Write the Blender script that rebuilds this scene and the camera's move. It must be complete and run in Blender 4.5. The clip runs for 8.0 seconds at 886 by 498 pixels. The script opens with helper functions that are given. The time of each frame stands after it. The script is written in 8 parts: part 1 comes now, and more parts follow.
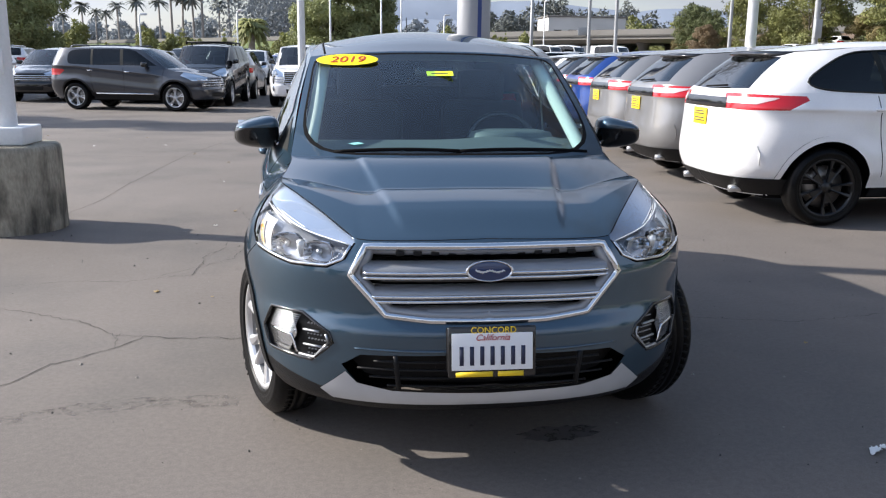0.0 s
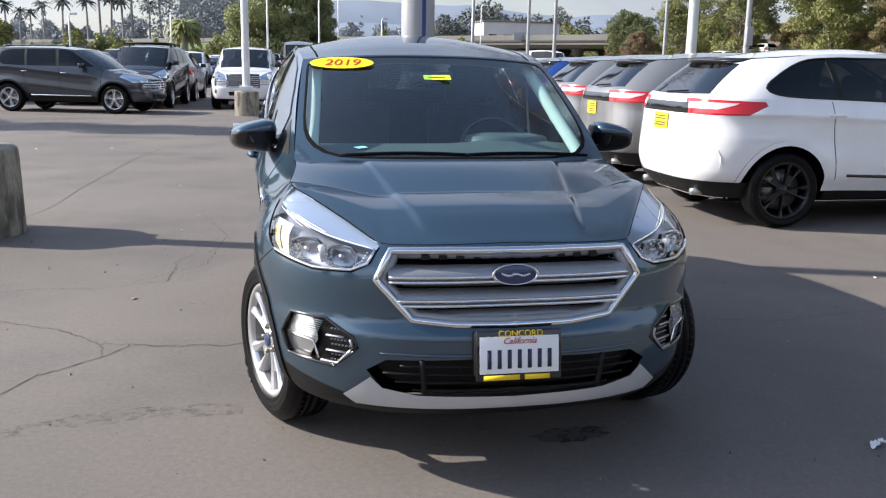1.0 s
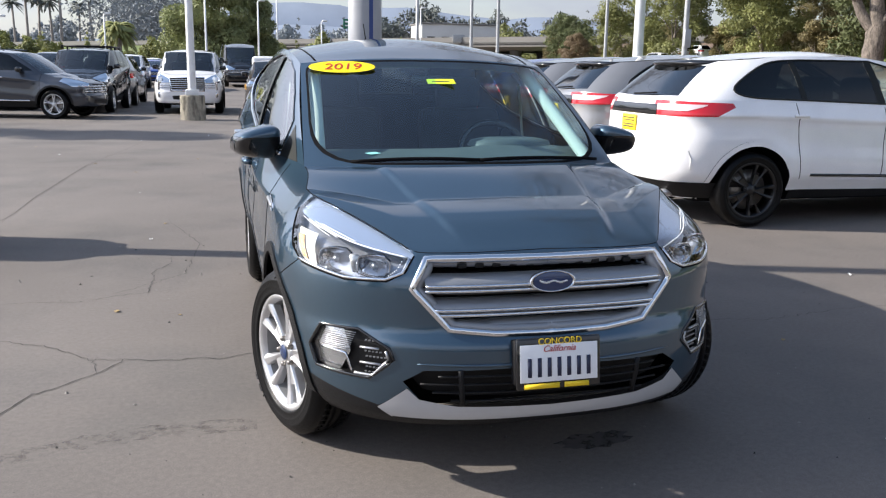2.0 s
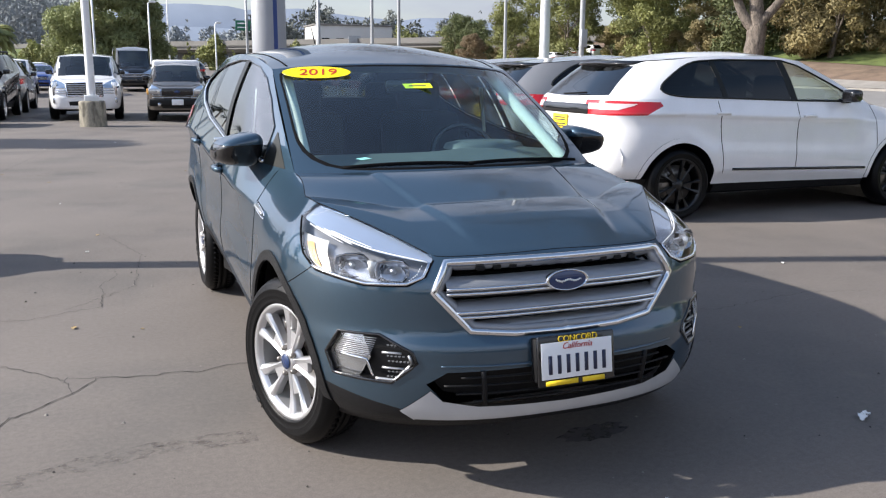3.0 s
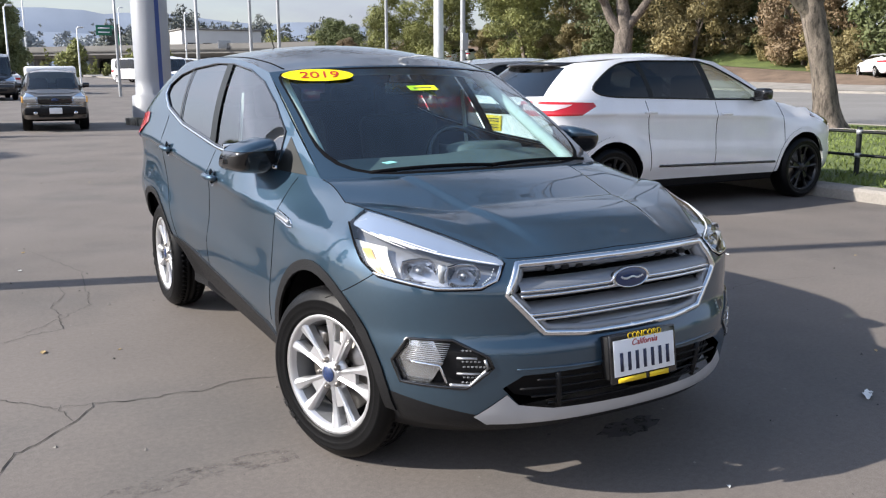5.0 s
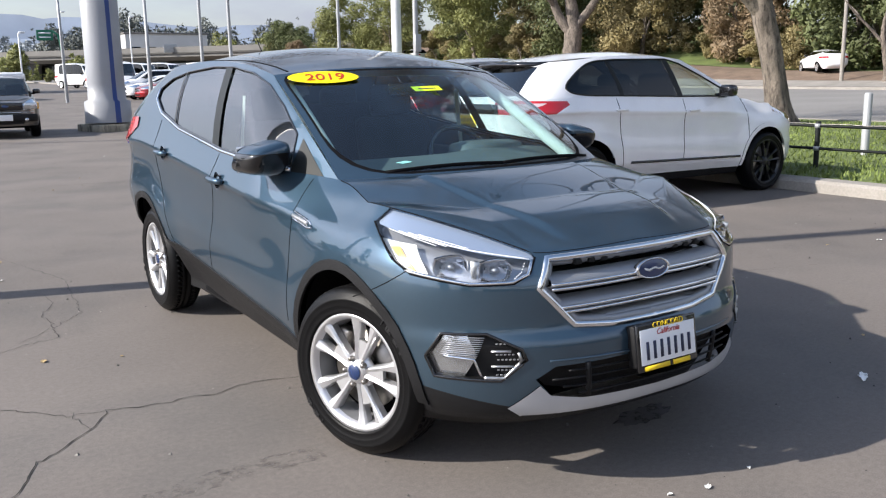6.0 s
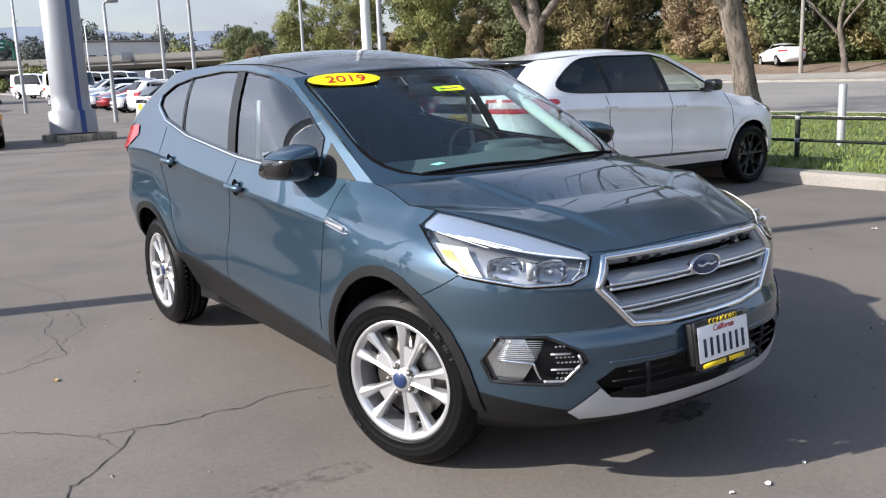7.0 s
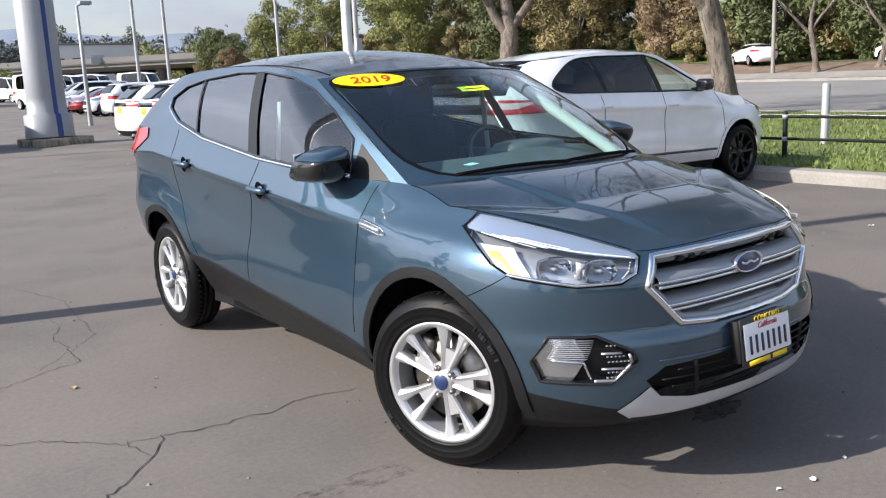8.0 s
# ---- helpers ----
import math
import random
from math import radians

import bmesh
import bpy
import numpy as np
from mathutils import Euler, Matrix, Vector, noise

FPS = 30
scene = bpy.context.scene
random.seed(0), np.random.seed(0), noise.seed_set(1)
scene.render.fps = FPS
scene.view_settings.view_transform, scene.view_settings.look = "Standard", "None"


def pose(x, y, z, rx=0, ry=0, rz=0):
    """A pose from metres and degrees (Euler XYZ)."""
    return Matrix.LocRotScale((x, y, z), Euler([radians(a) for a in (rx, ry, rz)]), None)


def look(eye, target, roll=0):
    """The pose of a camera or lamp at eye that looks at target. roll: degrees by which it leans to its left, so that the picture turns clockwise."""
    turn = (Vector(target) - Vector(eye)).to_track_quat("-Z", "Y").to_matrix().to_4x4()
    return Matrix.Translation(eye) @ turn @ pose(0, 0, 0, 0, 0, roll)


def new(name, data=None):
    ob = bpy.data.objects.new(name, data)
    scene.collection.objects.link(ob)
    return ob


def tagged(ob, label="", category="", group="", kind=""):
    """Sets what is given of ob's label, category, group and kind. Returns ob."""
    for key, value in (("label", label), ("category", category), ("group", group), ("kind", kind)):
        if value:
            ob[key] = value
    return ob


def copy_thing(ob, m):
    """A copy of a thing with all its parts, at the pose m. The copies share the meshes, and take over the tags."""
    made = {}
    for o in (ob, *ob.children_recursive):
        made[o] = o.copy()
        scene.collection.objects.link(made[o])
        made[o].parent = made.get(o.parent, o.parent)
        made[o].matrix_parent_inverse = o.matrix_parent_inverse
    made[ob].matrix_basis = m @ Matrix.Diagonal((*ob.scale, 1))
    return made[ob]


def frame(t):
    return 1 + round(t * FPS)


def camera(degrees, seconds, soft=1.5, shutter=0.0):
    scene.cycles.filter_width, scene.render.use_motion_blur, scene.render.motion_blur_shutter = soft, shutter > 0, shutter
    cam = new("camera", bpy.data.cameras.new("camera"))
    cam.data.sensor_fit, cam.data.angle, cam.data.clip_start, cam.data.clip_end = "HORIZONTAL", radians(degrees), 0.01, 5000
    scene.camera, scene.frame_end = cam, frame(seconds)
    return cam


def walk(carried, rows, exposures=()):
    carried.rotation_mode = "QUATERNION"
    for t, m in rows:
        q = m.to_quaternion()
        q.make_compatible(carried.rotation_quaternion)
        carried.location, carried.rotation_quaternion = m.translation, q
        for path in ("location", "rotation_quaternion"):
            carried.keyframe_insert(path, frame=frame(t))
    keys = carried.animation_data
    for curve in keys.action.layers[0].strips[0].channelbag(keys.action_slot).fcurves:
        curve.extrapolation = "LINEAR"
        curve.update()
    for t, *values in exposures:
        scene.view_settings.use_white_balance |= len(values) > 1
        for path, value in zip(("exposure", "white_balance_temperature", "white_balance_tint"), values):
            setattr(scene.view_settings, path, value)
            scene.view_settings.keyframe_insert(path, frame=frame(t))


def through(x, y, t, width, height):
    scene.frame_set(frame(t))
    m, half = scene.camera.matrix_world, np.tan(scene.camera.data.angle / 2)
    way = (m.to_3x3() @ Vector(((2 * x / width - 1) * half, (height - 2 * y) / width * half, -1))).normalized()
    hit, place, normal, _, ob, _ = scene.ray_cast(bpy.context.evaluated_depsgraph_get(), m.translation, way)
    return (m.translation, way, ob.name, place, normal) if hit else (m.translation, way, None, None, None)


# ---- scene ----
cam = camera(53.8, 8.0, soft=1.2)
PATH = [
    (0, (-0.503, -3.612, 1.466), (-0.269, -1.671, 1.045), 0.6),
    (0.5, (-0.679, -3.602, 1.468), (-0.361, -1.672, 1.054), 0.9),
    (1, (-0.803, -3.564, 1.463), (-0.425, -1.644, 1.052), 1.1),
    (2.5, (-1.295, -3.381, 1.47), (-0.685, -1.519, 1.069), 0.6),
    (3, (-1.489, -3.347, 1.478), (-0.764, -1.526, 1.078), 0.3),
    (3.5, (-1.607, -3.292, 1.468), (-0.819, -1.498, 1.069), 0.2),
    (4, (-1.746, -3.175, 1.463), (-0.899, -1.408, 1.066), 0.1),
    (4.5, (-1.896, -3.076, 1.465), (-0.98, -1.342, 1.072), 0.0),
    (6, (-2.312, -2.94, 1.466), (-1.242, -1.295, 1.076), -1.0),
    (6.5, (-2.399, -2.834, 1.458), (-1.295, -1.212, 1.07), -1.5),
    (7, (-2.515, -2.708, 1.465), (-1.38, -1.108, 1.076), -2.3),
    (7.5, (-2.604, -2.627, 1.469), (-1.447, -1.043, 1.079), -2.5),
    (8, (-2.704, -2.545, 1.469), (-1.521, -0.98, 1.081), -2.6),
]
walk(cam, [(t, look(eye, target, roll)) for t, eye, target, roll in PATH])

# ---- world, sun ----
SUN_AZ, SUN_EL = math.atan2(-0.95, 0.31), radians(32)
world = bpy.data.worlds.new("sky")
scene.world = world
world.use_nodes = True
wn, wl = world.node_tree.nodes, world.node_tree.links
wn.clear()
w_out = wn.new("ShaderNodeOutputWorld")
w_bg = wn.new("ShaderNodeBackground")
w_sky = wn.new("ShaderNodeTexSky")
w_sky.sky_type, w_sky.sun_disc = "NISHITA", False
w_sky.sun_elevation, w_sky.sun_rotation = SUN_EL, SUN_AZ
w_sky.air_density, w_sky.dust_density = 1.1, 0.9
w_co = wn.new("ShaderNodeTexCoord")
w_map = wn.new("ShaderNodeMapping")
w_map.inputs["Scale"].default_value = (1.0, 1.0, 3.2)
w_noise = wn.new("ShaderNodeTexNoise")
w_noise.inputs["Scale"].default_value, w_noise.inputs["Detail"].default_value = 2.6, 8.0
w_noise.inputs["Roughness"].default_value = 0.58
w_ramp = wn.new("ShaderNodeValToRGB")
w_ramp.color_ramp.elements[0].position, w_ramp.color_ramp.elements[1].position = 0.42, 0.66
w_ramp.color_ramp.elements[0].color, w_ramp.color_ramp.elements[1].color = (0.62, 0.62, 0.62, 1), (1.0, 1.0, 1.0, 1)
w_mix = wn.new("ShaderNodeMix")
w_mix.data_type = "RGBA"
wl.new(w_co.outputs["Generated"], w_map.inputs["Vector"])
wl.new(w_map.outputs["Vector"], w_noise.inputs["Vector"])
wl.new(w_noise.outputs["Fac"], w_ramp.inputs["Fac"])
w_sep = wn.new("ShaderNodeSeparateXYZ")
w_haze = wn.new("ShaderNodeMapRange")
w_haze.interpolation_type = "SMOOTHSTEP"
w_haze.inputs["From Min"].default_value, w_haze.inputs["From Max"].default_value = 0.43, 0.60
w_haze.inputs["To Min"].default_value, w_haze.inputs["To Max"].default_value = 1.0, 0.04
w_cover = wn.new("ShaderNodeMath")
w_cover.operation = "MULTIPLY"
wl.new(w_co.outputs["Generated"], w_sep.inputs["Vector"])
wl.new(w_sep.outputs["Z"], w_haze.inputs["Value"])
wl.new(w_haze.outputs["Result"], w_cover.inputs[0])
wl.new(w_ramp.outputs["Color"], w_cover.inputs[1])
w_dot = wn.new("ShaderNodeVectorMath")
w_dot.operation = "DOT_PRODUCT"
w_dot.inputs[1].default_value = (math.sin(SUN_AZ) * math.cos(SUN_EL), math.cos(SUN_AZ) * math.cos(SUN_EL), math.sin(SUN_EL))
w_glow = wn.new("ShaderNodeMapRange")
w_glow.interpolation_type = "SMOOTHERSTEP"
w_glow.inputs["From Min"].default_value, w_glow.inputs["From Max"].default_value = 0.25, 1.0
w_glow.inputs["To Min"].default_value, w_glow.inputs["To Max"].default_value = 1.0, 3.2
w_cloud = wn.new("ShaderNodeVectorMath")
w_cloud.operation = "SCALE"
w_cloud.inputs[0].default_value = (2.92, 3.10, 3.74)
wl.new(w_co.outputs["Generated"], w_dot.inputs[0])
wl.new(w_dot.outputs["Value"], w_glow.inputs["Value"])
w_low = wn.new("ShaderNodeMapRange")
w_low.inputs["From Min"].default_value, w_low.inputs["From Max"].default_value = 0.06, 0.32
w_low.inputs["To Min"].default_value, w_low.inputs["To Max"].default_value = 0.82, 1.24
w_lift = wn.new("ShaderNodeMath")
w_lift.operation = "MULTIPLY"
wl.new(w_sep.outputs["Z"], w_low.inputs["Value"])
wl.new(w_low.outputs["Result"], w_lift.inputs[0])
wl.new(w_glow.outputs["Result"], w_lift.inputs[1])
wl.new(w_lift.outputs["Value"], w_cloud.inputs["Scale"])
wl.new(w_cloud.outputs["Vector"], w_mix.inputs["B"])
wl.new(w_cover.outputs["Value"], w_mix.inputs["Factor"])
wl.new(w_sky.outputs["Color"], w_mix.inputs["A"])
wl.new(w_mix.outputs["Result"], w_bg.inputs["Color"])
w_bg.inputs["Strength"].default_value = 0.130
wl.new(w_bg.outputs["Background"], w_out.inputs["Surface"])

sun_data = bpy.data.lights.new("sun", "SUN")
sun_data.energy, sun_data.angle, sun_data.color = 5.0, radians(0.6), (1.0, 0.94, 0.86)
sun = new("sun", sun_data)
sun_way = Vector((math.sin(SUN_AZ) * math.cos(SUN_EL), math.cos(SUN_AZ) * math.cos(SUN_EL), math.sin(SUN_EL)))
sun.matrix_world = look(sun_way * 60, (0, 0, 0))
scene.view_settings.exposure = 0.73

# ---- materials ----
def shader(name, colour, rough=0.5, metal=0.0, coat=0.0, noise_scale=0.0, vary=0.0, bump=0.0, bump_scale=60.0, spec=0.5,
           fine=0.0, speck=0.0, rand=0.0, coat_rough=0.03, second=None, patch=0.0, patch_scale=1.0, stretch=(1, 1, 1)):
    """A procedural surface: colour varied at a coarse and a fine scale, stains of a second colour, and fine relief."""
    m = bpy.data.materials.new(name)
    m.use_nodes = True
    nt, ln = m.node_tree.nodes, m.node_tree.links
    b = nt["Principled BSDF"]
    b.inputs["Base Color"].default_value = (*colour, 1)
    b.inputs["Roughness"].default_value, b.inputs["Metallic"].default_value = rough, metal
    b.inputs["Coat Weight"].default_value, b.inputs["Coat Roughness"].default_value = coat, coat_rough
    b.inputs["Specular IOR Level"].default_value = spec
    m.diffuse_color = (*colour, 1)
    co = nt.new("ShaderNodeTexCoord")
    last = None

    def noise_tex(scale, detail=5.0):
        n = nt.new("ShaderNodeTexNoise")
        n.inputs["Scale"].default_value, n.inputs["Detail"].default_value = scale, detail
        if stretch == (1, 1, 1):
            ln.new(co.outputs["Object"], n.inputs["Vector"])
        else:
            mp = nt.new("ShaderNodeMapping")
            mp.inputs["Scale"].default_value = stretch
            ln.new(co.outputs["Object"], mp.inputs["Vector"])
            ln.new(mp.outputs["Vector"], n.inputs["Vector"])
        return n

    def scaled(source, low, high):
        r = nt.new("ShaderNodeMapRange")
        r.inputs["From Min"].default_value, r.inputs["From Max"].default_value = 0.3, 0.7
        r.inputs["To Min"].default_value, r.inputs["To Max"].default_value = low, high
        ln.new(source, r.inputs["Value"])
        return r.outputs["Result"]

    def times(a, b_value):
        x = nt.new("ShaderNodeMath")
        x.operation = "MULTIPLY"
        ln.new(a, x.inputs[0])
        ln.new(b_value, x.inputs[1])
        return x.outputs["Value"]

    if vary and noise_scale:
        last = scaled(noise_tex(noise_scale).outputs["Fac"], 1 - vary, 1 + vary)
    if fine:
        f = scaled(noise_tex(max(noise_scale * 22, 40), 3.0).outputs["Fac"], 1 - fine, 1 + fine)
        last = times(last, f) if last else f
    if speck:
        f = scaled(noise_tex(170, 2.0).outputs["Fac"], 1 - speck, 1 + speck)
        last = times(last, f) if last else f
    if rand:
        info = nt.new("ShaderNodeObjectInfo")
        r = nt.new("ShaderNodeMapRange")
        r.inputs["To Min"].default_value, r.inputs["To Max"].default_value = 1 - rand, 1 + rand
        ln.new(info.outputs["Random"], r.inputs["Value"])
        last = times(last, r.outputs["Result"]) if last else r.outputs["Result"]
    base = None
    if second is not None:
        mix = nt.new("ShaderNodeMix")
        mix.data_type = "RGBA"
        mix.inputs["A"].default_value, mix.inputs["B"].default_value = (*colour, 1), (*second, 1)
        r = nt.new("ShaderNodeMapRange")
        r.inputs["From Min"].default_value, r.inputs["From Max"].default_value = 0.48, 0.66
        r.inputs["To Max"].default_value = patch
        ln.new(noise_tex(patch_scale, 7.0).outputs["Fac"], r.inputs["Value"])
        ln.new(r.outputs["Result"], mix.inputs["Factor"])
        base = mix.outputs["Result"]
    if last is not None:
        v = nt.new("ShaderNodeMix")
        v.data_type, v.blend_type = "RGBA", "MULTIPLY"
        v.inputs["Factor"].default_value = 1.0
        if base:
            ln.new(base, v.inputs["A"])
        else:
            v.inputs["A"].default_value = (*colour, 1)
        ln.new(last, v.inputs["B"])
        base = v.outputs["Result"]
    if base:
        ln.new(base, b.inputs["Base Color"])
    if bump:
        n = noise_tex(bump_scale, 4.0)
        bp = nt.new("ShaderNodeBump")
        bp.inputs["Strength"].default_value, bp.inputs["Distance"].default_value = bump, 0.01
        ln.new(n.outputs["Fac"], bp.inputs["Height"])
        ln.new(bp.outputs["Normal"], b.inputs["Normal"])
    return m


def car_paint(name, colour, metal=0.55, rough=0.38):
    """Metallic flake under clear coat, with dust."""
    m = shader(name, colour, rough, metal, coat=1.0, noise_scale=3.0, vary=0.04, fine=0.015, coat_rough=0.01)
    b = m.node_tree.nodes["Principled BSDF"]
    b.inputs["Coat IOR"].default_value = 1.7
    b.inputs["Specular Tint"].default_value = (*[min(1, 0.12 + 2.2 * c) for c in colour], 1)
    b.inputs["Specular IOR Level"].default_value = 0.2
    return m


def glazing(name, tint, mirror=1.0, ior=1.52):
    """Thin tinted glass: light passes straight through, the surface mirrors by Fresnel."""
    m = bpy.data.materials.new(name)
    m.use_nodes = True
    nt, ln = m.node_tree.nodes, m.node_tree.links
    nt.clear()
    out = nt.new("ShaderNodeOutputMaterial")
    mix = nt.new("ShaderNodeMixShader")
    base = ((ior - 1) / (ior + 1)) ** 2
    lw = nt.new("ShaderNodeLayerWeight")
    lw.inputs["Blend"].default_value = 0.5
    power = nt.new("ShaderNodeMath")
    power.operation, power.inputs[1].default_value = "POWER", 4.2
    fac = nt.new("ShaderNodeMapRange")
    fac.inputs["To Min"].default_value, fac.inputs["To Max"].default_value = 1.6 * base, 1.0
    ln.new(lw.outputs["Facing"], power.inputs[0])
    ln.new(power.outputs["Value"], fac.inputs["Value"])
    clear = nt.new("ShaderNodeBsdfTransparent")
    clear.inputs["Color"].default_value = (*tint, 1)
    gloss = nt.new("ShaderNodeBsdfGlossy")
    gloss.inputs["Roughness"].default_value = 0.0
    gloss.inputs["Color"].default_value = (mirror, mirror, mirror, 1)
    ln.new(fac.outputs["Result"], mix.inputs["Fac"])
    ln.new(clear.outputs["BSDF"], mix.inputs[1])
    ln.new(gloss.outputs["BSDF"], mix.inputs[2])
    ln.new(mix.outputs["Shader"], out.inputs["Surface"])
    m.diffuse_color = (*tint, 0.4)
    return m


def foliage(name, colour, noise_scale, vary, through=0.18):
    """Leaves that let part of the light through."""
    m = shader(name, colour, 0.7, rand=0.15, noise_scale=noise_scale, vary=vary)
    nt, ln = m.node_tree.nodes, m.node_tree.links
    b, out = nt["Principled BSDF"], nt["Material Output"]
    tr = nt.new("ShaderNodeBsdfTranslucent")
    mix = nt.new("ShaderNodeMixShader")
    mix.inputs["Fac"].default_value = through
    source = b.inputs["Base Color"].links[0].from_socket
    ln.new(source, tr.inputs["Color"])
    ln.new(b.outputs["BSDF"], mix.inputs[1])
    ln.new(tr.outputs["BSDF"], mix.inputs[2])
    ln.new(mix.outputs["Shader"], out.inputs["Surface"])
    return m


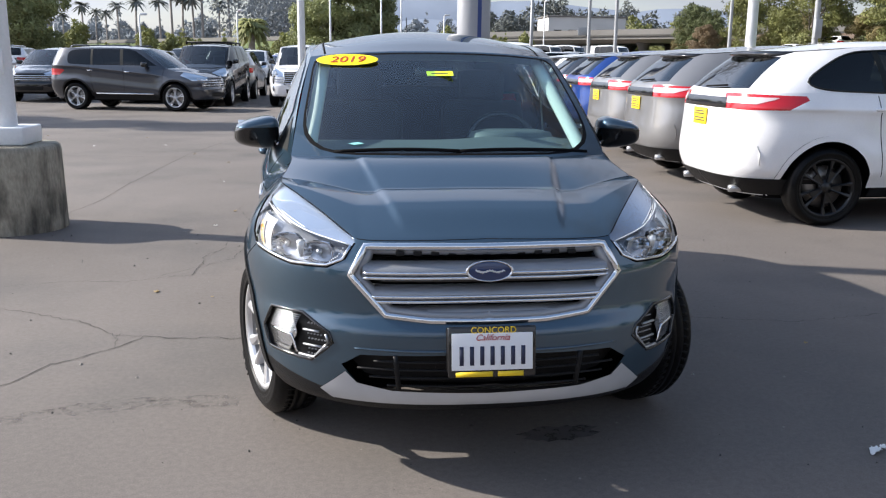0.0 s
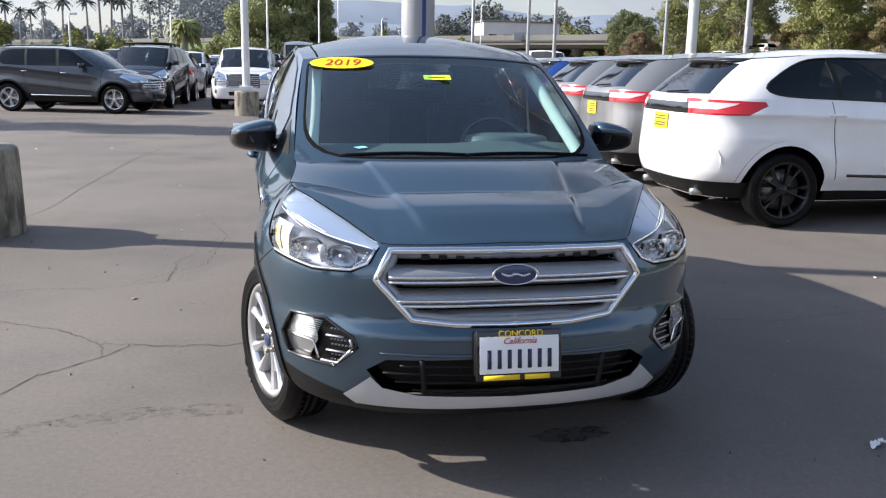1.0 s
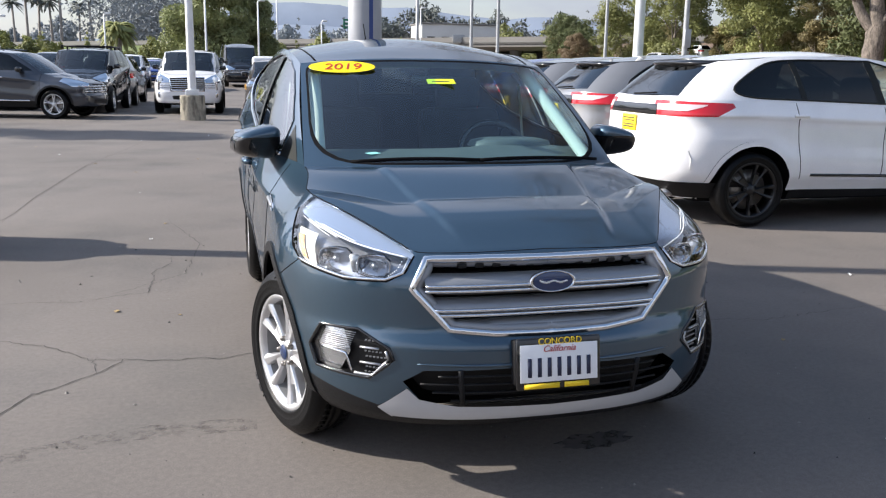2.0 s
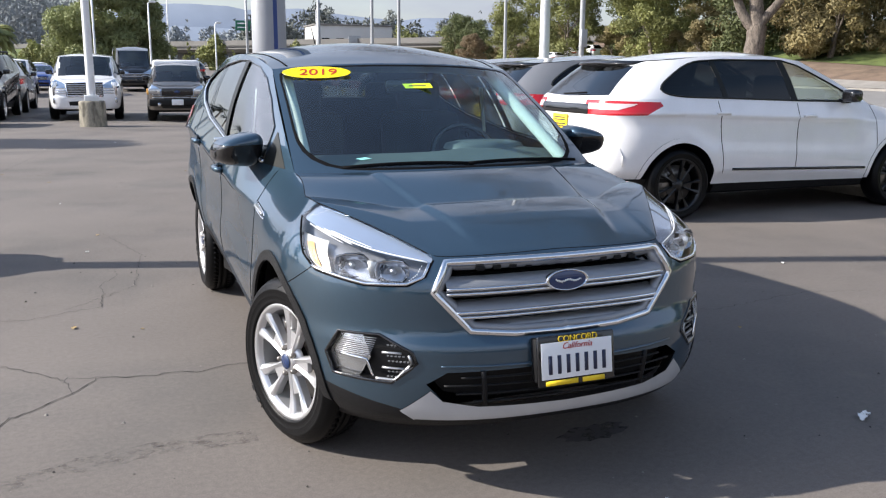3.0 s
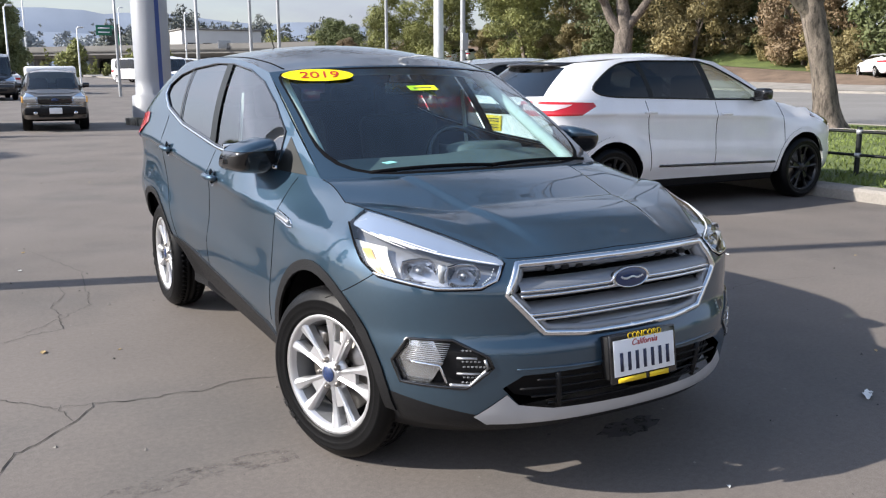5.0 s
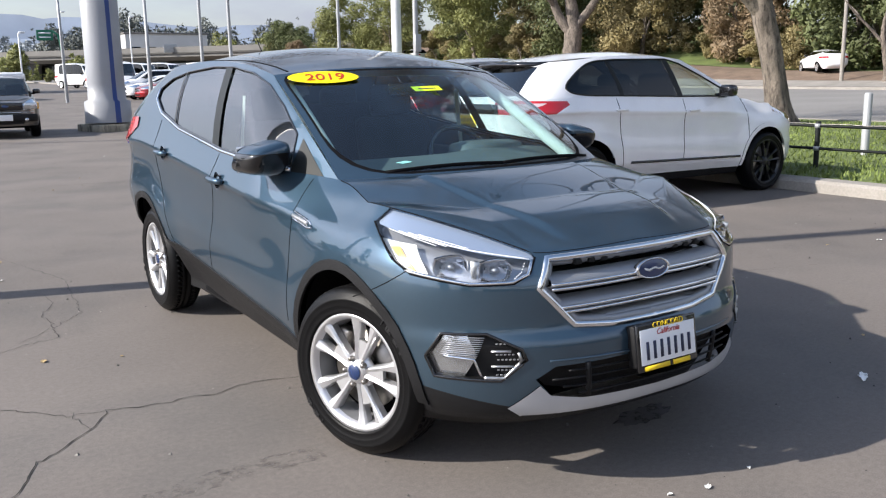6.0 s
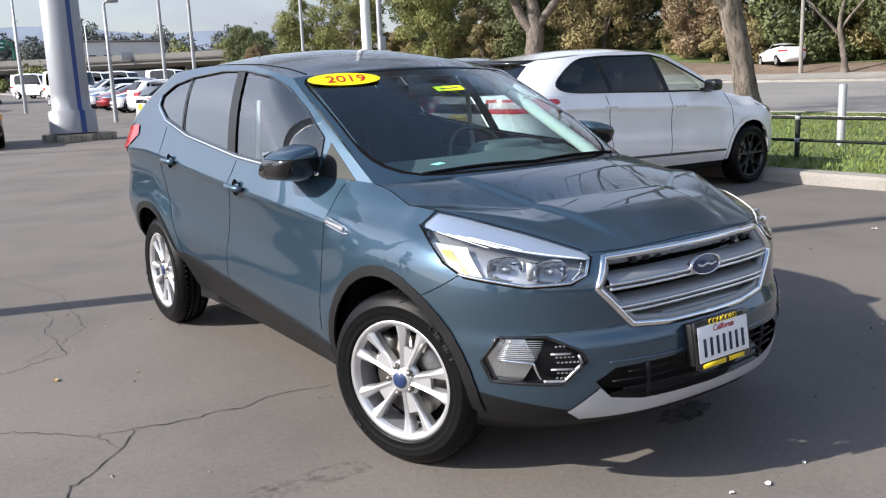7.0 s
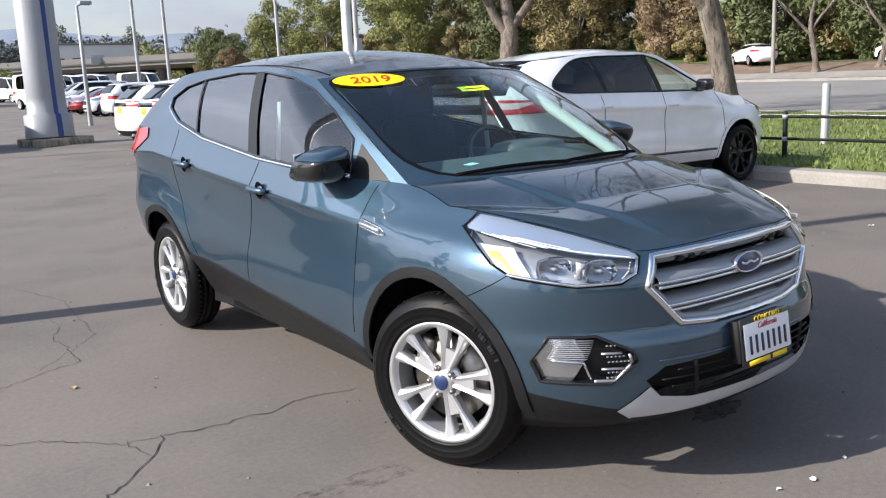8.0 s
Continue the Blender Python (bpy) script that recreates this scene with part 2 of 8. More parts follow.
M = dict(
    teal=car_paint("teal paint", (0.043, 0.080, 0.118), 0.62, 0.34),
    white=car_paint("white paint", (0.85, 0.85, 0.87), 0.0, 0.3),
    blue=car_paint("blue paint", (0.012, 0.055, 0.26), 0.5, 0.32),
    grey=car_paint("grey paint", (0.26, 0.258, 0.262), 0.5, 0.35),
    darkgrey=car_paint("dark grey paint", (0.046, 0.051, 0.064), 0.5, 0.35),
    black=car_paint("black paint", (0.010, 0.010, 0.012), 0.2, 0.3),
    silver=car_paint("silver paint", (0.42, 0.43, 0.44), 0.7, 0.34),
    red=car_paint("red paint", (0.30, 0.015, 0.02), 0.3, 0.34),
    brown=car_paint("brown grey paint", (0.105, 0.092, 0.080), 0.5, 0.36),
    clad=shader("black grained plastic", (0.009, 0.009, 0.010), 0.5, spec=0.25, bump=0.15, bump_scale=900, noise_scale=5, vary=0.15),
    gloss_black=shader("gloss black plastic", (0.008, 0.008, 0.009), 0.12, coat=0.6),
    seam=shader("dark gap", (0.005, 0.005, 0.006), 0.8, spec=0.08),
    rubber=shader("tyre rubber", (0.0035, 0.0035, 0.004), 0.42, spec=0.16, bump=0.1, bump_scale=300, noise_scale=14, vary=0.25),
    # same rubber, lightened to paint the light caught by raised marks
    rubberlit=shader("raised tyre rubber", (0.020, 0.020, 0.021), 0.4, spec=0.3),
    chrome=shader("chrome", (0.82, 0.83, 0.85), 0.07, 1.0),
    satin=shader("satin silver", (0.50, 0.51, 0.53), 0.34, 0.85, noise_scale=8, vary=0.05),
    grillegrey=shader("grey grille plastic", (0.30, 0.31, 0.33), 0.42, 0.5),
    rim=shader("machined alloy", (0.64, 0.64, 0.655), 0.33, 0.75, noise_scale=9, vary=0.06),
    rimdark=shader("black alloy", (0.005, 0.005, 0.006), 0.35, 0.1, coat=0.2),
    # rim metal darkened to imitate shade behind the spokes
    barrel=shader("grey painted rim barrel", (0.20, 0.205, 0.215), 0.45, 0.4, noise_scale=9, vary=0.1),
    disc=shader("brake steel", (0.28, 0.26, 0.24), 0.4, 0.9, noise_scale=20, vary=0.2),
    reflector=shader("lamp reflector", (0.62, 0.63, 0.64), 0.16, 0.9),
    browsilver=shader("pale silver lamp brow", (0.47, 0.55, 0.68), 0.20, 0.55),
    lampwhite=shader("white lamp reflector", (0.80, 0.80, 0.78), 0.20, 0.5),
    lampdark=shader("grey lamp housing", (0.50, 0.51, 0.54), 0.2, 0.6),
    lampyellow=shader("cream white lamp reflector", (0.92, 0.89, 0.80), 0.25, 0.2),
    lipsilver=shader("silver bumper lip", (0.52, 0.53, 0.55), 0.40, 0.35, noise_scale=8, vary=0.05),
    screenglass=glazing("windscreen glass", (0.76, 0.94, 0.95), 1.0, 1.62),
    amber=shader("amber lens", (0.84, 0.46, 0.13), 0.2, coat=0.6),
    clearlamp=shader("pale lamp insert", (0.66, 0.52, 0.54), 0.15, coat=0.8),
    redlens=shader("red lens", (0.50, 0.012, 0.02), 0.12, coat=0.8),
    clearlens=glazing("clear lens", (0.93, 0.94, 0.95)),
    glass=glazing("car glass", (0.74, 0.80, 0.78)),
    tinted=glazing("tinted glass", (0.035, 0.04, 0.045), 0.7, 1.5),
    darkglass=glazing("dark privacy glass", (0.10, 0.11, 0.12), 1.0, 1.9),
    frontglass=glazing("lightly tinted glass", (0.58, 0.66, 0.65), 1.0, 1.75),
    clearside=glazing("clear green side glass", (0.80, 0.90, 0.82), 1.0, 1.6),
    fabric=shader("dark seat cloth", (0.018, 0.020, 0.024), 0.9, noise_scale=8, vary=0.2, bump=0.2, bump_scale=500),
    dash=shader("dashboard plastic", (0.095, 0.108, 0.110), 0.6, noise_scale=6, vary=0.12),
    liner=shader("pale trim cloth", (0.66, 0.68, 0.63), 0.9),
    badge=shader("dark blue badge", (0.012, 0.03, 0.10), 0.2, coat=0.8),
    yellow=shader("yellow sticker", (0.90, 0.70, 0.0), 0.4),
    lime=shader("yellow green tag", (0.72, 0.85, 0.02), 0.5),
    redink=shader("red ink", (0.42, 0.02, 0.015), 0.5),
    ink=shader("dark ink", (0.02, 0.025, 0.06), 0.5),
    plate=shader("white plate", (0.82, 0.83, 0.85), 0.4),
    goldtext=shader("yellow lettering", (0.90, 0.62, 0.02), 0.5),
    asphalt=shader("worn asphalt", (0.142, 0.124, 0.112), 0.84, noise_scale=0.42, vary=0.17, fine=0.10, speck=0.16, bump=0.16, bump_scale=240,
                   second=(0.104, 0.094, 0.087), patch=0.85, patch_scale=0.8),
    tar=shader("dark crack", (0.018, 0.017, 0.016), 0.95),
    stain_soft=shader("faint dark stain", (0.098, 0.088, 0.080), 0.85, noise_scale=5, vary=0.2, fine=0.1),
    stain=shader("oil stain", (0.062, 0.058, 0.055), 0.75, noise_scale=7, vary=0.25),
    road=shader("pale road surface", (0.205, 0.196, 0.188), 0.9, noise_scale=0.3, vary=0.12, fine=0.1, bump=0.3, bump_scale=90),
    concrete=shader("weathered concrete", (0.32, 0.292, 0.232), 0.9, noise_scale=2.5, vary=0.22, fine=0.2, bump=0.5, bump_scale=45,
                    second=(0.09, 0.082, 0.065), patch=0.95, patch_scale=7.0, stretch=(1, 1, 0.35)),
    kerb=shader("kerb concrete", (0.25, 0.232, 0.21), 0.9, noise_scale=1.2, vary=0.15, fine=0.1, bump=0.3, bump_scale=70),
    polepaint=shader("white pole paint", (0.78, 0.79, 0.80), 0.45, noise_scale=2, vary=0.05, fine=0.03),
    polegrey=shader("galvanised pole", (0.36, 0.37, 0.38), 0.5, 0.3, noise_scale=3, vary=0.08),
    postblack=shader("black post paint", (0.010, 0.012, 0.012), 0.45, spec=0.25),
    bluestripe=shader("blue stripe paint", (0.02, 0.05, 0.20), 0.4),
    pylon=shader("grey pylon paint", (0.29, 0.30, 0.325), 0.45, noise_scale=0.8, vary=0.06, fine=0.03),
    grass=shader("grass", (0.100, 0.132, 0.035), 0.9, noise_scale=0.8, vary=0.35, fine=0.3, bump=0.6, bump_scale=60),
    blade=shader("grass blades", (0.128, 0.168, 0.038), 0.8, rand=0.2, noise_scale=0.7, vary=0.3),
    litter=shader("brown leaf litter", (0.155, 0.108, 0.076), 0.95, noise_scale=1.0, vary=0.3, fine=0.25, bump=0.5, bump_scale=30),
    bark=shader("grey brown bark", (0.175, 0.145, 0.12), 0.95, noise_scale=4, vary=0.4, fine=0.35, bump=1.0, bump_scale=22,
                second=(0.06, 0.05, 0.042), patch=0.95, patch_scale=14.0, stretch=(1, 1, 0.3)),
    # bark colour lightened to carry the haze over far palms
    palmbark=shader("pale palm bark", (0.30, 0.275, 0.25), 0.95, noise_scale=1.0, vary=0.2),
    leaf_green=foliage("dark green leaves", (0.095, 0.112, 0.042), 0.45, 0.45),
    leaf_olive=foliage("olive brown leaves", (0.225, 0.185, 0.082), 0.45, 0.4),
    leaf_rust=foliage("rusty leaves", (0.215, 0.155, 0.090), 0.5, 0.35),
    leaf_lime=foliage("light green leaves", (0.195, 0.205, 0.068), 0.4, 0.45),
    # distance haze is mixed into this pale leaf colour
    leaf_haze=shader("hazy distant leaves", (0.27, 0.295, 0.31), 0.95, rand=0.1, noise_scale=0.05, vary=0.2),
    leaf_pepper=foliage("pepper tree leaves", (0.225, 0.25, 0.105), 0.4, 0.35),
    # paled towards blue to paint distance haze into far leaves and fronds
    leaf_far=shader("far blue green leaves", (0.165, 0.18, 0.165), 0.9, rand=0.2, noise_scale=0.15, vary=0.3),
    bridge=shader("bridge concrete", (0.175, 0.168, 0.158), 0.9, noise_scale=0.15, vary=0.15),
    # bridge concrete darkened to imitate shade on the columns and edge beam
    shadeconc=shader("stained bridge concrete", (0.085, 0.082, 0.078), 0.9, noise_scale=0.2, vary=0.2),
    # blue of the air is put into the hill colour
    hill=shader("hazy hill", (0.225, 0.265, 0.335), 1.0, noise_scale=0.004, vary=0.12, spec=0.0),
    signgreen=shader("green road sign", (0.01, 0.13, 0.075), 0.5),
    wallpale=shader("pale building wall", (0.55, 0.54, 0.52), 0.85, noise_scale=0.2, vary=0.06),
    paper=shader("white paper", (0.8, 0.8, 0.78), 0.9),
    dryleaf=shader("dry leaf", (0.33, 0.24, 0.12), 0.9, rand=0.3),
)

def worn(m, scale, low, high):
    """Breaks a mark up into patches that let the ground show."""
    nt, ln = m.node_tree.nodes, m.node_tree.links
    co, n, r = nt.new("ShaderNodeTexCoord"), nt.new("ShaderNodeTexNoise"), nt.new("ShaderNodeMapRange")
    n.inputs["Scale"].default_value, n.inputs["Detail"].default_value, n.inputs["Roughness"].default_value = scale, 8.0, 0.7
    r.inputs["From Min"].default_value, r.inputs["From Max"].default_value = low, high
    ln.new(co.outputs["Object"], n.inputs["Vector"])
    ln.new(n.outputs["Fac"], r.inputs["Value"])
    ln.new(r.outputs["Result"], nt["Principled BSDF"].inputs["Alpha"])


worn(M["stain_soft"], 16.0, 0.47, 0.85)
worn(M["stain"], 14.0, 0.30, 0.50)

# ---- mesh helpers ----
from mathutils.bvhtree import BVHTree


def curve(*keys):
    """A smooth function through (x, value) keys that does not overshoot."""
    xs, ys = [k[0] for k in keys], [k[1] for k in keys]
    n = len(xs)
    sec = [(ys[i + 1] - ys[i]) / (xs[i + 1] - xs[i]) for i in range(n - 1)]
    slope = [sec[0]] + [0 if sec[i - 1] * sec[i] <= 0 else 2 * sec[i - 1] * sec[i] / (sec[i - 1] + sec[i]) for i in range(1, n - 1)] + [sec[-1]]

    def value(x):
        if x <= xs[0]:
            return ys[0]
        if x >= xs[-1]:
            return ys[-1]
        i = max(j for j in range(n - 1) if xs[j] <= x)
        h = xs[i + 1] - xs[i]
        t = (x - xs[i]) / h
        return ((2 * t ** 3 - 3 * t ** 2 + 1) * ys[i] + (t ** 3 - 2 * t ** 2 + t) * h * slope[i]
                + (3 * t ** 2 - 2 * t ** 3) * ys[i + 1] + (t ** 3 - t ** 2) * h * slope[i + 1])
    return value


def ease(a, b, x):
    t = min(1, max(0, (x - a) / (b - a)))
    return t * t * (3 - 2 * t)


def part(name, bm, material, parent=None, label="", smooth=True):
    """Links a bmesh as one mesh object under its thing."""
    me = bpy.data.meshes.new(name)
    bm.to_mesh(me)
    bm.free()
    if smooth:
        me.polygons.foreach_set("use_smooth", [True] * len(me.polygons))
    me.materials.append(M[material] if isinstance(material, str) else material)
    ob = new(name, me)
    ob.parent = parent
    if label:
        ob["label"] = label
    return ob


def thing(name, label, category, m=None, group="", kind=""):
    ob = new(name)
    ob.empty_display_size = 0.1
    if m is not None:
        ob.matrix_basis = m
    return tagged(ob, label, category, group, kind)


def grid(rows):
    """A bmesh from rows of points, all of one length."""
    bm = bmesh.new()
    vs = [[bm.verts.new(p) for p in row] for row in rows]
    for a, b in zip(vs, vs[1:]):
        for i in range(len(a) - 1):
            try:
                bm.faces.new((a[i], a[i + 1], b[i + 1], b[i]))
            except ValueError:
                pass
    return bm


def join(*bms):
    """Merges bmeshes into the first."""
    out = bms[0]
    for b in bms[1:]:
        me = bpy.data.meshes.new("tmp")
        b.to_mesh(me)
        out.from_mesh(me)
        bpy.data.meshes.remove(me)
        b.free()
    return out


def box(cx, cy, cz, sx, sy, sz, bevel=0.0, m=None, segments=2):
    bm = bmesh.new()
    bmesh.ops.create_cube(bm, size=1)
    bmesh.ops.scale(bm, vec=(sx, sy, sz), verts=bm.verts)
    if bevel:
        bmesh.ops.bevel(bm, geom=bm.edges[:], offset=min(bevel, 0.49 * min(sx, sy, sz)), segments=segments, affect="EDGES", profile=0.5)
    bmesh.ops.translate(bm, vec=(cx, cy, cz), verts=bm.verts)
    if m is not None:
        bmesh.ops.transform(bm, matrix=m, verts=bm.verts)
    return bm


def lathe(profile, steps=48, axis="z", m=None, arc=1.0):
    """Turns (radius, height) pairs about an axis."""
    rows = []
    for i in range(steps + 1):
        a = 2 * math.pi * arc * i / steps
        c, s = math.cos(a), math.sin(a)
        row = []
        for r, h in profile:
            row.append({"z": (r * c, r * s, h), "x": (h, r * c, r * s), "y": (r * c, h, r * s)}[axis])
        rows.append(row)
    bm = grid(rows)
    bmesh.ops.remove_doubles(bm, verts=bm.verts, dist=1e-5)
    bmesh.ops.recalc_face_normals(bm, faces=bm.faces)
    if m is not None:
        bmesh.ops.transform(bm, matrix=m, verts=bm.verts)
    return bm


def tube(points, radius, sides=8, caps=True, flat=1.0, up=(0, 0, 1)):
    """A round (or flattened) rod along points; radius may be a number or one for each point."""
    pts = [Vector(p) for p in points]
    bm = bmesh.new()
    rings = []
    for i, p in enumerate(pts):
        d = (pts[min(i + 1, len(pts) - 1)] - pts[max(i - 1, 0)])
        d = d.normalized() if d.length > 1e-9 else Vector((0, 0, 1))
        ref = Vector(up) if abs(d.dot(Vector(up))) < 0.95 else Vector((1, 0, 0))
        a = d.cross(ref).normalized()
        b = a.cross(d).normalized()
        r = radius[i] if isinstance(radius, (list, tuple)) else radius
        rings.append([bm.verts.new(p + a * (r * math.cos(2 * math.pi * k / sides)) + b * (r * flat * math.sin(2 * math.pi * k / sides))) for k in range(sides)])
    for x, y in zip(rings, rings[1:]):
        for k in range(sides):
            bm.faces.new((x[k], x[(k + 1) % sides], y[(k + 1) % sides], y[k]))
    if caps:
        bm.faces.new(rings[0])
        bm.faces.new(rings[-1][::-1])
    bmesh.ops.recalc_face_normals(bm, faces=bm.faces)
    return bm


def prism(points, d, thick):
    """A flat polygon given as 3D points, thickened along d."""
    bm = bmesh.new()
    f = bm.faces.new([bm.verts.new(p) for p in points])
    ext = bmesh.ops.extrude_face_region(bm, geom=[f])
    bmesh.ops.translate(bm, vec=Vector(d) * thick, verts=[v for v in ext["geom"] if isinstance(v, bmesh.types.BMVert)])
    bmesh.ops.recalc_face_normals(bm, faces=bm.faces)
    return bm


def mirrored(bm):
    """A copy turned over x."""
    b = bm.copy()
    bmesh.ops.scale(b, vec=(-1, 1, 1), verts=b.verts)
    bmesh.ops.reverse_faces(b, faces=b.faces)
    return b


def carve(bm, points, d, facing=0.05, near=None, reach=None):
    """Cuts the outline of a convex polygon, looked at along d, into bm, and takes its inside out as a bmesh of its own."""
    d = Vector(d).normalized()
    pts = [Vector(p) for p in points]
    mid = sum(pts, Vector()) / len(pts)
    rad = max((p - mid - d * (p - mid).dot(d)).length for p in pts) * 1.15 + 0.03

    def close(f):
        c = f.calc_center_median()
        v = c - mid
        return -f.normal.dot(d) > facing and (v - d * v.dot(d)).length < rad and (reach is None or abs(v.dot(d)) < reach)
    planes = []
    for a, b in zip(pts, pts[1:] + pts[:1]):
        n = (b - a).cross(d).normalized()
        if n.dot(mid - a) > 0:
            n = -n
        planes.append((a, n))
    bm.normal_update()
    for a, n in planes:
        fs = [f for f in bm.faces if close(f)]
        geom = list({e for f in fs for e in f.edges}) + list({v for f in fs for v in f.verts}) + fs
        bmesh.ops.bisect_plane(bm, geom=geom, dist=1e-5, plane_co=a, plane_no=n)
    bm.normal_update()
    inner = [f for f in bm.faces if close(f) and all((f.calc_center_median() - a).dot(n) < 1e-5 for a, n in planes)]
    return take(bm, inner)


def take(bm, faces):
    """Moves faces of bm into a new bmesh."""
    out = bmesh.new()
    made = {}
    for f in faces:
        vs = []
        for v in f.verts:
            if v not in made:
                made[v] = out.verts.new(v.co)
            vs.append(made[v])
        out.faces.new(vs)
    bmesh.ops.delete(bm, geom=faces, context="FACES")
    out.normal_update()
    return out


def thicken(bm, inward):
    """Gives a sheet depth: its rim is turned inwards by that much."""
    bm.normal_update()
    normals = {v: v.normal.copy() for v in bm.verts}
    rim = [e for e in bm.edges if e.is_boundary]
    for e in rim:
        e.smooth = False
    ext = bmesh.ops.extrude_edge_only(bm, edges=rim)
    moved = [v for v in ext["geom"] if isinstance(v, bmesh.types.BMVert)]
    old = {tuple(round(c, 6) for c in v.co): n for v, n in normals.items()}
    for v in moved:
        n = old.get(tuple(round(c, 6) for c in v.co))
        if n:
            v.co -= n * inward
    return bm


def offset(bm, amount):
    """A copy moved along its normals."""
    b = bm.copy()
    b.normal_update()
    for v, n in [(v, v.normal.copy()) for v in b.verts]:
        v.co += n * amount
    return b


def drape(tree, points, d, lift=0.0):
    """Points thrown along d onto a surface."""
    d = Vector(d).normalized()
    out = []
    for p in points:
        hit, n, _, _ = tree.ray_cast(Vector(p) - d * 3, d)
        if hit is not None:
            out.append(hit + (n if n.dot(d) < 0 else -n) * lift)
    return out


def dense(points, step=0.03):
    out = [Vector(points[0])]
    for a, b in zip(points, points[1:]):
        a, b = Vector(a), Vector(b)
        n = max(1, int((b - a).length / step))
        out += [a.lerp(b, (i + 1) / n) for i in range(n)]
    return out


def arc_points(cx, cz, r, a0, a1, n=28):
    return [(cx + r * math.cos(radians(a0 + (a1 - a0) * i / n)), cz + r * math.sin(radians(a0 + (a1 - a0) * i / n))) for i in range(n + 1)]


def letters(name, text, size, m, material, parent, shear=0.0, depth=0.0008):
    """Raised lettering in the built-in font."""
    data = bpy.data.curves.new(name, "FONT")
    data.body, data.size, data.align_x, data.align_y, data.shear, data.extrude = text, size, "CENTER", "CENTER", shear, depth
    ob = bpy.data.objects.new(name, data)
    scene.collection.objects.link(ob)
    me = bpy.data.meshes.new_from_object(ob.evaluated_get(bpy.context.evaluated_depsgraph_get()))
    bpy.data.objects.remove(ob)
    bpy.data.curves.remove(data)
    me.transform(m)
    me.materials.clear()
    me.materials.append(M[material])
    out = new(name, me)
    out.parent = parent
    return out

# ---- cars: one lofted body for all of them ----
BASE = dict(
    wb=2.69, W=0.905, H=1.0, front=1.0, rear=1.0, nf=2.6, nr=3.6, wheel=0.338, rimr=0.228, tw=0.208, arch=0.405,
    cowl=(0.115, 1.062), ws_top=(0.966, 1.514), corner_y=0.30, rail_start=1.10, rail_end=2.38, roof_rear=0.74,
    rail=((0.95, 1.43), (1.1, 1.482), (1.5, 1.545), (2.0, 1.568), (2.5, 1.556), (3.15, 1.50)), rail_x=((0.9, 0.63), (1.5, 0.655), (2.2, 0.65), (3.1, 0.605)), crown=0.042,
    bow=((0.2, 0.69), (0.27, 0.758), (0.315, 0.793), (0.37, 0.805), (0.46, 0.815), (0.55, 0.81), (0.62, 0.775), (0.75, 0.765), (0.82, 0.738), (0.86, 0.705), (0.90, 0.625), (0.95, 0.54), (1.0, 0.46)),
    stern=((0.25, 0.70), (0.40, 0.86), (0.55, 0.90), (0.75, 0.88), (1.0, 0.86), (1.2, 0.80)),
    top_front=((0.0, 0.868), (0.5, 0.862), (0.6, 0.884), (0.72, 0.925), (0.86, 0.957), (1.0, 0.995)),
    top_side=((0.0, 0.993), (0.3, 1.052), (0.6, 1.066), (0.9, 1.080), (1.4, 1.112), (2.1, 1.194), (2.45, 1.25), (2.9, 1.24)),
    top_rear=1.24, crease=0.885, crease_rise=0.085, sill=0.24,
)


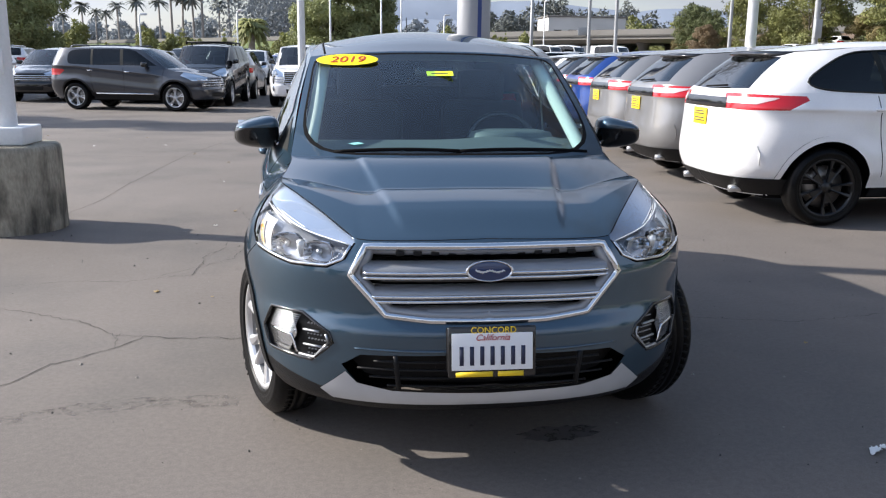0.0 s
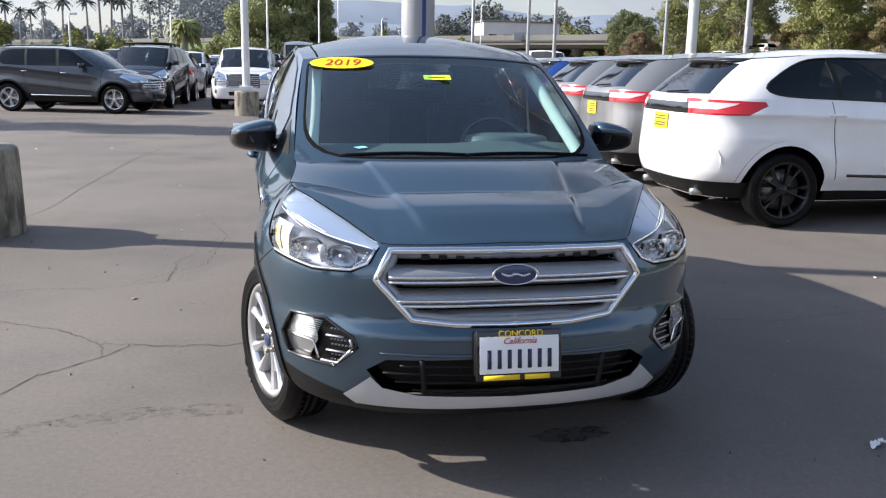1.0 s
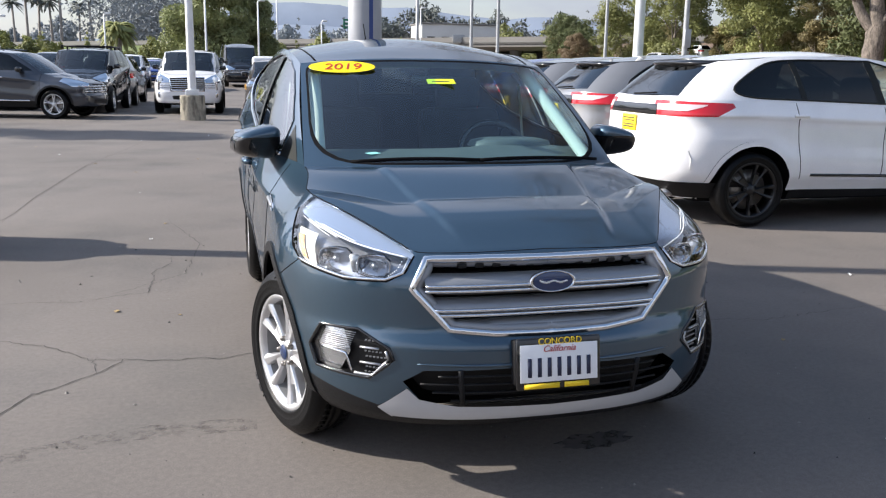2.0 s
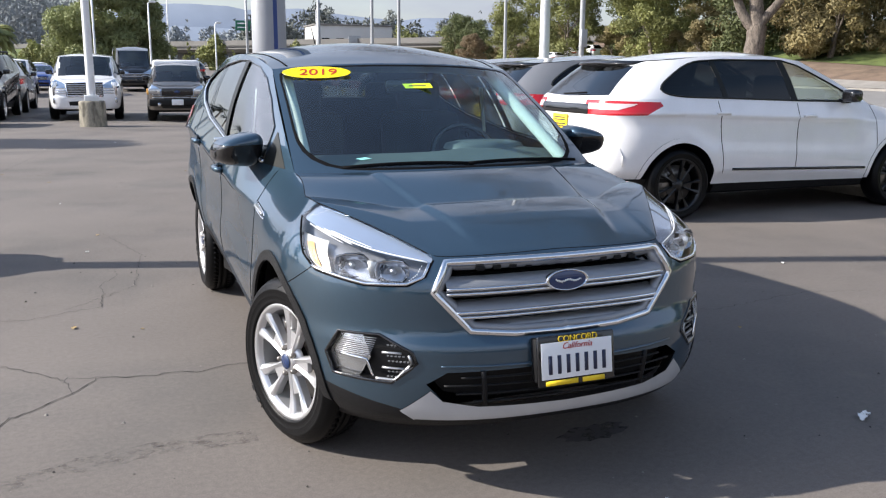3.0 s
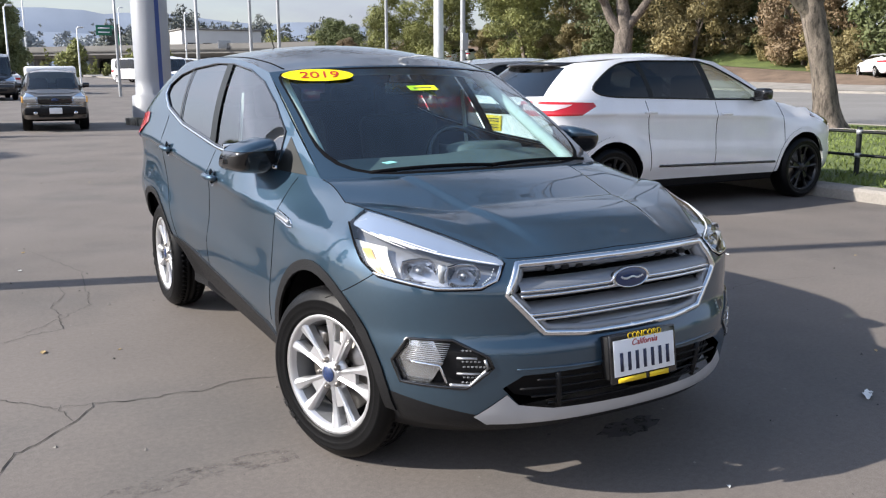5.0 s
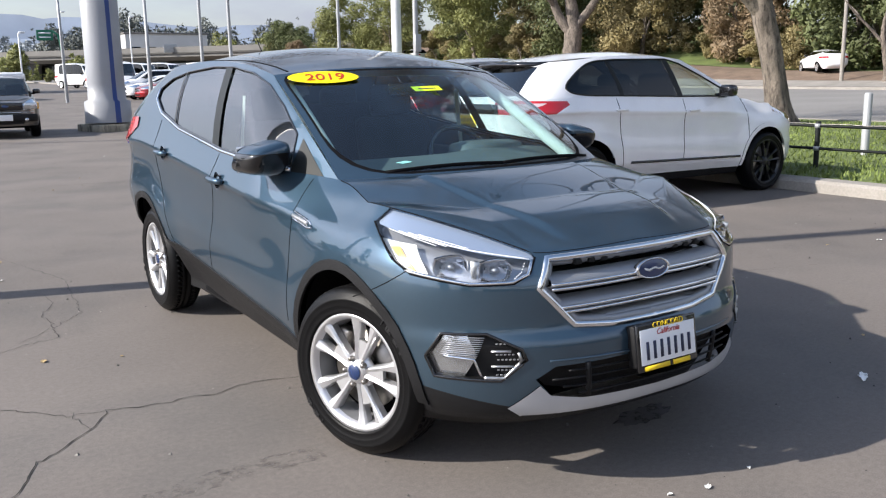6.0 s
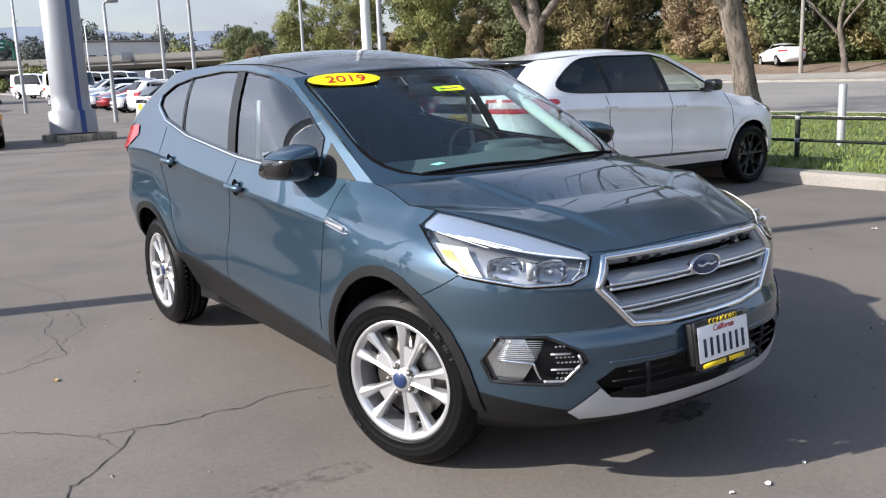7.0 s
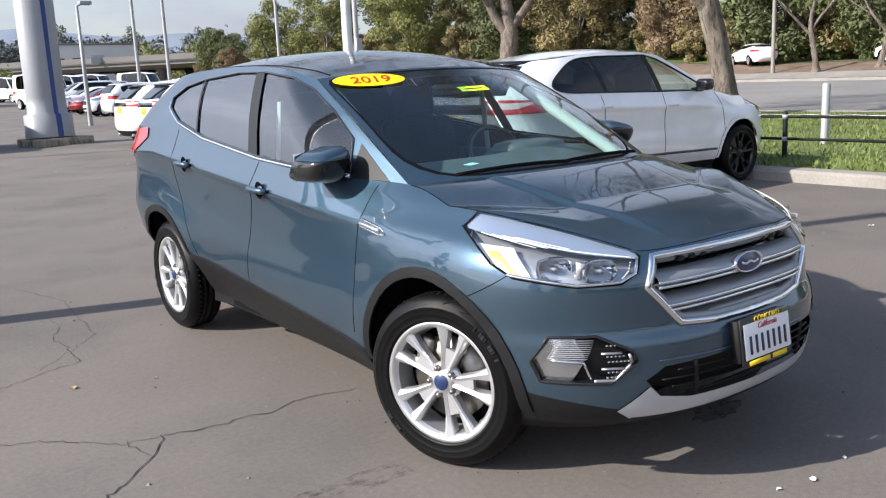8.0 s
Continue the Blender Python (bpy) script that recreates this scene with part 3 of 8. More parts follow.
class Shape:
    """Body skin of a car: plan curve times height profile, with a glass house, bonnet and roof."""

    def __init__(self, **change):
        p = dict(BASE)
        p.update(change)
        self.p = p
        h, w = p["H"], p["W"] / 0.905
        self.bow = curve(*[(z * h, y * p["front"]) for z, y in p["bow"]])
        self.stern = curve(*[(z * h, y * p["rear"]) for z, y in p["stern"]])
        self.fender = curve(*[(z * h, x * w) for z, x in ((0.2, 0.75), (0.36, 0.848), (0.45, 0.862), (0.65, 0.872), (0.80, 0.856), (0.88, 0.829), (0.95, 0.772), (1.0, 0.728), (1.06, 0.655))])
        self.door = curve(*[(z * h, x * w) for z, x in ((-0.75, 0.74), (-0.62, 0.80), (-0.5, 0.862), (-0.36, 0.878), (-0.22, 0.869), (-0.10, 0.873), (-0.030, 0.881), (-0.012, 0.887), (0.0, 0.896), (0.012, 0.892), (0.06, 0.873), (0.12, 0.850), (0.20, 0.822), (0.36, 0.772))])
        self.top_front = curve(*[(x, z * h) for x, z in p["top_front"]])
        scale_y = p["wb"] / 2.66
        self.top_side = curve(*[(y * scale_y, z * h) for y, z in p["top_side"]])
        self.brow = None
        ends = [("f", math.asin(v ** (p["nf"] / 2))) for v in (0.54, 0.985)]
        self.rail = curve(*p["rail"])
        self.brow = [self.at(e, self.top(e)) for e in ends]
        self.rail_x = curve(*p["rail_x"])

    def half(self, y, z):
        p = self.p
        f = 1 - ease(-0.05, 0.95, y)
        zr = z - (p["crease"] + p["crease_rise"] * (y - 0.3)) * p["H"]
        x = f * self.fender(z) + (1 - f) * self.door(zr)
        for wy in (0, p["wb"]):
            r = math.hypot(y - wy, z - p["wheel"])
            x += (0.016 if wy == 0 else 0.024) * math.exp(-((r - 0.45) / 0.13) ** 2) * (1 if z < 0.9 else math.exp(-((z - 0.9) / 0.1) ** 2))
        return x

    def at(self, st, z):
        kind, v = st
        p = self.p
        if kind == "s":
            return Vector((-self.half(v, z), v, z))
        n = p["nf"] if kind == "f" else p["nr"]
        sx, cy = math.sin(v) ** (2 / n), math.cos(v) ** (2 / n)
        if kind == "f":
            q = Vector((-self.half(0, z) * sx, -self.bow(z) * cy, z))
            if self.brow and 0.54 < sx < 0.985:
                zt = self.top_front(sx)
                a, b = self.brow
                u = (sx - 0.54) / 0.445
                goal = a.lerp(b, u) + Vector((0, 0, 0.008)) * math.sin(math.pi * u)
                edge = Vector((-self.half(0, zt) * sx, -self.bow(zt) * cy, zt))
                q += (goal - edge) * ease(zt - 0.13 * p["H"], zt + 0.015, z)
            return q
        return Vector((-self.half(p["wb"], z) * sx, p["wb"] + self.stern(z) * cy, z))

    def top(self, st):
        kind, v = st
        p = self.p
        if kind == "f":
            return self.top_front(math.sin(v) ** (2 / p["nf"]))
        if kind == "s":
            return self.top_side(v)
        k = math.sin(v) ** (2 / p["nr"])
        return p["top_rear"] * p["H"] + (self.top_side(p["wb"]) - p["top_rear"] * p["H"]) * k

    def stations(self, fine=1.0):
        p = self.p
        nf, ns, nr = int(46 * fine), int(76 * fine), int(26 * fine)
        out = []
        for i in range(nf):
            u = i / nf
            out.append(("f", math.pi / 2 * (1 - (1 - u) ** 1.35)))
        for i in range(ns + 1):
            out.append(("s", p["wb"] * i / ns))
        for i in range(1, nr + 1):
            out.append(("r", math.pi / 2 * (1 - i / nr) ** 1.2))
        return out

    def skin(self, fine=1.0):
        """The half on the car's right, bonnet edge and belt to sill."""
        rows = []
        nz = int(52 * fine)
        for st in self.stations(fine):
            zb = self.p["sill"] + (0.035 + 0.025 * ease(0.9, 1.5, st[1]) if st[0] == "f" else 0)
            zt = self.top(st)
            zc, k0 = zb + (zt - zb) * 0.82, round(0.82 * nz)
            if st[0] == "s":
                line = (self.p["crease"] + self.p["crease_rise"] * (st[1] - 0.3)) * self.p["H"]
                w = ease(0.0, 0.3, st[1])
                zc = zc + (min(line, zt - 0.02) - zc) * w
            elif st[0] == "r":
                zc = min((self.p["crease"] + self.p["crease_rise"] * (self.p["wb"] - 0.3)) * self.p["H"], zt - 0.02)
            rows.append([self.at(st, zb + (zc - zb) * k / k0 if k <= k0 else zc + (zt - zc) * (k - k0) / (nz - k0)) for k in range(nz + 1)])
        bm = grid(rows)
        return bm

    def edge(self, st):
        return self.at(st, self.top(st))

    def roof_front(self, a):
        p = self.p
        x1 = self.rail_x(p["rail_start"])
        z1 = self.rail(p["rail_start"])
        y0, z0 = p["ws_top"]
        a = abs(a)
        return Vector((-x1 * a, y0 + (p["rail_start"] - y0) * a ** 2.2, z0 + (z1 - z0) * a ** 2.4))

    def cowl_at(self, a):
        """Foot of the windscreen, from the middle (0) to the corner (1)."""
        p = self.p
        end = self.edge(("s", p["corner_y"]))
        y0, z0 = p["cowl"]
        return Vector((end.x * a, y0 + (end.y - y0) * a ** 2.3, z0 + (end.z - z0) * a ** 2))

    def rail_at(self, st):
        p = self.p
        if st[0] == "s":
            k = (st[1] - p["corner_y"]) / (p["wb"] - p["corner_y"])
            y = p["rail_start"] + (p["rail_end"] - p["rail_start"]) * k
            return Vector((-self.rail_x(y), y, self.rail(y)))
        n = p["nr"]
        sx, cy = math.sin(st[1]) ** (2 / n), math.cos(st[1]) ** (2 / n)
        y = p["rail_end"] + p["roof_rear"] * cy
        z1 = self.rail(p["rail_end"] + p["roof_rear"])
        z = self.rail(y)
        return Vector((-self.rail_x(p["rail_end"]) * sx, y, z + p["crown"] * (1 - sx ** 2)))

    def house(self, fine=1.0):
        """Windscreen sheet and side sheet of the half on the car's right."""
        n, m = int(30 * fine), int(24 * fine)

        def column(a, b, bulge, out):
            row = []
            for k in range(m + 1):
                v = k / m
                q = a.lerp(b, v) + out * (bulge * math.sin(math.pi * v))
                row.append(q)
            return row
        front = [column(self.cowl_at(i / n), self.roof_front(i / n), 0.016, Vector((-0.15 * i / n, -0.45, 0.8)).normalized()) for i in range(n + 1)]
        side = []
        for st in self.stations(fine):
            if st[0] == "f" or (st[0] == "s" and st[1] < self.p["corner_y"]):
                continue
            a, b = self.edge(st), self.rail_at(st)
            out = Vector((-1, 0, 0.3)) if st[0] == "s" else Vector((-math.sin(st[1]), math.cos(st[1]), 0.3))
            side.append(column(a, b, 0.018, out.normalized()))
        side.insert(0, column(self.edge(("s", self.p["corner_y"])), self.rail_at(("s", self.p["corner_y"])), 0.016, Vector((-0.6, -0.3, 0.5)).normalized()))
        return grid(front), grid(side[0:1] + side[1:])

    def coons(self, front, back, left, na, nb, lift):
        """A sheet between a front and a back curve (of a in -1..1) and a side curve (of b in 0..1), raised by lift(a, b, point)."""
        rows = []
        for j in range(nb + 1):
            b = j / nb
            l0 = left(b)
            r0 = Vector((-l0.x, l0.y, l0.z))
            fl, bl = front(-1), back(-1)
            fr, br = Vector((-fl.x, fl.y, fl.z)), Vector((-bl.x, bl.y, bl.z))
            row = []
            for i in range(na + 1):
                a = 2 * i / na - 1
                s = (a + 1) / 2
                f, k = front(a), back(a)
                q = f.lerp(k, b) + l0.lerp(r0, s) - (fl.lerp(fr, s)).lerp(bl.lerp(br, s), b)
                q.z += lift(a, b, q)
                row.append(q)
            rows.append(row)
        return grid(rows)

    def bonnet(self, split=0.9, na=44, nb=40):
        p = self.p
        path = []
        for i in range(60):
            path.append(self.edge(("f", split + (math.pi / 2 - split) * i / 60)))
        for i in range(21):
            path.append(self.edge(("s", p["corner_y"] * i / 20)))
        lens = [0]
        for a, b in zip(path, path[1:]):
            lens.append(lens[-1] + (b - a).length)

        def left(b):
            t = b * lens[-1]
            i = min(max(j for j in range(len(lens)) if lens[j] <= t), len(path) - 2)
            k = (t - lens[i]) / (lens[i + 1] - lens[i])
            return path[i].lerp(path[i + 1], k)

        def front(a):
            q = self.edge(("f", split * abs(a)))
            return Vector((q.x * (1 if a < 0 else -1), q.y, q.z))

        def back(a):
            q = self.cowl_at(abs(a))
            return Vector((q.x * (1 if a < 0 else -1), q.y, q.z))

        def lift(a, b, q):
            ridge = 0.27 + 0.15 * b
            dome = 1 - ease(ridge - 0.012, ridge + 0.022, abs(q.x))
            env = math.sin(math.pi * min(1, b * 1.02)) ** 0.6 if b < 1 else 0
            return 0.012 * dome * ease(0.03, 0.25, b) * (1 - ease(0.93, 1.0, b)) + 0.016 * p["H"] * env * (1 - a * a) ** 0.8
        return self.coons(front, back, left, na, nb, lift)

    def roof(self, na=28, nb=36):
        p = self.p

        def front(a):
            q = self.roof_front(abs(a))
            return Vector((q.x * (1 if a < 0 else -1), q.y, q.z))
        last = ("r", 0.0)

        def back(a):
            q = self.rail_at(("r", math.pi / 2 * abs(a) if abs(a) < 0.999 else math.pi / 2))
            k = min(1, abs(a))
            st = ("r", math.asin(min(1, k ** (p["nr"] / 2))))
            q = self.rail_at(st)
            return Vector((q.x * (1 if a < 0 else -1), q.y, q.z))

        def left(b):
            y = p["corner_y"] + (p["wb"] - p["corner_y"]) * b
            return self.rail_at(("s", y))
        rise = p["crown"] * 1.5

        def lift(a, b, q):
            return rise * (1 - a * a) * math.sin(math.pi / 2 * min(1, b / 0.42)) * (1 - ease(0.55, 1.0, b)) + 0.008 * ease(0, 0.1, b) * (1 - ease(0.9, 1, abs(a)))
        return self.coons(front, back, left, na, nb, lift)


def tyre_mesh(r, rim, width, grooves=True):
    h = width / 2
    prof = [(rim, -h * 0.80), (rim + 0.010, -h * 0.93), (rim + 0.016, -h * 0.985), (rim + 0.020, -h * 0.97), (rim + 0.038, -h * 1.01), (rim + 0.40 * (r - rim), -h * 1.03), (r - 0.048, -h * 0.985), (r - 0.045, -h * 1.005), (r - 0.040, -h * 0.965), (r - 0.024, -h * 0.88), (r - 0.009, -h * 0.74), (r - 0.002, -h * 0.60)]
    if grooves:
        for g in (-0.36, 0.0, 0.36):
            prof += [(r, h * (g - 0.07)), (r - 0.009, h * (g - 0.055)), (r - 0.009, h * (g + 0.055)), (r, h * (g + 0.07))]
    prof += [(a, -b) for a, b in reversed(prof[:12])]
    return lathe(prof, 72, "x")


def tread_blocks(r, width, n=64):
    """Shoulder lugs of the tyre."""
    out = bmesh.new()
    for i in range(n):
        a = 2 * math.pi * i / n
        for s in (-1, 1):
            b = box(0, 0, 0, width * 0.16, 0.014, 0.006)
            bmesh.ops.transform(b, matrix=pose(0, 0, 0, 0, 0, 18 * s), verts=b.verts)
            bmesh.ops.translate(b, vec=(s * width * 0.21, 0, r - 0.0035), verts=b.verts)
            bmesh.ops.transform(b, matrix=Matrix.Rotation(a + 0.02 * s, 4, "X"), verts=b.verts)
            out = join(out, b)
    return out


def spokes_mesh(rim, count=5, pair=12.5, wide=0.040):
    """Pairs of tapered spokes that part towards the rim, each with an off-centre ridge, a web between them near the hub; outer face towards -x."""
    out = bmesh.new()
    for i in range(count):
        turn = Matrix.Rotation(2 * math.pi * i / count, 4, "X")
        for s in (-1, 1):
            a_in, a_out = radians(s * pair * 1.15), radians(s * pair)
            r_in, r_out = 0.036, rim - 0.004
            p_in, p_out = Vector((0, math.sin(a_in) * r_in, math.cos(a_in) * r_in)), Vector((0, math.sin(a_out) * r_out, math.cos(a_out) * r_out))
            t = (p_out - p_in).normalized().cross(Vector((1, 0, 0))) * -s
            rows = []
            for k in range(10):
                u = k / 9
                w = wide * (0.44 + 0.22 * u + 0.64 * ease(0.45, 1.0, u) * u)
                x = -0.018 - 0.010 * u + 0.006 * math.sin(math.pi * u)
                c = p_in.lerp(p_out, u)
                rows.append([c + t * (w * f) + Vector((x + dx, 0, 0)) for f, dx in ((-0.50, 0.040), (-0.47, 0.011), (-0.30, 0.003), (-0.12, 0.0), (0.40, 0.006), (0.50, 0.014), (0.52, 0.042))])
            b = grid(rows)
            bmesh.ops.transform(b, matrix=turn, verts=b.verts)
            out = join(out, b)
        hp = radians(pair)
        web = prism([(0.0, 0.0, 0.02), (0.0, -math.sin(hp) * rim * 0.60, math.cos(hp) * rim * 0.60), (0.0, math.sin(hp) * rim * 0.60, math.cos(hp) * rim * 0.60)], (1, 0, 0), 0.018)
        bmesh.ops.translate(web, vec=(-0.008, 0, 0), verts=web.verts)
        bmesh.ops.transform(web, matrix=turn, verts=web.verts)
        out = join(out, web)
    bmesh.ops.recalc_face_normals(out, faces=out.faces)
    return out


WHEELS = {}


def wheel(parent, m, r, rim, width, style="alloy", detail=True):
    """A wheel, its outer face towards -x, as a part with tyre, rim, spokes, hub cap and nuts."""
    key = (r, rim, width, style, detail)
    if key not in WHEELS and detail is None:
        h = -width / 2
        disc = lathe([(0.0, h * 0.70), (0.06, h * 0.72), (rim * 0.55, h * 0.60), (rim * 0.9, h * 0.66), (rim + 0.008, h * 0.90), (rim, h * 0.5)], 20, "x")
        for f in list(disc.faces):
            c = f.calc_center_median()
            if rim * 0.3 < math.hypot(c.y, c.z) < rim * 0.85 and int(math.atan2(c.z, c.y) / (2 * math.pi) * 20 + 20) % 4 == 0:
                disc.faces.remove(f)
        made = [part("tyre", tyre_mesh(r, rim, width, False), "rubber"), part("rim", disc, "rimdark" if style == "dark" else "rim")]
        WHEELS[key] = [(o.name.split(".")[0], o.data) for o in made]
        for o in made:
            bpy.data.objects.remove(o)
    elif key not in WHEELS:
        metal = "rimdark" if style == "dark" else "rim"
        t = part("tyre", tyre_mesh(r, rim, width, detail), "rubber")
        made = [t]
        if detail:
            made.append(part("tread", tread_blocks(r, width), "rubber"))
            marks = bmesh.new()
            for a0, count in ((20, 8), (200, 7)):
                for i in range(count):
                    b = box(-width / 2 * 1.03, 0, rim + 0.55 * (r - rim), 0.004, 0.005 + 0.004 * (i * 7 % 3), 0.020, 0.001, segments=1)
                    bmesh.ops.transform(b, matrix=Matrix.Rotation(radians(a0 + 3.6 * i + 1.1 * (i * 5 % 3)), 4, "X"), verts=b.verts)
                    marks = join(marks, b)
            made.append(part("sidewall_mark", marks, "rubberlit", smooth=False))
        h = -width / 2
        barrel = lathe([(rim - 0.002, h * 0.72), (rim + 0.010, h * 0.86), (rim + 0.008, h * 0.90), (rim - 0.006, h * 0.88), (rim - 0.016, h * 0.74), (rim - 0.020, h * 0.66)], 64, "x")
        made.append(part("rim", barrel, metal))
        made.append(part("barrel", lathe([(rim - 0.020, h * 0.66), (rim - 0.030, h * 0.2), (rim - 0.035, -h * 0.8)], 64, "x"), "barrel" if style == "alloy" else metal))
        sp = spokes_mesh(rim, 5, 13.5 if style != "five" else 7.0, wide=0.042 if style == "alloy" else 0.036)
        bmesh.ops.translate(sp, vec=(h * 0.72 + 0.014, 0, 0), verts=sp.verts)
        made.append(part("spokes", sp, metal, smooth=False))
        hub = lathe([(0.0, h * 0.72 - 0.010), (0.034, h * 0.72 - 0.009), (0.046, h * 0.72 - 0.003), (0.050, h * 0.72 + 0.006), (0.072, h * 0.72 + 0.012), (0.074, h * 0.72 + 0.03)], 40, "x")
        made.append(part("hub", hub, metal))
        made.append(part("hub_cap", lathe([(0.0, h * 0.72 - 0.0185), (0.024, h * 0.72 - 0.018), (0.031, h * 0.72 - 0.013)], 24, "x"), "badge" if style == "alloy" else metal))
        made.append(part("brake_disc", lathe([(0.06, h * 0.15), (rim - 0.065, h * 0.15), (rim - 0.065, h * 0.05), (0.06, h * 0.05)], 40, "x"), "disc"))
        made.append(part("wheel_backing", lathe([(0.0, h * -0.1), (rim - 0.02, h * -0.1), (rim - 0.02, -h * 0.85), (0.0, -h * 0.85)], 32, "x"), "seam"))
        if detail:
            for i in range(5):
                a = 2 * math.pi * (i + 0.5) / 5
                nut = lathe([(0.0, -0.010), (0.009, -0.009), (0.0105, 0.0), (0.0105, 0.012)], 6, "x")
                bmesh.ops.translate(nut, vec=(h * 0.72 - 0.007, math.sin(a) * 0.055, math.cos(a) * 0.055), verts=nut.verts)
                made.append(part("wheel_nut", nut, "disc" if style == "alloy" else "chrome"))
            made.append(part("brake_caliper", box(h * 0.12, 0.13, 0.06, 0.05, 0.06, 0.12, 0.012), "disc"))
        WHEELS[key] = [(o.name.split(".")[0], o.data) for o in made]
        for o in made:
            bpy.data.objects.remove(o)
    w = new("wheel")
    w.empty_display_size = 0.1
    w.parent = parent
    w.matrix_basis = m
    for name, me in WHEELS[key]:
        o = new(name, me)
        o.parent = w
        if name in ("tread", "sidewall_mark"):
            o["kind"] = "stuff"
    return w


def four_wheels(car, s, style, steer=0.0, detail=True, roll=0.0):
    p = s.p
    inset = p["W"] - p.get("tuck", 0.012) - p["tw"] / 2
    for y in (0, p["wb"]):
        for side in (1, -1):
            turn = steer if y == 0 else 0
            m = pose(-side * inset, y, p["wheel"], 0, 0, turn + (0 if side == 1 else 180)) @ pose(0, 0, 0, roll + (24 if y else 0))
            wheel(car, m, p["wheel"], p["rimr"], p["tw"], style, detail)


def wheel_well(s, y, side):
    """Dark inner lining over a wheel."""
    r = s.p["arch"] + 0.02
    rows = []
    for a, b in arc_points(y, s.p["wheel"], r, -4, 184, 24):
        wide = s.half(max(0, min(s.p["wb"], a)), max(0.3, min(0.85, b))) - 0.03
        over, n = (-a, s.p["nf"]) if a < 0 else (a - s.p["wb"], s.p["nr"])
        if over > 0:
            far = s.bow(b) if a < 0 else s.stern(b)
            wide = wide * (1 - min(0.98, over / far) ** n) ** (1 / n)
        rows.append([(-side * 0.50, a, b), (-side * max(0.52, wide - 0.01), a, b)])
    bm = grid(rows)
    return join(bm, prism([(-side * 0.50, a, b) for a, b in arc_points(y, s.p["wheel"], r, -4, 184, 24)], (side, 0, 0), 0.01))


def both(bm):
    """A right half and its left twin."""
    return bm, mirrored(bm)


def rings_out(skin, s, y, flare="clad", width=0.050):
    """Opens the wheel arch and returns the flare round it as a bmesh."""
    p = s.p
    ring = carve(skin, [(-0.9, a, b) for a, b in arc_points(y, p["wheel"], p["arch"] + width, 0, 360, 40)[:-1]], (1, 0, 0), 0.02)
    hole = carve(ring, [(-0.9, a, b) for a, b in arc_points(y, p["wheel"], p["arch"], 0, 360, 40)[:-1]], (1, 0, 0), 0.02)
    hole.free()
    take(ring, [f for f in ring.faces if f.calc_center_median().z < p["sill"] + 0.085]).free()
    return ring


def seam(tree, pts, d, width=0.0028):
    """A shut line laid on the skin."""
    q = drape(tree, dense(pts, 0.025), d, 0.0)
    return tube(q, width, 5, True, 1.0) if len(q) > 1 else bmesh.new()


def soften(outline, corners, share=0.42):
    """The outline with the numbered corners rounded off."""
    pts = [Vector(q) for q in outline]
    out = []
    for i, q in enumerate(pts):
        if i not in corners:
            out.append(q)
            continue
        a, b = q.lerp(pts[i - 1], share), q.lerp(pts[(i + 1) % len(pts)], share)
        for t in (0.0, 0.25, 0.5, 0.75, 1.0):
            out.append(a.lerp(q, t).lerp(q.lerp(b, t), t))
    return [tuple(q) for q in out]


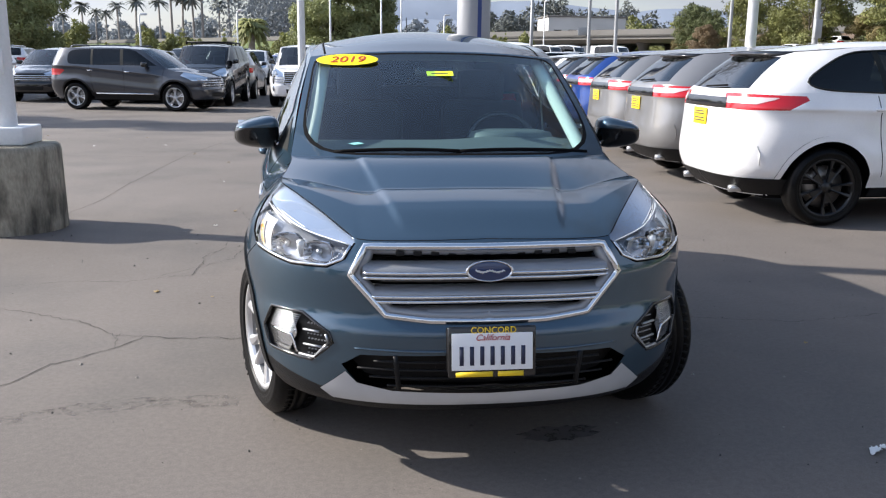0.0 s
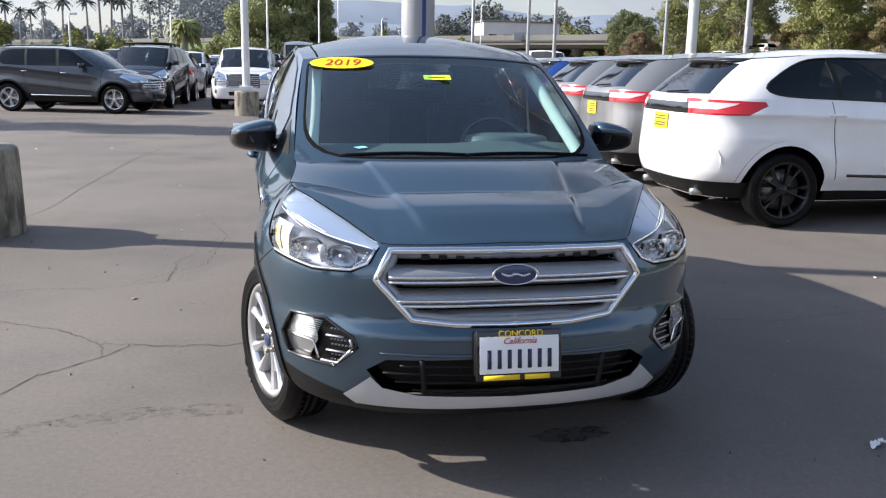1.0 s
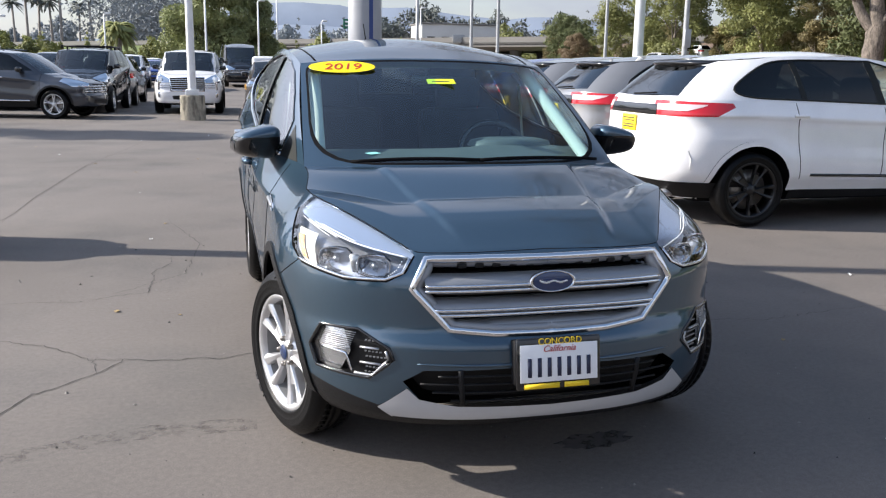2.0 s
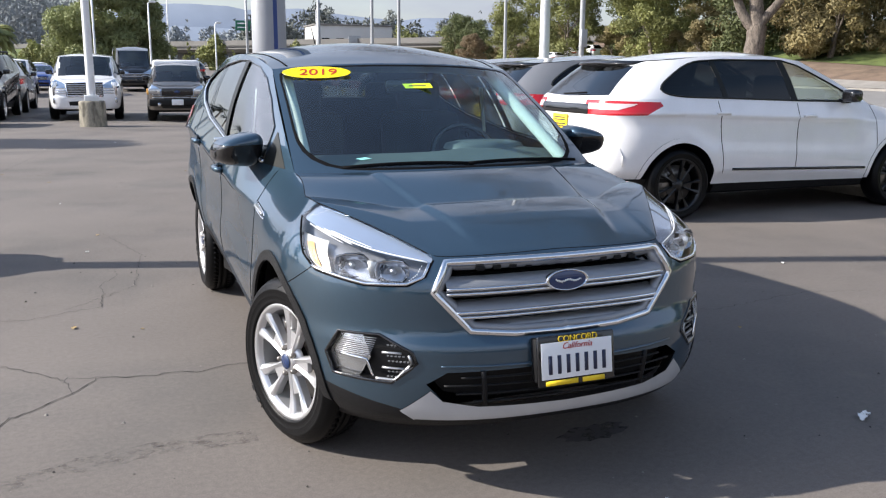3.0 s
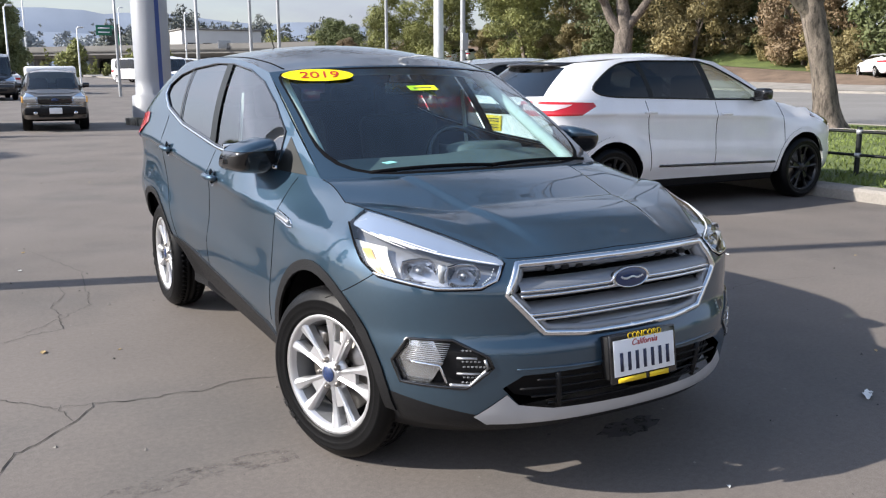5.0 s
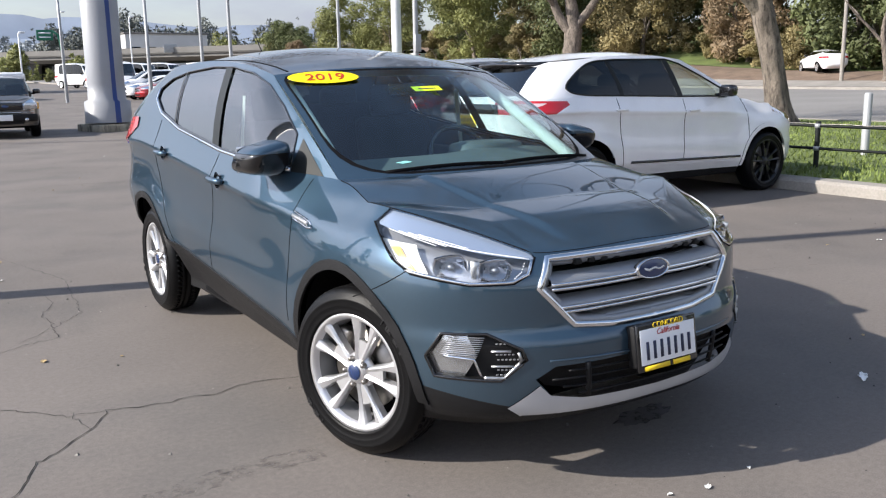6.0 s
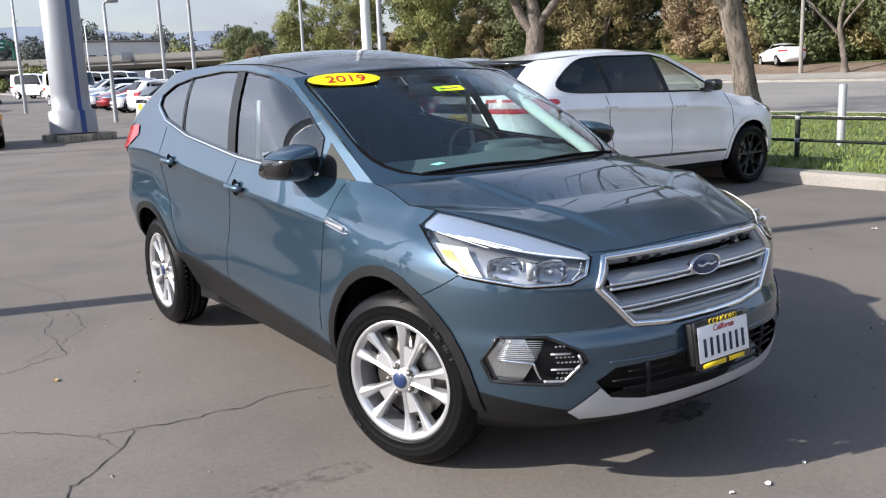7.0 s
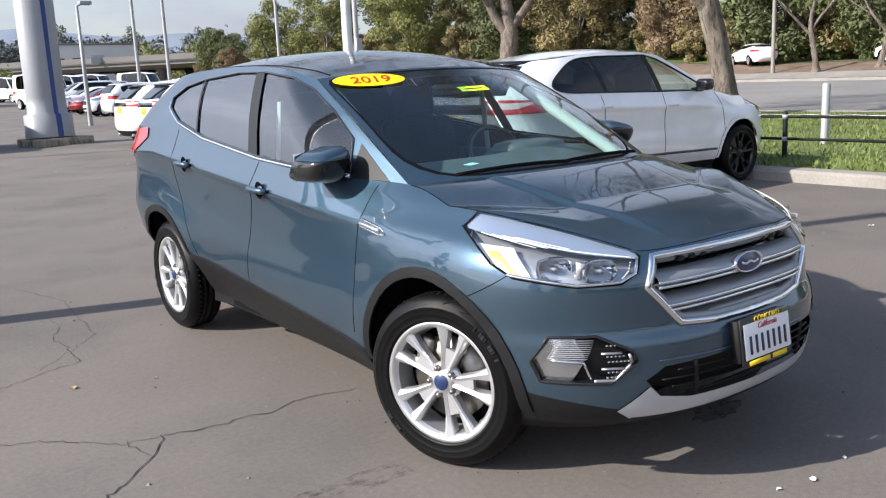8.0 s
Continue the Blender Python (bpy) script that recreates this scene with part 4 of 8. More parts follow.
def simple_car(name, label, category, paint, m, group="", glass="tinted", style="alloy", lamp=True, detail=False, cladding=True,
               fine=0.6, front_glass=None, wheels=True, **change):
    """A parked car: body halves, bonnet, roof, windows, wheels, lamps, mirrors, with the proportions given."""
    s = Shape(**change)
    p = s.p
    hz = p["H"]
    car = thing(name, label, category, m, group)
    skin = s.skin(fine)
    flares = [rings_out(skin, s, y) for y in (0, p["wb"])]
    sill_line = [(-0.9, 0.35, 0.18), (-0.9, p["wb"] - 0.35, 0.18), (-0.9, p["wb"] - 0.35, p["sill"] + (0.20 if cladding else 0.09)), (-0.9, 0.35, p["sill"] + (0.16 if cladding else 0.07))]
    sill = carve(skin, sill_line, (1, 0, 0), 0.02)
    lamps = carve(skin, [(-0.40, -0.7, 0.86 * hz), (-0.46, -0.7, 0.77 * hz), (-0.80, -0.4, 0.775 * hz), (-0.86, -0.12, 0.90 * hz), (-0.6, -0.4, 1.15 * hz)], (0.6, 0.8, 0), 0.02)
    ty, tz0, tz1 = p.get("tail", (0.30, 0.95, 1.10))
    tails = carve(skin, [(-0.45, p["wb"] + 0.85, tz1 * hz), (-0.45, p["wb"] + 0.85, (tz0 + 0.005) * hz), (-0.7, p["wb"] + 0.7, tz0 * hz), (-0.95, p["wb"] + ty + 0.16, (tz0 + 0.005) * hz), (-0.97, p["wb"] + ty + 0.01, (tz1 - 0.055) * hz), (-0.95, p["wb"] + ty + 0.03, (tz1 - 0.02) * hz)], (0.6, -0.8, 0), 0.02)
    grille = carve(skin, [(0.05, -0.7, 0.83 * hz), (-0.36, -0.7, 0.83 * hz), (-0.38, -0.7, 0.62 * hz), (0.05, -0.7, 0.60 * hz)], (0, 1, 0), 0.05)
    intake = carve(skin, [(0.05, -0.7, 0.48 * hz), (-0.45, -0.7, 0.46 * hz), (-0.42, -0.7, 0.37 * hz), (0.05, -0.7, 0.36 * hz)], (0, 1, 0), 0.05)
    front, side = s.house(fine)
    y0, y1 = p["corner_y"], p["wb"]
    zb = lambda y: s.top_side(y) + 0.025
    ztop = s.rail((p["rail_start"] + p["rail_end"]) / 2) - 0.04
    wy = [y0 + 0.17, p["wb"] * 0.50, p["wb"] * 0.80, p["wb"] + 0.12]
    zr = s.top_side(wy[3])
    tip, lean_top = p.get("window_rear", (0.12, -0.02))
    dlo = [(-0.8, wy[0], zb(wy[0])), (-0.8, wy[1], zb(wy[1])), (-0.8, wy[2], zb(wy[2])), (-0.8, wy[3], zb(wy[3])), (-0.8, wy[3] + tip, zr + 0.28 * (ztop - zr)),
           (-0.8, wy[3] + tip - lean_top, ztop - 0.02), (-0.8, min(wy[2], wy[3] + tip - lean_top - 0.1), ztop), (-0.8, p["rail_start"] + 0.30, ztop), (-0.8, p["rail_start"] + 0.08, ztop - 0.05)]
    dlo = soften(dlo, (3, 4, 5))
    panes = carve(side, dlo, (1, 0, 0), 0.05)
    posts = [carve(panes, [(-0.8, y - g, 0.9), (-0.8, y + g, 0.9), (-0.8, y + 0.30 + g, 2.6), (-0.8, y + 0.30 - g, 2.6)], (1, 0, 0), 0.0) for y, g in ((wy[1], 0.045), (wy[2], 0.030))]
    panes = [panes]
    for b in posts:
        for h in both(offset(b, 0.002)):
            part("window_post", h, "postblack", car)
        b.free()
    zlo = p["top_rear"] * hz + 0.035
    zhi = s.rail(p["rail_end"] + p["roof_rear"]) - 0.02
    back = carve(side, [(0.05, 9, zlo), (-0.64, 9, zlo + 0.02), (-0.53, 9, zhi), (0.05, 9, zhi + p["crown"])], (0, -1, 0), 0.02)
    screen = take(front, [f for f in front.faces if abs(f.calc_center_median().x) < 0.93 * (abs(s.cowl_at(1).x) + (abs(s.roof_front(1).x) - abs(s.cowl_at(1).x)) * (f.calc_center_median().z - p["cowl"][1]) / (p["ws_top"][1] - p["cowl"][1]))])
    for bm, nm, mat in ((skin, "body_side", paint), (side, "pillar_panel", paint), (front, "windscreen_pillar", paint), (sill, "sill", "clad")):
        for h in both(bm):
            part(nm, h, mat, car)
        bm.free()
    for f in flares:
        f2 = offset(f, 0.006)
        for h in both(f2):
            part("arch_flare", h, "clad" if cladding else paint, car)
        f2.free()
        f.free()
    fore = take(panes[0], [f for f in panes[0].faces if f.calc_center_median().y < wy[1] + 0.30 * (f.calc_center_median().z - 0.9) / 1.7])
    for bm, mat in ((fore, front_glass or glass), (panes[0], glass)):
        for h in both(bm):
            part("side_window", h, mat, car)
        bm.free()
    if front_glass:
        stree = BVHTree.FromBMesh(s.house(fine)[1])
        ring = drape(stree, dense(dlo + dlo[:1], 0.04), (1, 0, 0), 0.003)
        for h in both(tube(ring + ring[:1], 0.014, 6, False, 0.6)):
            part("window_trim", h, "postblack", car)
        tri = [(-0.8, wy[0] - 0.14, zb(wy[0]) - 0.01), (-0.8, wy[0] + 0.06, zb(wy[0]) - 0.005), (-0.8, wy[0] + 0.10, zb(wy[0]) + 0.09)]
        flat = drape(stree, tri, (1, 0, 0), 0.006)
        if len(flat) == 3:
            for sd in (1, -1):
                part("mirror_triangle", prism([Vector((q.x * sd, q.y, q.z)) for q in flat], (sd, 0, 0), 0.012), "gloss_black", car, smooth=False)
    for bm, nm, mat in ((back, "rear_window", "darkglass" if front_glass else glass), (screen, "windscreen", "glass" if glass == "glass" or front_glass else "frontglass")):
        for h in both(bm):
            part(nm, h, mat, car)
        bm.free()
    for bm, nm, mat in ((lamps, "headlight", "chrome"), (tails, "tail_light", "redlens"), (intake, "intake", "clad")):
        for h in both(bm):
            part(nm, h, mat, car)
        bm.free()
    part("grille", join(*both(offset(grille, -0.03))), "gloss_black", car)
    grille.free()
    bars = (0.66, 0.72, 0.78) if lamp else ()
    for z in bars:
        pts = [s.at(("f", a / 10 * 0.66), z * hz) + Vector((0, -0.004, 0)) for a in range(11)]
        pts = [Vector((-q.x, q.y, q.z)) for q in reversed(pts[1:])] + pts
        part("grille_bar", tube(pts, 0.014 * hz, 6, True, 1.0), "chrome", car)
    part("bonnet", s.bonnet(na=24, nb=20), paint, car)
    part("roof", s.roof(20, 22), paint, car)
    floor_z = p["sill"] + 0.02
    part("underbody", box(0, p["wb"] / 2, floor_z, 1.45, p["wb"] + 1.0, 0.10, 0.02), "seam", car)
    for y in (0, p["wb"]):
        for sd in (1, -1):
            part("wheel_lining", wheel_well(s, y, sd), "seam", car)
    seats = [box(0, 0.85, 0.86 * hz, 1.3, 0.3, 0.36, 0.06), box(-0.35, 1.35, 0.95 * hz, 0.48, 0.16, 0.85, 0.06), box(0.35, 1.35, 0.95 * hz, 0.48, 0.16, 0.85, 0.06), box(0, 2.2, 0.9 * hz, 1.2, 0.2, 0.7, 0.06)]
    if front_glass:
        for nm, b in zip(("dashboard", "seat", "seat", "rear_seat"), seats):
            part(nm, b, "fabric", car)
    else:
        part("cabin", join(*seats), "fabric", car)
    for sd in (1, -1):
        my = p["corner_y"] + 0.50
        mx, mz = s.half(my, s.top_side(my) - 0.02), s.top_side(my)
        mir = join(box(-sd * (mx + 0.10), my, mz + 0.085, 0.19, 0.15, 0.135, 0.045, None, 3), box(-sd * (mx + 0.0), my, mz + 0.03, 0.14, 0.08, 0.05, 0.015))
        part("door_mirror", mir, "gloss_black", car)
        for y in (wy[1] - 0.12, wy[2] + 0.12):
            x = s.half(y, s.top_side(y) - 0.13)
            part("door_handle", box(-sd * (x + 0.012), y, s.top_side(y) - 0.13, 0.025, 0.17, 0.03, 0.01), paint if style != "five" else "chrome", car)
    trees = BVHTree.FromBMesh(s.skin(0.5))
    for y, lean2 in ((0.36, 0.0), (wy[1], 0.02), (wy[2] + 0.06, 0.1)):
        b = seam(trees, [(-1, y, p["sill"] + 0.2), (-1, y + lean2, s.top_side(y) - 0.005)], (1, 0, 0), 0.004)
        for h in both(b):
            part("door_gap", h, "seam", car)
        b.free()
    if wheels:
        four_wheels(car, s, style, 0, detail)
    return car, s

# ---- the teal compact SUV ----
def hero():
    s = Shape(tuck=0.042)
    p = s.p
    car = thing("compact_suv", "dark teal compact SUV with silver alloy wheels and yellow window sticker", "car", pose(0, 0, 0))
    full = s.skin(1.0)
    tree = BVHTree.FromBMesh(full)
    skin = full
    flares = [rings_out(skin, s, y, width=0.040) for y in (0, p["wb"])]

    # openings of the nose
    FOG = [(-0.787, -0.475, 0.512), (-0.752, -0.52, 0.597), (-0.640, -0.635, 0.601), (-0.548, -0.71, 0.550), (-0.534, -0.72, 0.512), (-0.608, -0.67, 0.440), (-0.766, -0.497, 0.442)]
    grille = carve(skin, [(0.05, -0.7, 0.850), (-0.420, -0.7, 0.850), (-0.478, -0.7, 0.750), (-0.355, -0.7, 0.607), (-0.20, -0.7, 0.594), (0.05, -0.7, 0.590)], (0, 1, 0))
    lamp = carve(skin, [(-0.455, -0.66, 0.850), (-0.475, -0.66, 0.800), (-0.545, -0.66, 0.770), (-0.66, -0.56, 0.766), (-0.795, -0.400, 0.793), (-0.832, -0.330, 0.836), (-0.80, -0.15, 0.940), (-0.6, -0.4, 1.2)], (0.6, 0.8, 0), 0.02)
    fog = carve(skin, FOG, (0.35, 0.94, 0))
    intake = carve(skin, [(0.05, -0.8, 0.492), (-0.44, -0.8, 0.482), (-0.505, -0.8, 0.440), (-0.45, -0.8, 0.378), (-0.33, -0.8, 0.355), (0.05, -0.8, 0.345)], (0, 1, 0))
    lip = carve(skin, [(0.05, -0.8, 0.347), (-0.33, -0.8, 0.357), (-0.33, -0.8, 0.303), (0.05, -0.8, 0.301)], (0, 1, 0), -0.2)
    lip = join(lip, carve(skin, [(-0.33, -0.8, 0.357), (-0.452, -0.8, 0.378), (-0.53, -0.8, 0.304), (-0.33, -0.8, 0.303)], (0, 1, 0), -0.2))
    wing = carve(skin, [(-0.450, -0.8, 0.377), (-0.49, -0.8, 0.417), (-0.578, -0.72, 0.335), (-0.53, -0.8, 0.300)], (0, 1, 0), 0.0)
    lip = join(lip, wing)
    bmesh.ops.remove_doubles(lip, verts=lip.verts, dist=1e-4)
    low = carve(skin, [(0.05, -0.8, 0.303), (-0.53, -0.8, 0.306), (-0.53, -0.8, 0.15), (0.05, -0.8, 0.15)], (0.25, 0.97, 0), -0.3)
    low = join(low, carve(skin, [(-0.53, -0.8, 0.306), (-0.575, -0.72, 0.338), (-0.95, -0.45, 0.430), (-0.95, -0.3, 0.15), (-0.53, -0.8, 0.15)], (0.25, 0.97, 0), -0.3))
    bmesh.ops.remove_doubles(low, verts=low.verts, dist=1e-4)
    sill = carve(skin, [(-0.9, 0.30, 0.15), (-0.9, 2.35, 0.15), (-0.9, 2.35, 0.545), (-0.9, 2.1, 0.522), (-0.9, 0.30, 0.437)], (1, 0, 0), 0.0)
    tail = carve(skin, [(-0.75, 3.3, 1.215), (-0.75, 3.3, 1.03), (-0.88, 3.06, 1.08), (-0.88, 2.86, 1.18), (-0.88, 2.9, 1.24)], (0.8, -0.6, 0), 0.02)
    bumper_r = carve(skin, [(-0.9, 2.98, 0.15), (-0.9, 3.8, 0.15), (-0.9, 3.8, 0.56), (-0.9, 3.10, 0.56)], (1, -0.3, 0), 0.0)
    # doors
    door_f = carve(skin, [(-0.9, 0.515, 0.42), (-0.9, 1.558, 0.47), (-0.9, 1.325, 1.20), (-0.9, 0.43, 1.20)], (1, 0, 0))
    door_r = carve(skin, [(-0.9, 1.562, 0.47), (-0.9, 2.17, 0.50), (-0.9, 2.42, 0.98), (-0.9, 2.36, 1.35), (-0.9, 1.280, 1.35)], (1, 0, 0))
    bumper = carve(skin, [(0.05, -0.9, 0.15), (-0.97, -0.9, 0.15), (-0.97, -0.30, 0.665), (-0.83, -0.42, 0.805), (-0.47, -0.66, 0.87), (0.05, -0.7, 0.88)], (0.45, 0.9, 0), -0.05, reach=1.2)

    for bm, nm, mat in ((skin, "fender_and_quarter", "teal"), (bumper, "front_bumper", "teal"), (offset(lip, 0.004), "bumper_lip", "lipsilver"), (low, "lower_bumper", "clad"), (bumper_r, "rear_bumper", "clad")):
        for h in both(bm):
            part(nm, h, mat, car)
    for bm, mat in ((door_f, "teal"), (door_r, "teal")):
        b = thicken(bm.copy(), 0.012)
        for h in both(b):
            part("door", h, mat, car)
    for h in both(thicken(offset(sill, 0.008), 0.010)):
        part("sill_cladding", h, "clad", car)
    for f in flares:
        for h in both(thicken(offset(f, 0.007), 0.012)):
            part("arch_flare", h, "clad", car, "black plastic wheel arch flare")
    # shut lines
    for pts, d in (([(-1, 0.515, 0.43), (-1, 0.448, 1.045)], (1, 0, 0)), ([(-1, 1.560, 0.47), (-1, 1.354, 1.10)], (1, 0, 0)),
                   ([(-1, 2.17, 0.50), (-1, 2.42, 0.98), (-1, 2.39, 1.235)], (1, 0, 0)), ([(-0.97, -0.30, 0.665), (-0.83, -0.43, 0.800)], (0.45, 0.9, 0))):
        b = seam(tree, pts, d, 0.0019)
        for h in both(b):
            part("panel_gap", h, "seam", car)
        b.free()

    bonnet = s.bonnet(na=150, nb=90)
    top_edge = [s.edge(st) for st in s.stations(1.0) if st[0] == "f" or (st[0] == "s" and st[1] <= p["corner_y"] + 0.01)]
    part("bonnet", thicken(bonnet, 0.015), "teal", car)
    for h in both(tube([q + Vector((0, 0, -0.002)) for q in top_edge], 0.0026, 5)):
        part("panel_gap", h, "seam", car)
    roof_bm = s.roof(48, 48)
    part("roof", roof_bm, "teal", car)
    rail_pts = [s.rail_at(("s", p["corner_y"] + (p["wb"] - p["corner_y"]) * i / 30)) + Vector((0.075, 0, 0.026)) for i in range(31)]
    roof_tree = BVHTree.FromBMesh(s.roof(48, 48))
    q = drape(roof_tree, rail_pts, (0, 0, -1), 0.001)
    for h in both(tube(q, 0.006, 6, True, 0.5)):
        part("roof_groove", h, "seam", car)

    # glass house
    front, side = s.house(1.0)
    ftree, stree = BVHTree.FromBMesh(front), BVHTree.FromBMesh(side)
    front.normal_update()
    front.faces.ensure_lookup_table()
    if front.faces[0].normal.y > 0:
        bmesh.ops.reverse_faces(front, faces=front.faces)
    border = take(front, [f for i, f in enumerate(front.faces) if i // 24 < 29])

    def on_sheet(u, v, x=None):
        q = s.cowl_at(u).lerp(s.roof_front(u), v)
        return q if x is None else Vector((x, q.y, q.z))

    def outline(low, high, pairs):
        return [on_sheet(0, low, 0.05)] + [on_sheet(u, v) for u, v in pairs] + [on_sheet(0, high, 0.05)]
    inner_rim = outline(0.030, 0.966, ((0.3, 0.030), (0.6, 0.032), (0.72, 0.044), (0.80, 0.072), (0.865, 0.122), (0.910, 0.190), (0.936, 0.270), (0.950, 0.380), (0.953, 0.860), (0.945, 0.915), (0.915, 0.950), (0.87, 0.964), (0.6, 0.966), (0.3, 0.966)))
    outer_rim = outline(0.012, 0.985, ((0.3, 0.012), (0.6, 0.014), (0.735, 0.026), (0.825, 0.056), (0.893, 0.108), (0.936, 0.178), (0.958, 0.262), (0.966, 0.380), (0.968, 0.870), (0.962, 0.930), (0.935, 0.970), (0.88, 0.983), (0.6, 0.985), (0.3, 0.985)))
    pillar_foot = border
    whole = carve(pillar_foot, inner_rim, (0, 1, -0.12), 0.0)
    border = carve(pillar_foot, outer_rim, (0, 1, -0.12), 0.0)
    for h in both(pillar_foot):
        part("windscreen_pillar", h, "teal", car)
    for bm, nm, mat in ((whole, "windscreen", "screenglass"), (border, "windscreen_border", "seam")):
        part(nm, join(*both(bm)), mat, car)
    dlo = [(-0.8, 0.625, 1.086), (-0.8, 0.85, 1.096), (-0.8, 1.36, 1.127), (-0.8, 2.05, 1.206), (-0.8, 2.42, 1.283), (-0.8, 2.60, 1.360), (-0.8, 2.625, 1.415), (-0.8, 2.50, 1.475), (-0.8, 2.25, 1.511),
           (-0.8, 1.85, 1.534), (-0.8, 1.55, 1.527), (-0.8, 1.28, 1.494), (-0.8, 1.08, 1.436), (-0.8, 0.87, 1.338), (-0.8, 0.68, 1.222)]
    win = carve(side, dlo, (1, 0, 0), 0.05)
    tri = carve(side, [(-0.8, 0.355, 1.03), (-0.8, 0.615, 1.04), (-0.8, 0.618, 1.09), (-0.8, 0.668, 1.232)], (1, 0, 0), 0.05)
    pillars = [carve(win, [(-0.8, 1.325, 1.0), (-0.8, 1.415, 1.0), (-0.8, 1.69, 1.6), (-0.8, 1.60, 1.6)], (1, 0, 0)),
               carve(win, [(-0.8, 2.030, 1.0), (-0.8, 2.050, 1.0), (-0.8, 2.315, 1.6), (-0.8, 2.300, 1.6)], (1, 0, 0))]
    for bm, mat in ((pillars[0], "postblack"), (pillars[1], "postblack"), (tri, "postblack")):
        b = offset(bm, 0.002)
        for h in both(b):
            part("window_pillar", h, mat, car)
    # split the glass by its pillars
    def glass_of(test):
        return take(win, [f for f in win.faces if test(f.calc_center_median())])
    pane_f = glass_of(lambda c: c.y < 1.37 + (c.z - 1.0) * 0.45)
    pane_m = glass_of(lambda c: c.y < 2.040 + (c.z - 1.0) * 0.445)
    for bm, mat in ((pane_f, "frontglass"), (pane_m, "darkglass"), (win, "darkglass")):
        for h in both(offset(bm, -0.006)):
            part("side_window", h, mat, car)
    ring = drape(stree, dense(dlo + dlo[:1], 0.03), (1, 0, 0), 0.003)
    for h in both(tube(ring + ring[:1], 0.0055, 6, False, 1.0)):
        part("window_seal", h, "gloss_black", car)
    low_line = drape(stree, dense([(-0.8, 0.62, 1.074), (-0.8, 0.85, 1.084), (-0.8, 1.36, 1.115), (-0.8, 2.05, 1.194), (-0.8, 2.42, 1.270), (-0.8, 2.61, 1.352), (-0.8, 2.640, 1.415)], 0.03), (1, 0, 0), 0.006)
    for h in both(tube(low_line, 0.0085, 8, True, 1.0)):
        part("chrome_strip", h, "chrome", car)
    back_faces = [f for f in side.faces if f.calc_center_median().y > 2.98 and abs(f.calc_center_median().x) < 0.54 and f.calc_center_median().z > 1.27]
    back = take(side, back_faces)
    part("rear_window", join(*both(back)), "tinted", car)
    for bm, nm in ((front, "windscreen_pillar"), (side, "upper_body_side")):
        for h in both(bm):
            part(nm, h, "teal", car)
    for h in both(offset(tail, 0.006)):
        part("tail_light", h, "redlens", car)

    # headlights: lens over a bright bowl housing
    lamp.normal_update()
    for sd in (1, -1):
        lens = lamp.copy() if sd == 1 else mirrored(lamp)
        body = part("headlight", offset(lens, -0.046), "lampdark", car, "clear headlight with bright reflectors")
        brow = lens.copy()
        upper = carve(brow, [(-sd * 0.40, -0.66, 0.868), (-sd * 0.47, -0.66, 0.846), (-sd * 0.66, -0.56, 0.876), (-sd * 0.82, -0.2, 0.94), (-sd * 0.82, -0.1, 1.2), (-sd * 0.4, -0.6, 1.2)], (sd * 0.6, 0.8, 0), 0.0)
        brow.free()
        part("reflector_brow", offset(upper, -0.012), "browsilver", body)
        upper.free()
        for i, (x, y, z, r) in enumerate(((-0.575, -0.600, 0.808, 0.053), (-0.690, -0.500, 0.818, 0.056))):
            bowl = lathe([(0.004, 0.040), (0.3 * r, 0.034), (0.6 * r, 0.022), (0.85 * r, 0.006), (r, -0.012), (r * 1.05, -0.012), (r * 1.06, 0.006)], 13, "y")
            for v in bowl.verts:
                q = math.hypot(v.co.x, v.co.z)
                k = max(abs(v.co.x), abs(v.co.z)) / q if q > 1e-6 else 1
                v.co.x, v.co.z = v.co.x * (0.45 + 0.55 / k), v.co.z * (0.45 + 0.55 / k)
            bmesh.ops.transform(bowl, matrix=pose(x * sd, y + 0.01, z, 0, 0, -24 * sd) @ Matrix.Diagonal((1.04, 1.0, 0.70, 1)), verts=bowl.verts)
            part("lamp_bowl", bowl, "chrome", body, smooth=False)
            bulb = lathe([(0.0, -0.012), (0.010, -0.008), (0.012, 0.02)], 16, "y")
            bmesh.ops.translate(bulb, vec=(x * sd, y + 0.006, z), verts=bulb.verts)
            part("lamp_bulb", bulb, "satin", body)
        edge_bm = lens.copy()
        amb = carve(edge_bm, [(-sd * 0.778, -0.405, 0.805), (-sd * 0.800, -0.375, 0.815), (-sd * 0.822, -0.285, 0.880), (-sd * 0.797, -0.315, 0.885)], (sd * 0.75, 0.66, 0), 0.0)
        outer = carve(edge_bm, [(-sd * 0.745, -0.45, 0.78), (-sd * 0.83, -0.30, 0.78), (-sd * 0.84, -0.15, 0.910), (-sd * 0.755, -0.36, 0.897)], (sd * 0.75, 0.66, 0), 0.0)
        edge_bm.free()
        part("side_reflector", offset(outer, -0.022), "lampyellow", body)
        part("lamp_divider", tube([Vector((-sd * 0.640, -0.565, 0.842)), Vector((-sd * 0.642, -0.560, 0.812)), Vector((-sd * 0.636, -0.555, 0.785))], [0.016, 0.011, 0.009], 10), "lampwhite", body)
        outer.free()
        for i in range(4):
            ribp = drape(tree, dense([(-0.79 + 0.02 * i, -0.24 - 0.035 * i, 0.925 - 0.004 * i), (-0.70 + 0.02 * i, -0.42 - 0.035 * i, 0.884 - 0.002 * i)], 0.012), (0.6, 0.8, 0), -0.009)
            if len(ribp) > 1:
                part("brow_rib", tube([Vector((v.x * sd, v.y, v.z)) for v in ribp], 0.0014, 5), "plate", body)
        part("turn_reflector", offset(amb, -0.016), "amber", body, "amber turn reflector")
        amb.free()
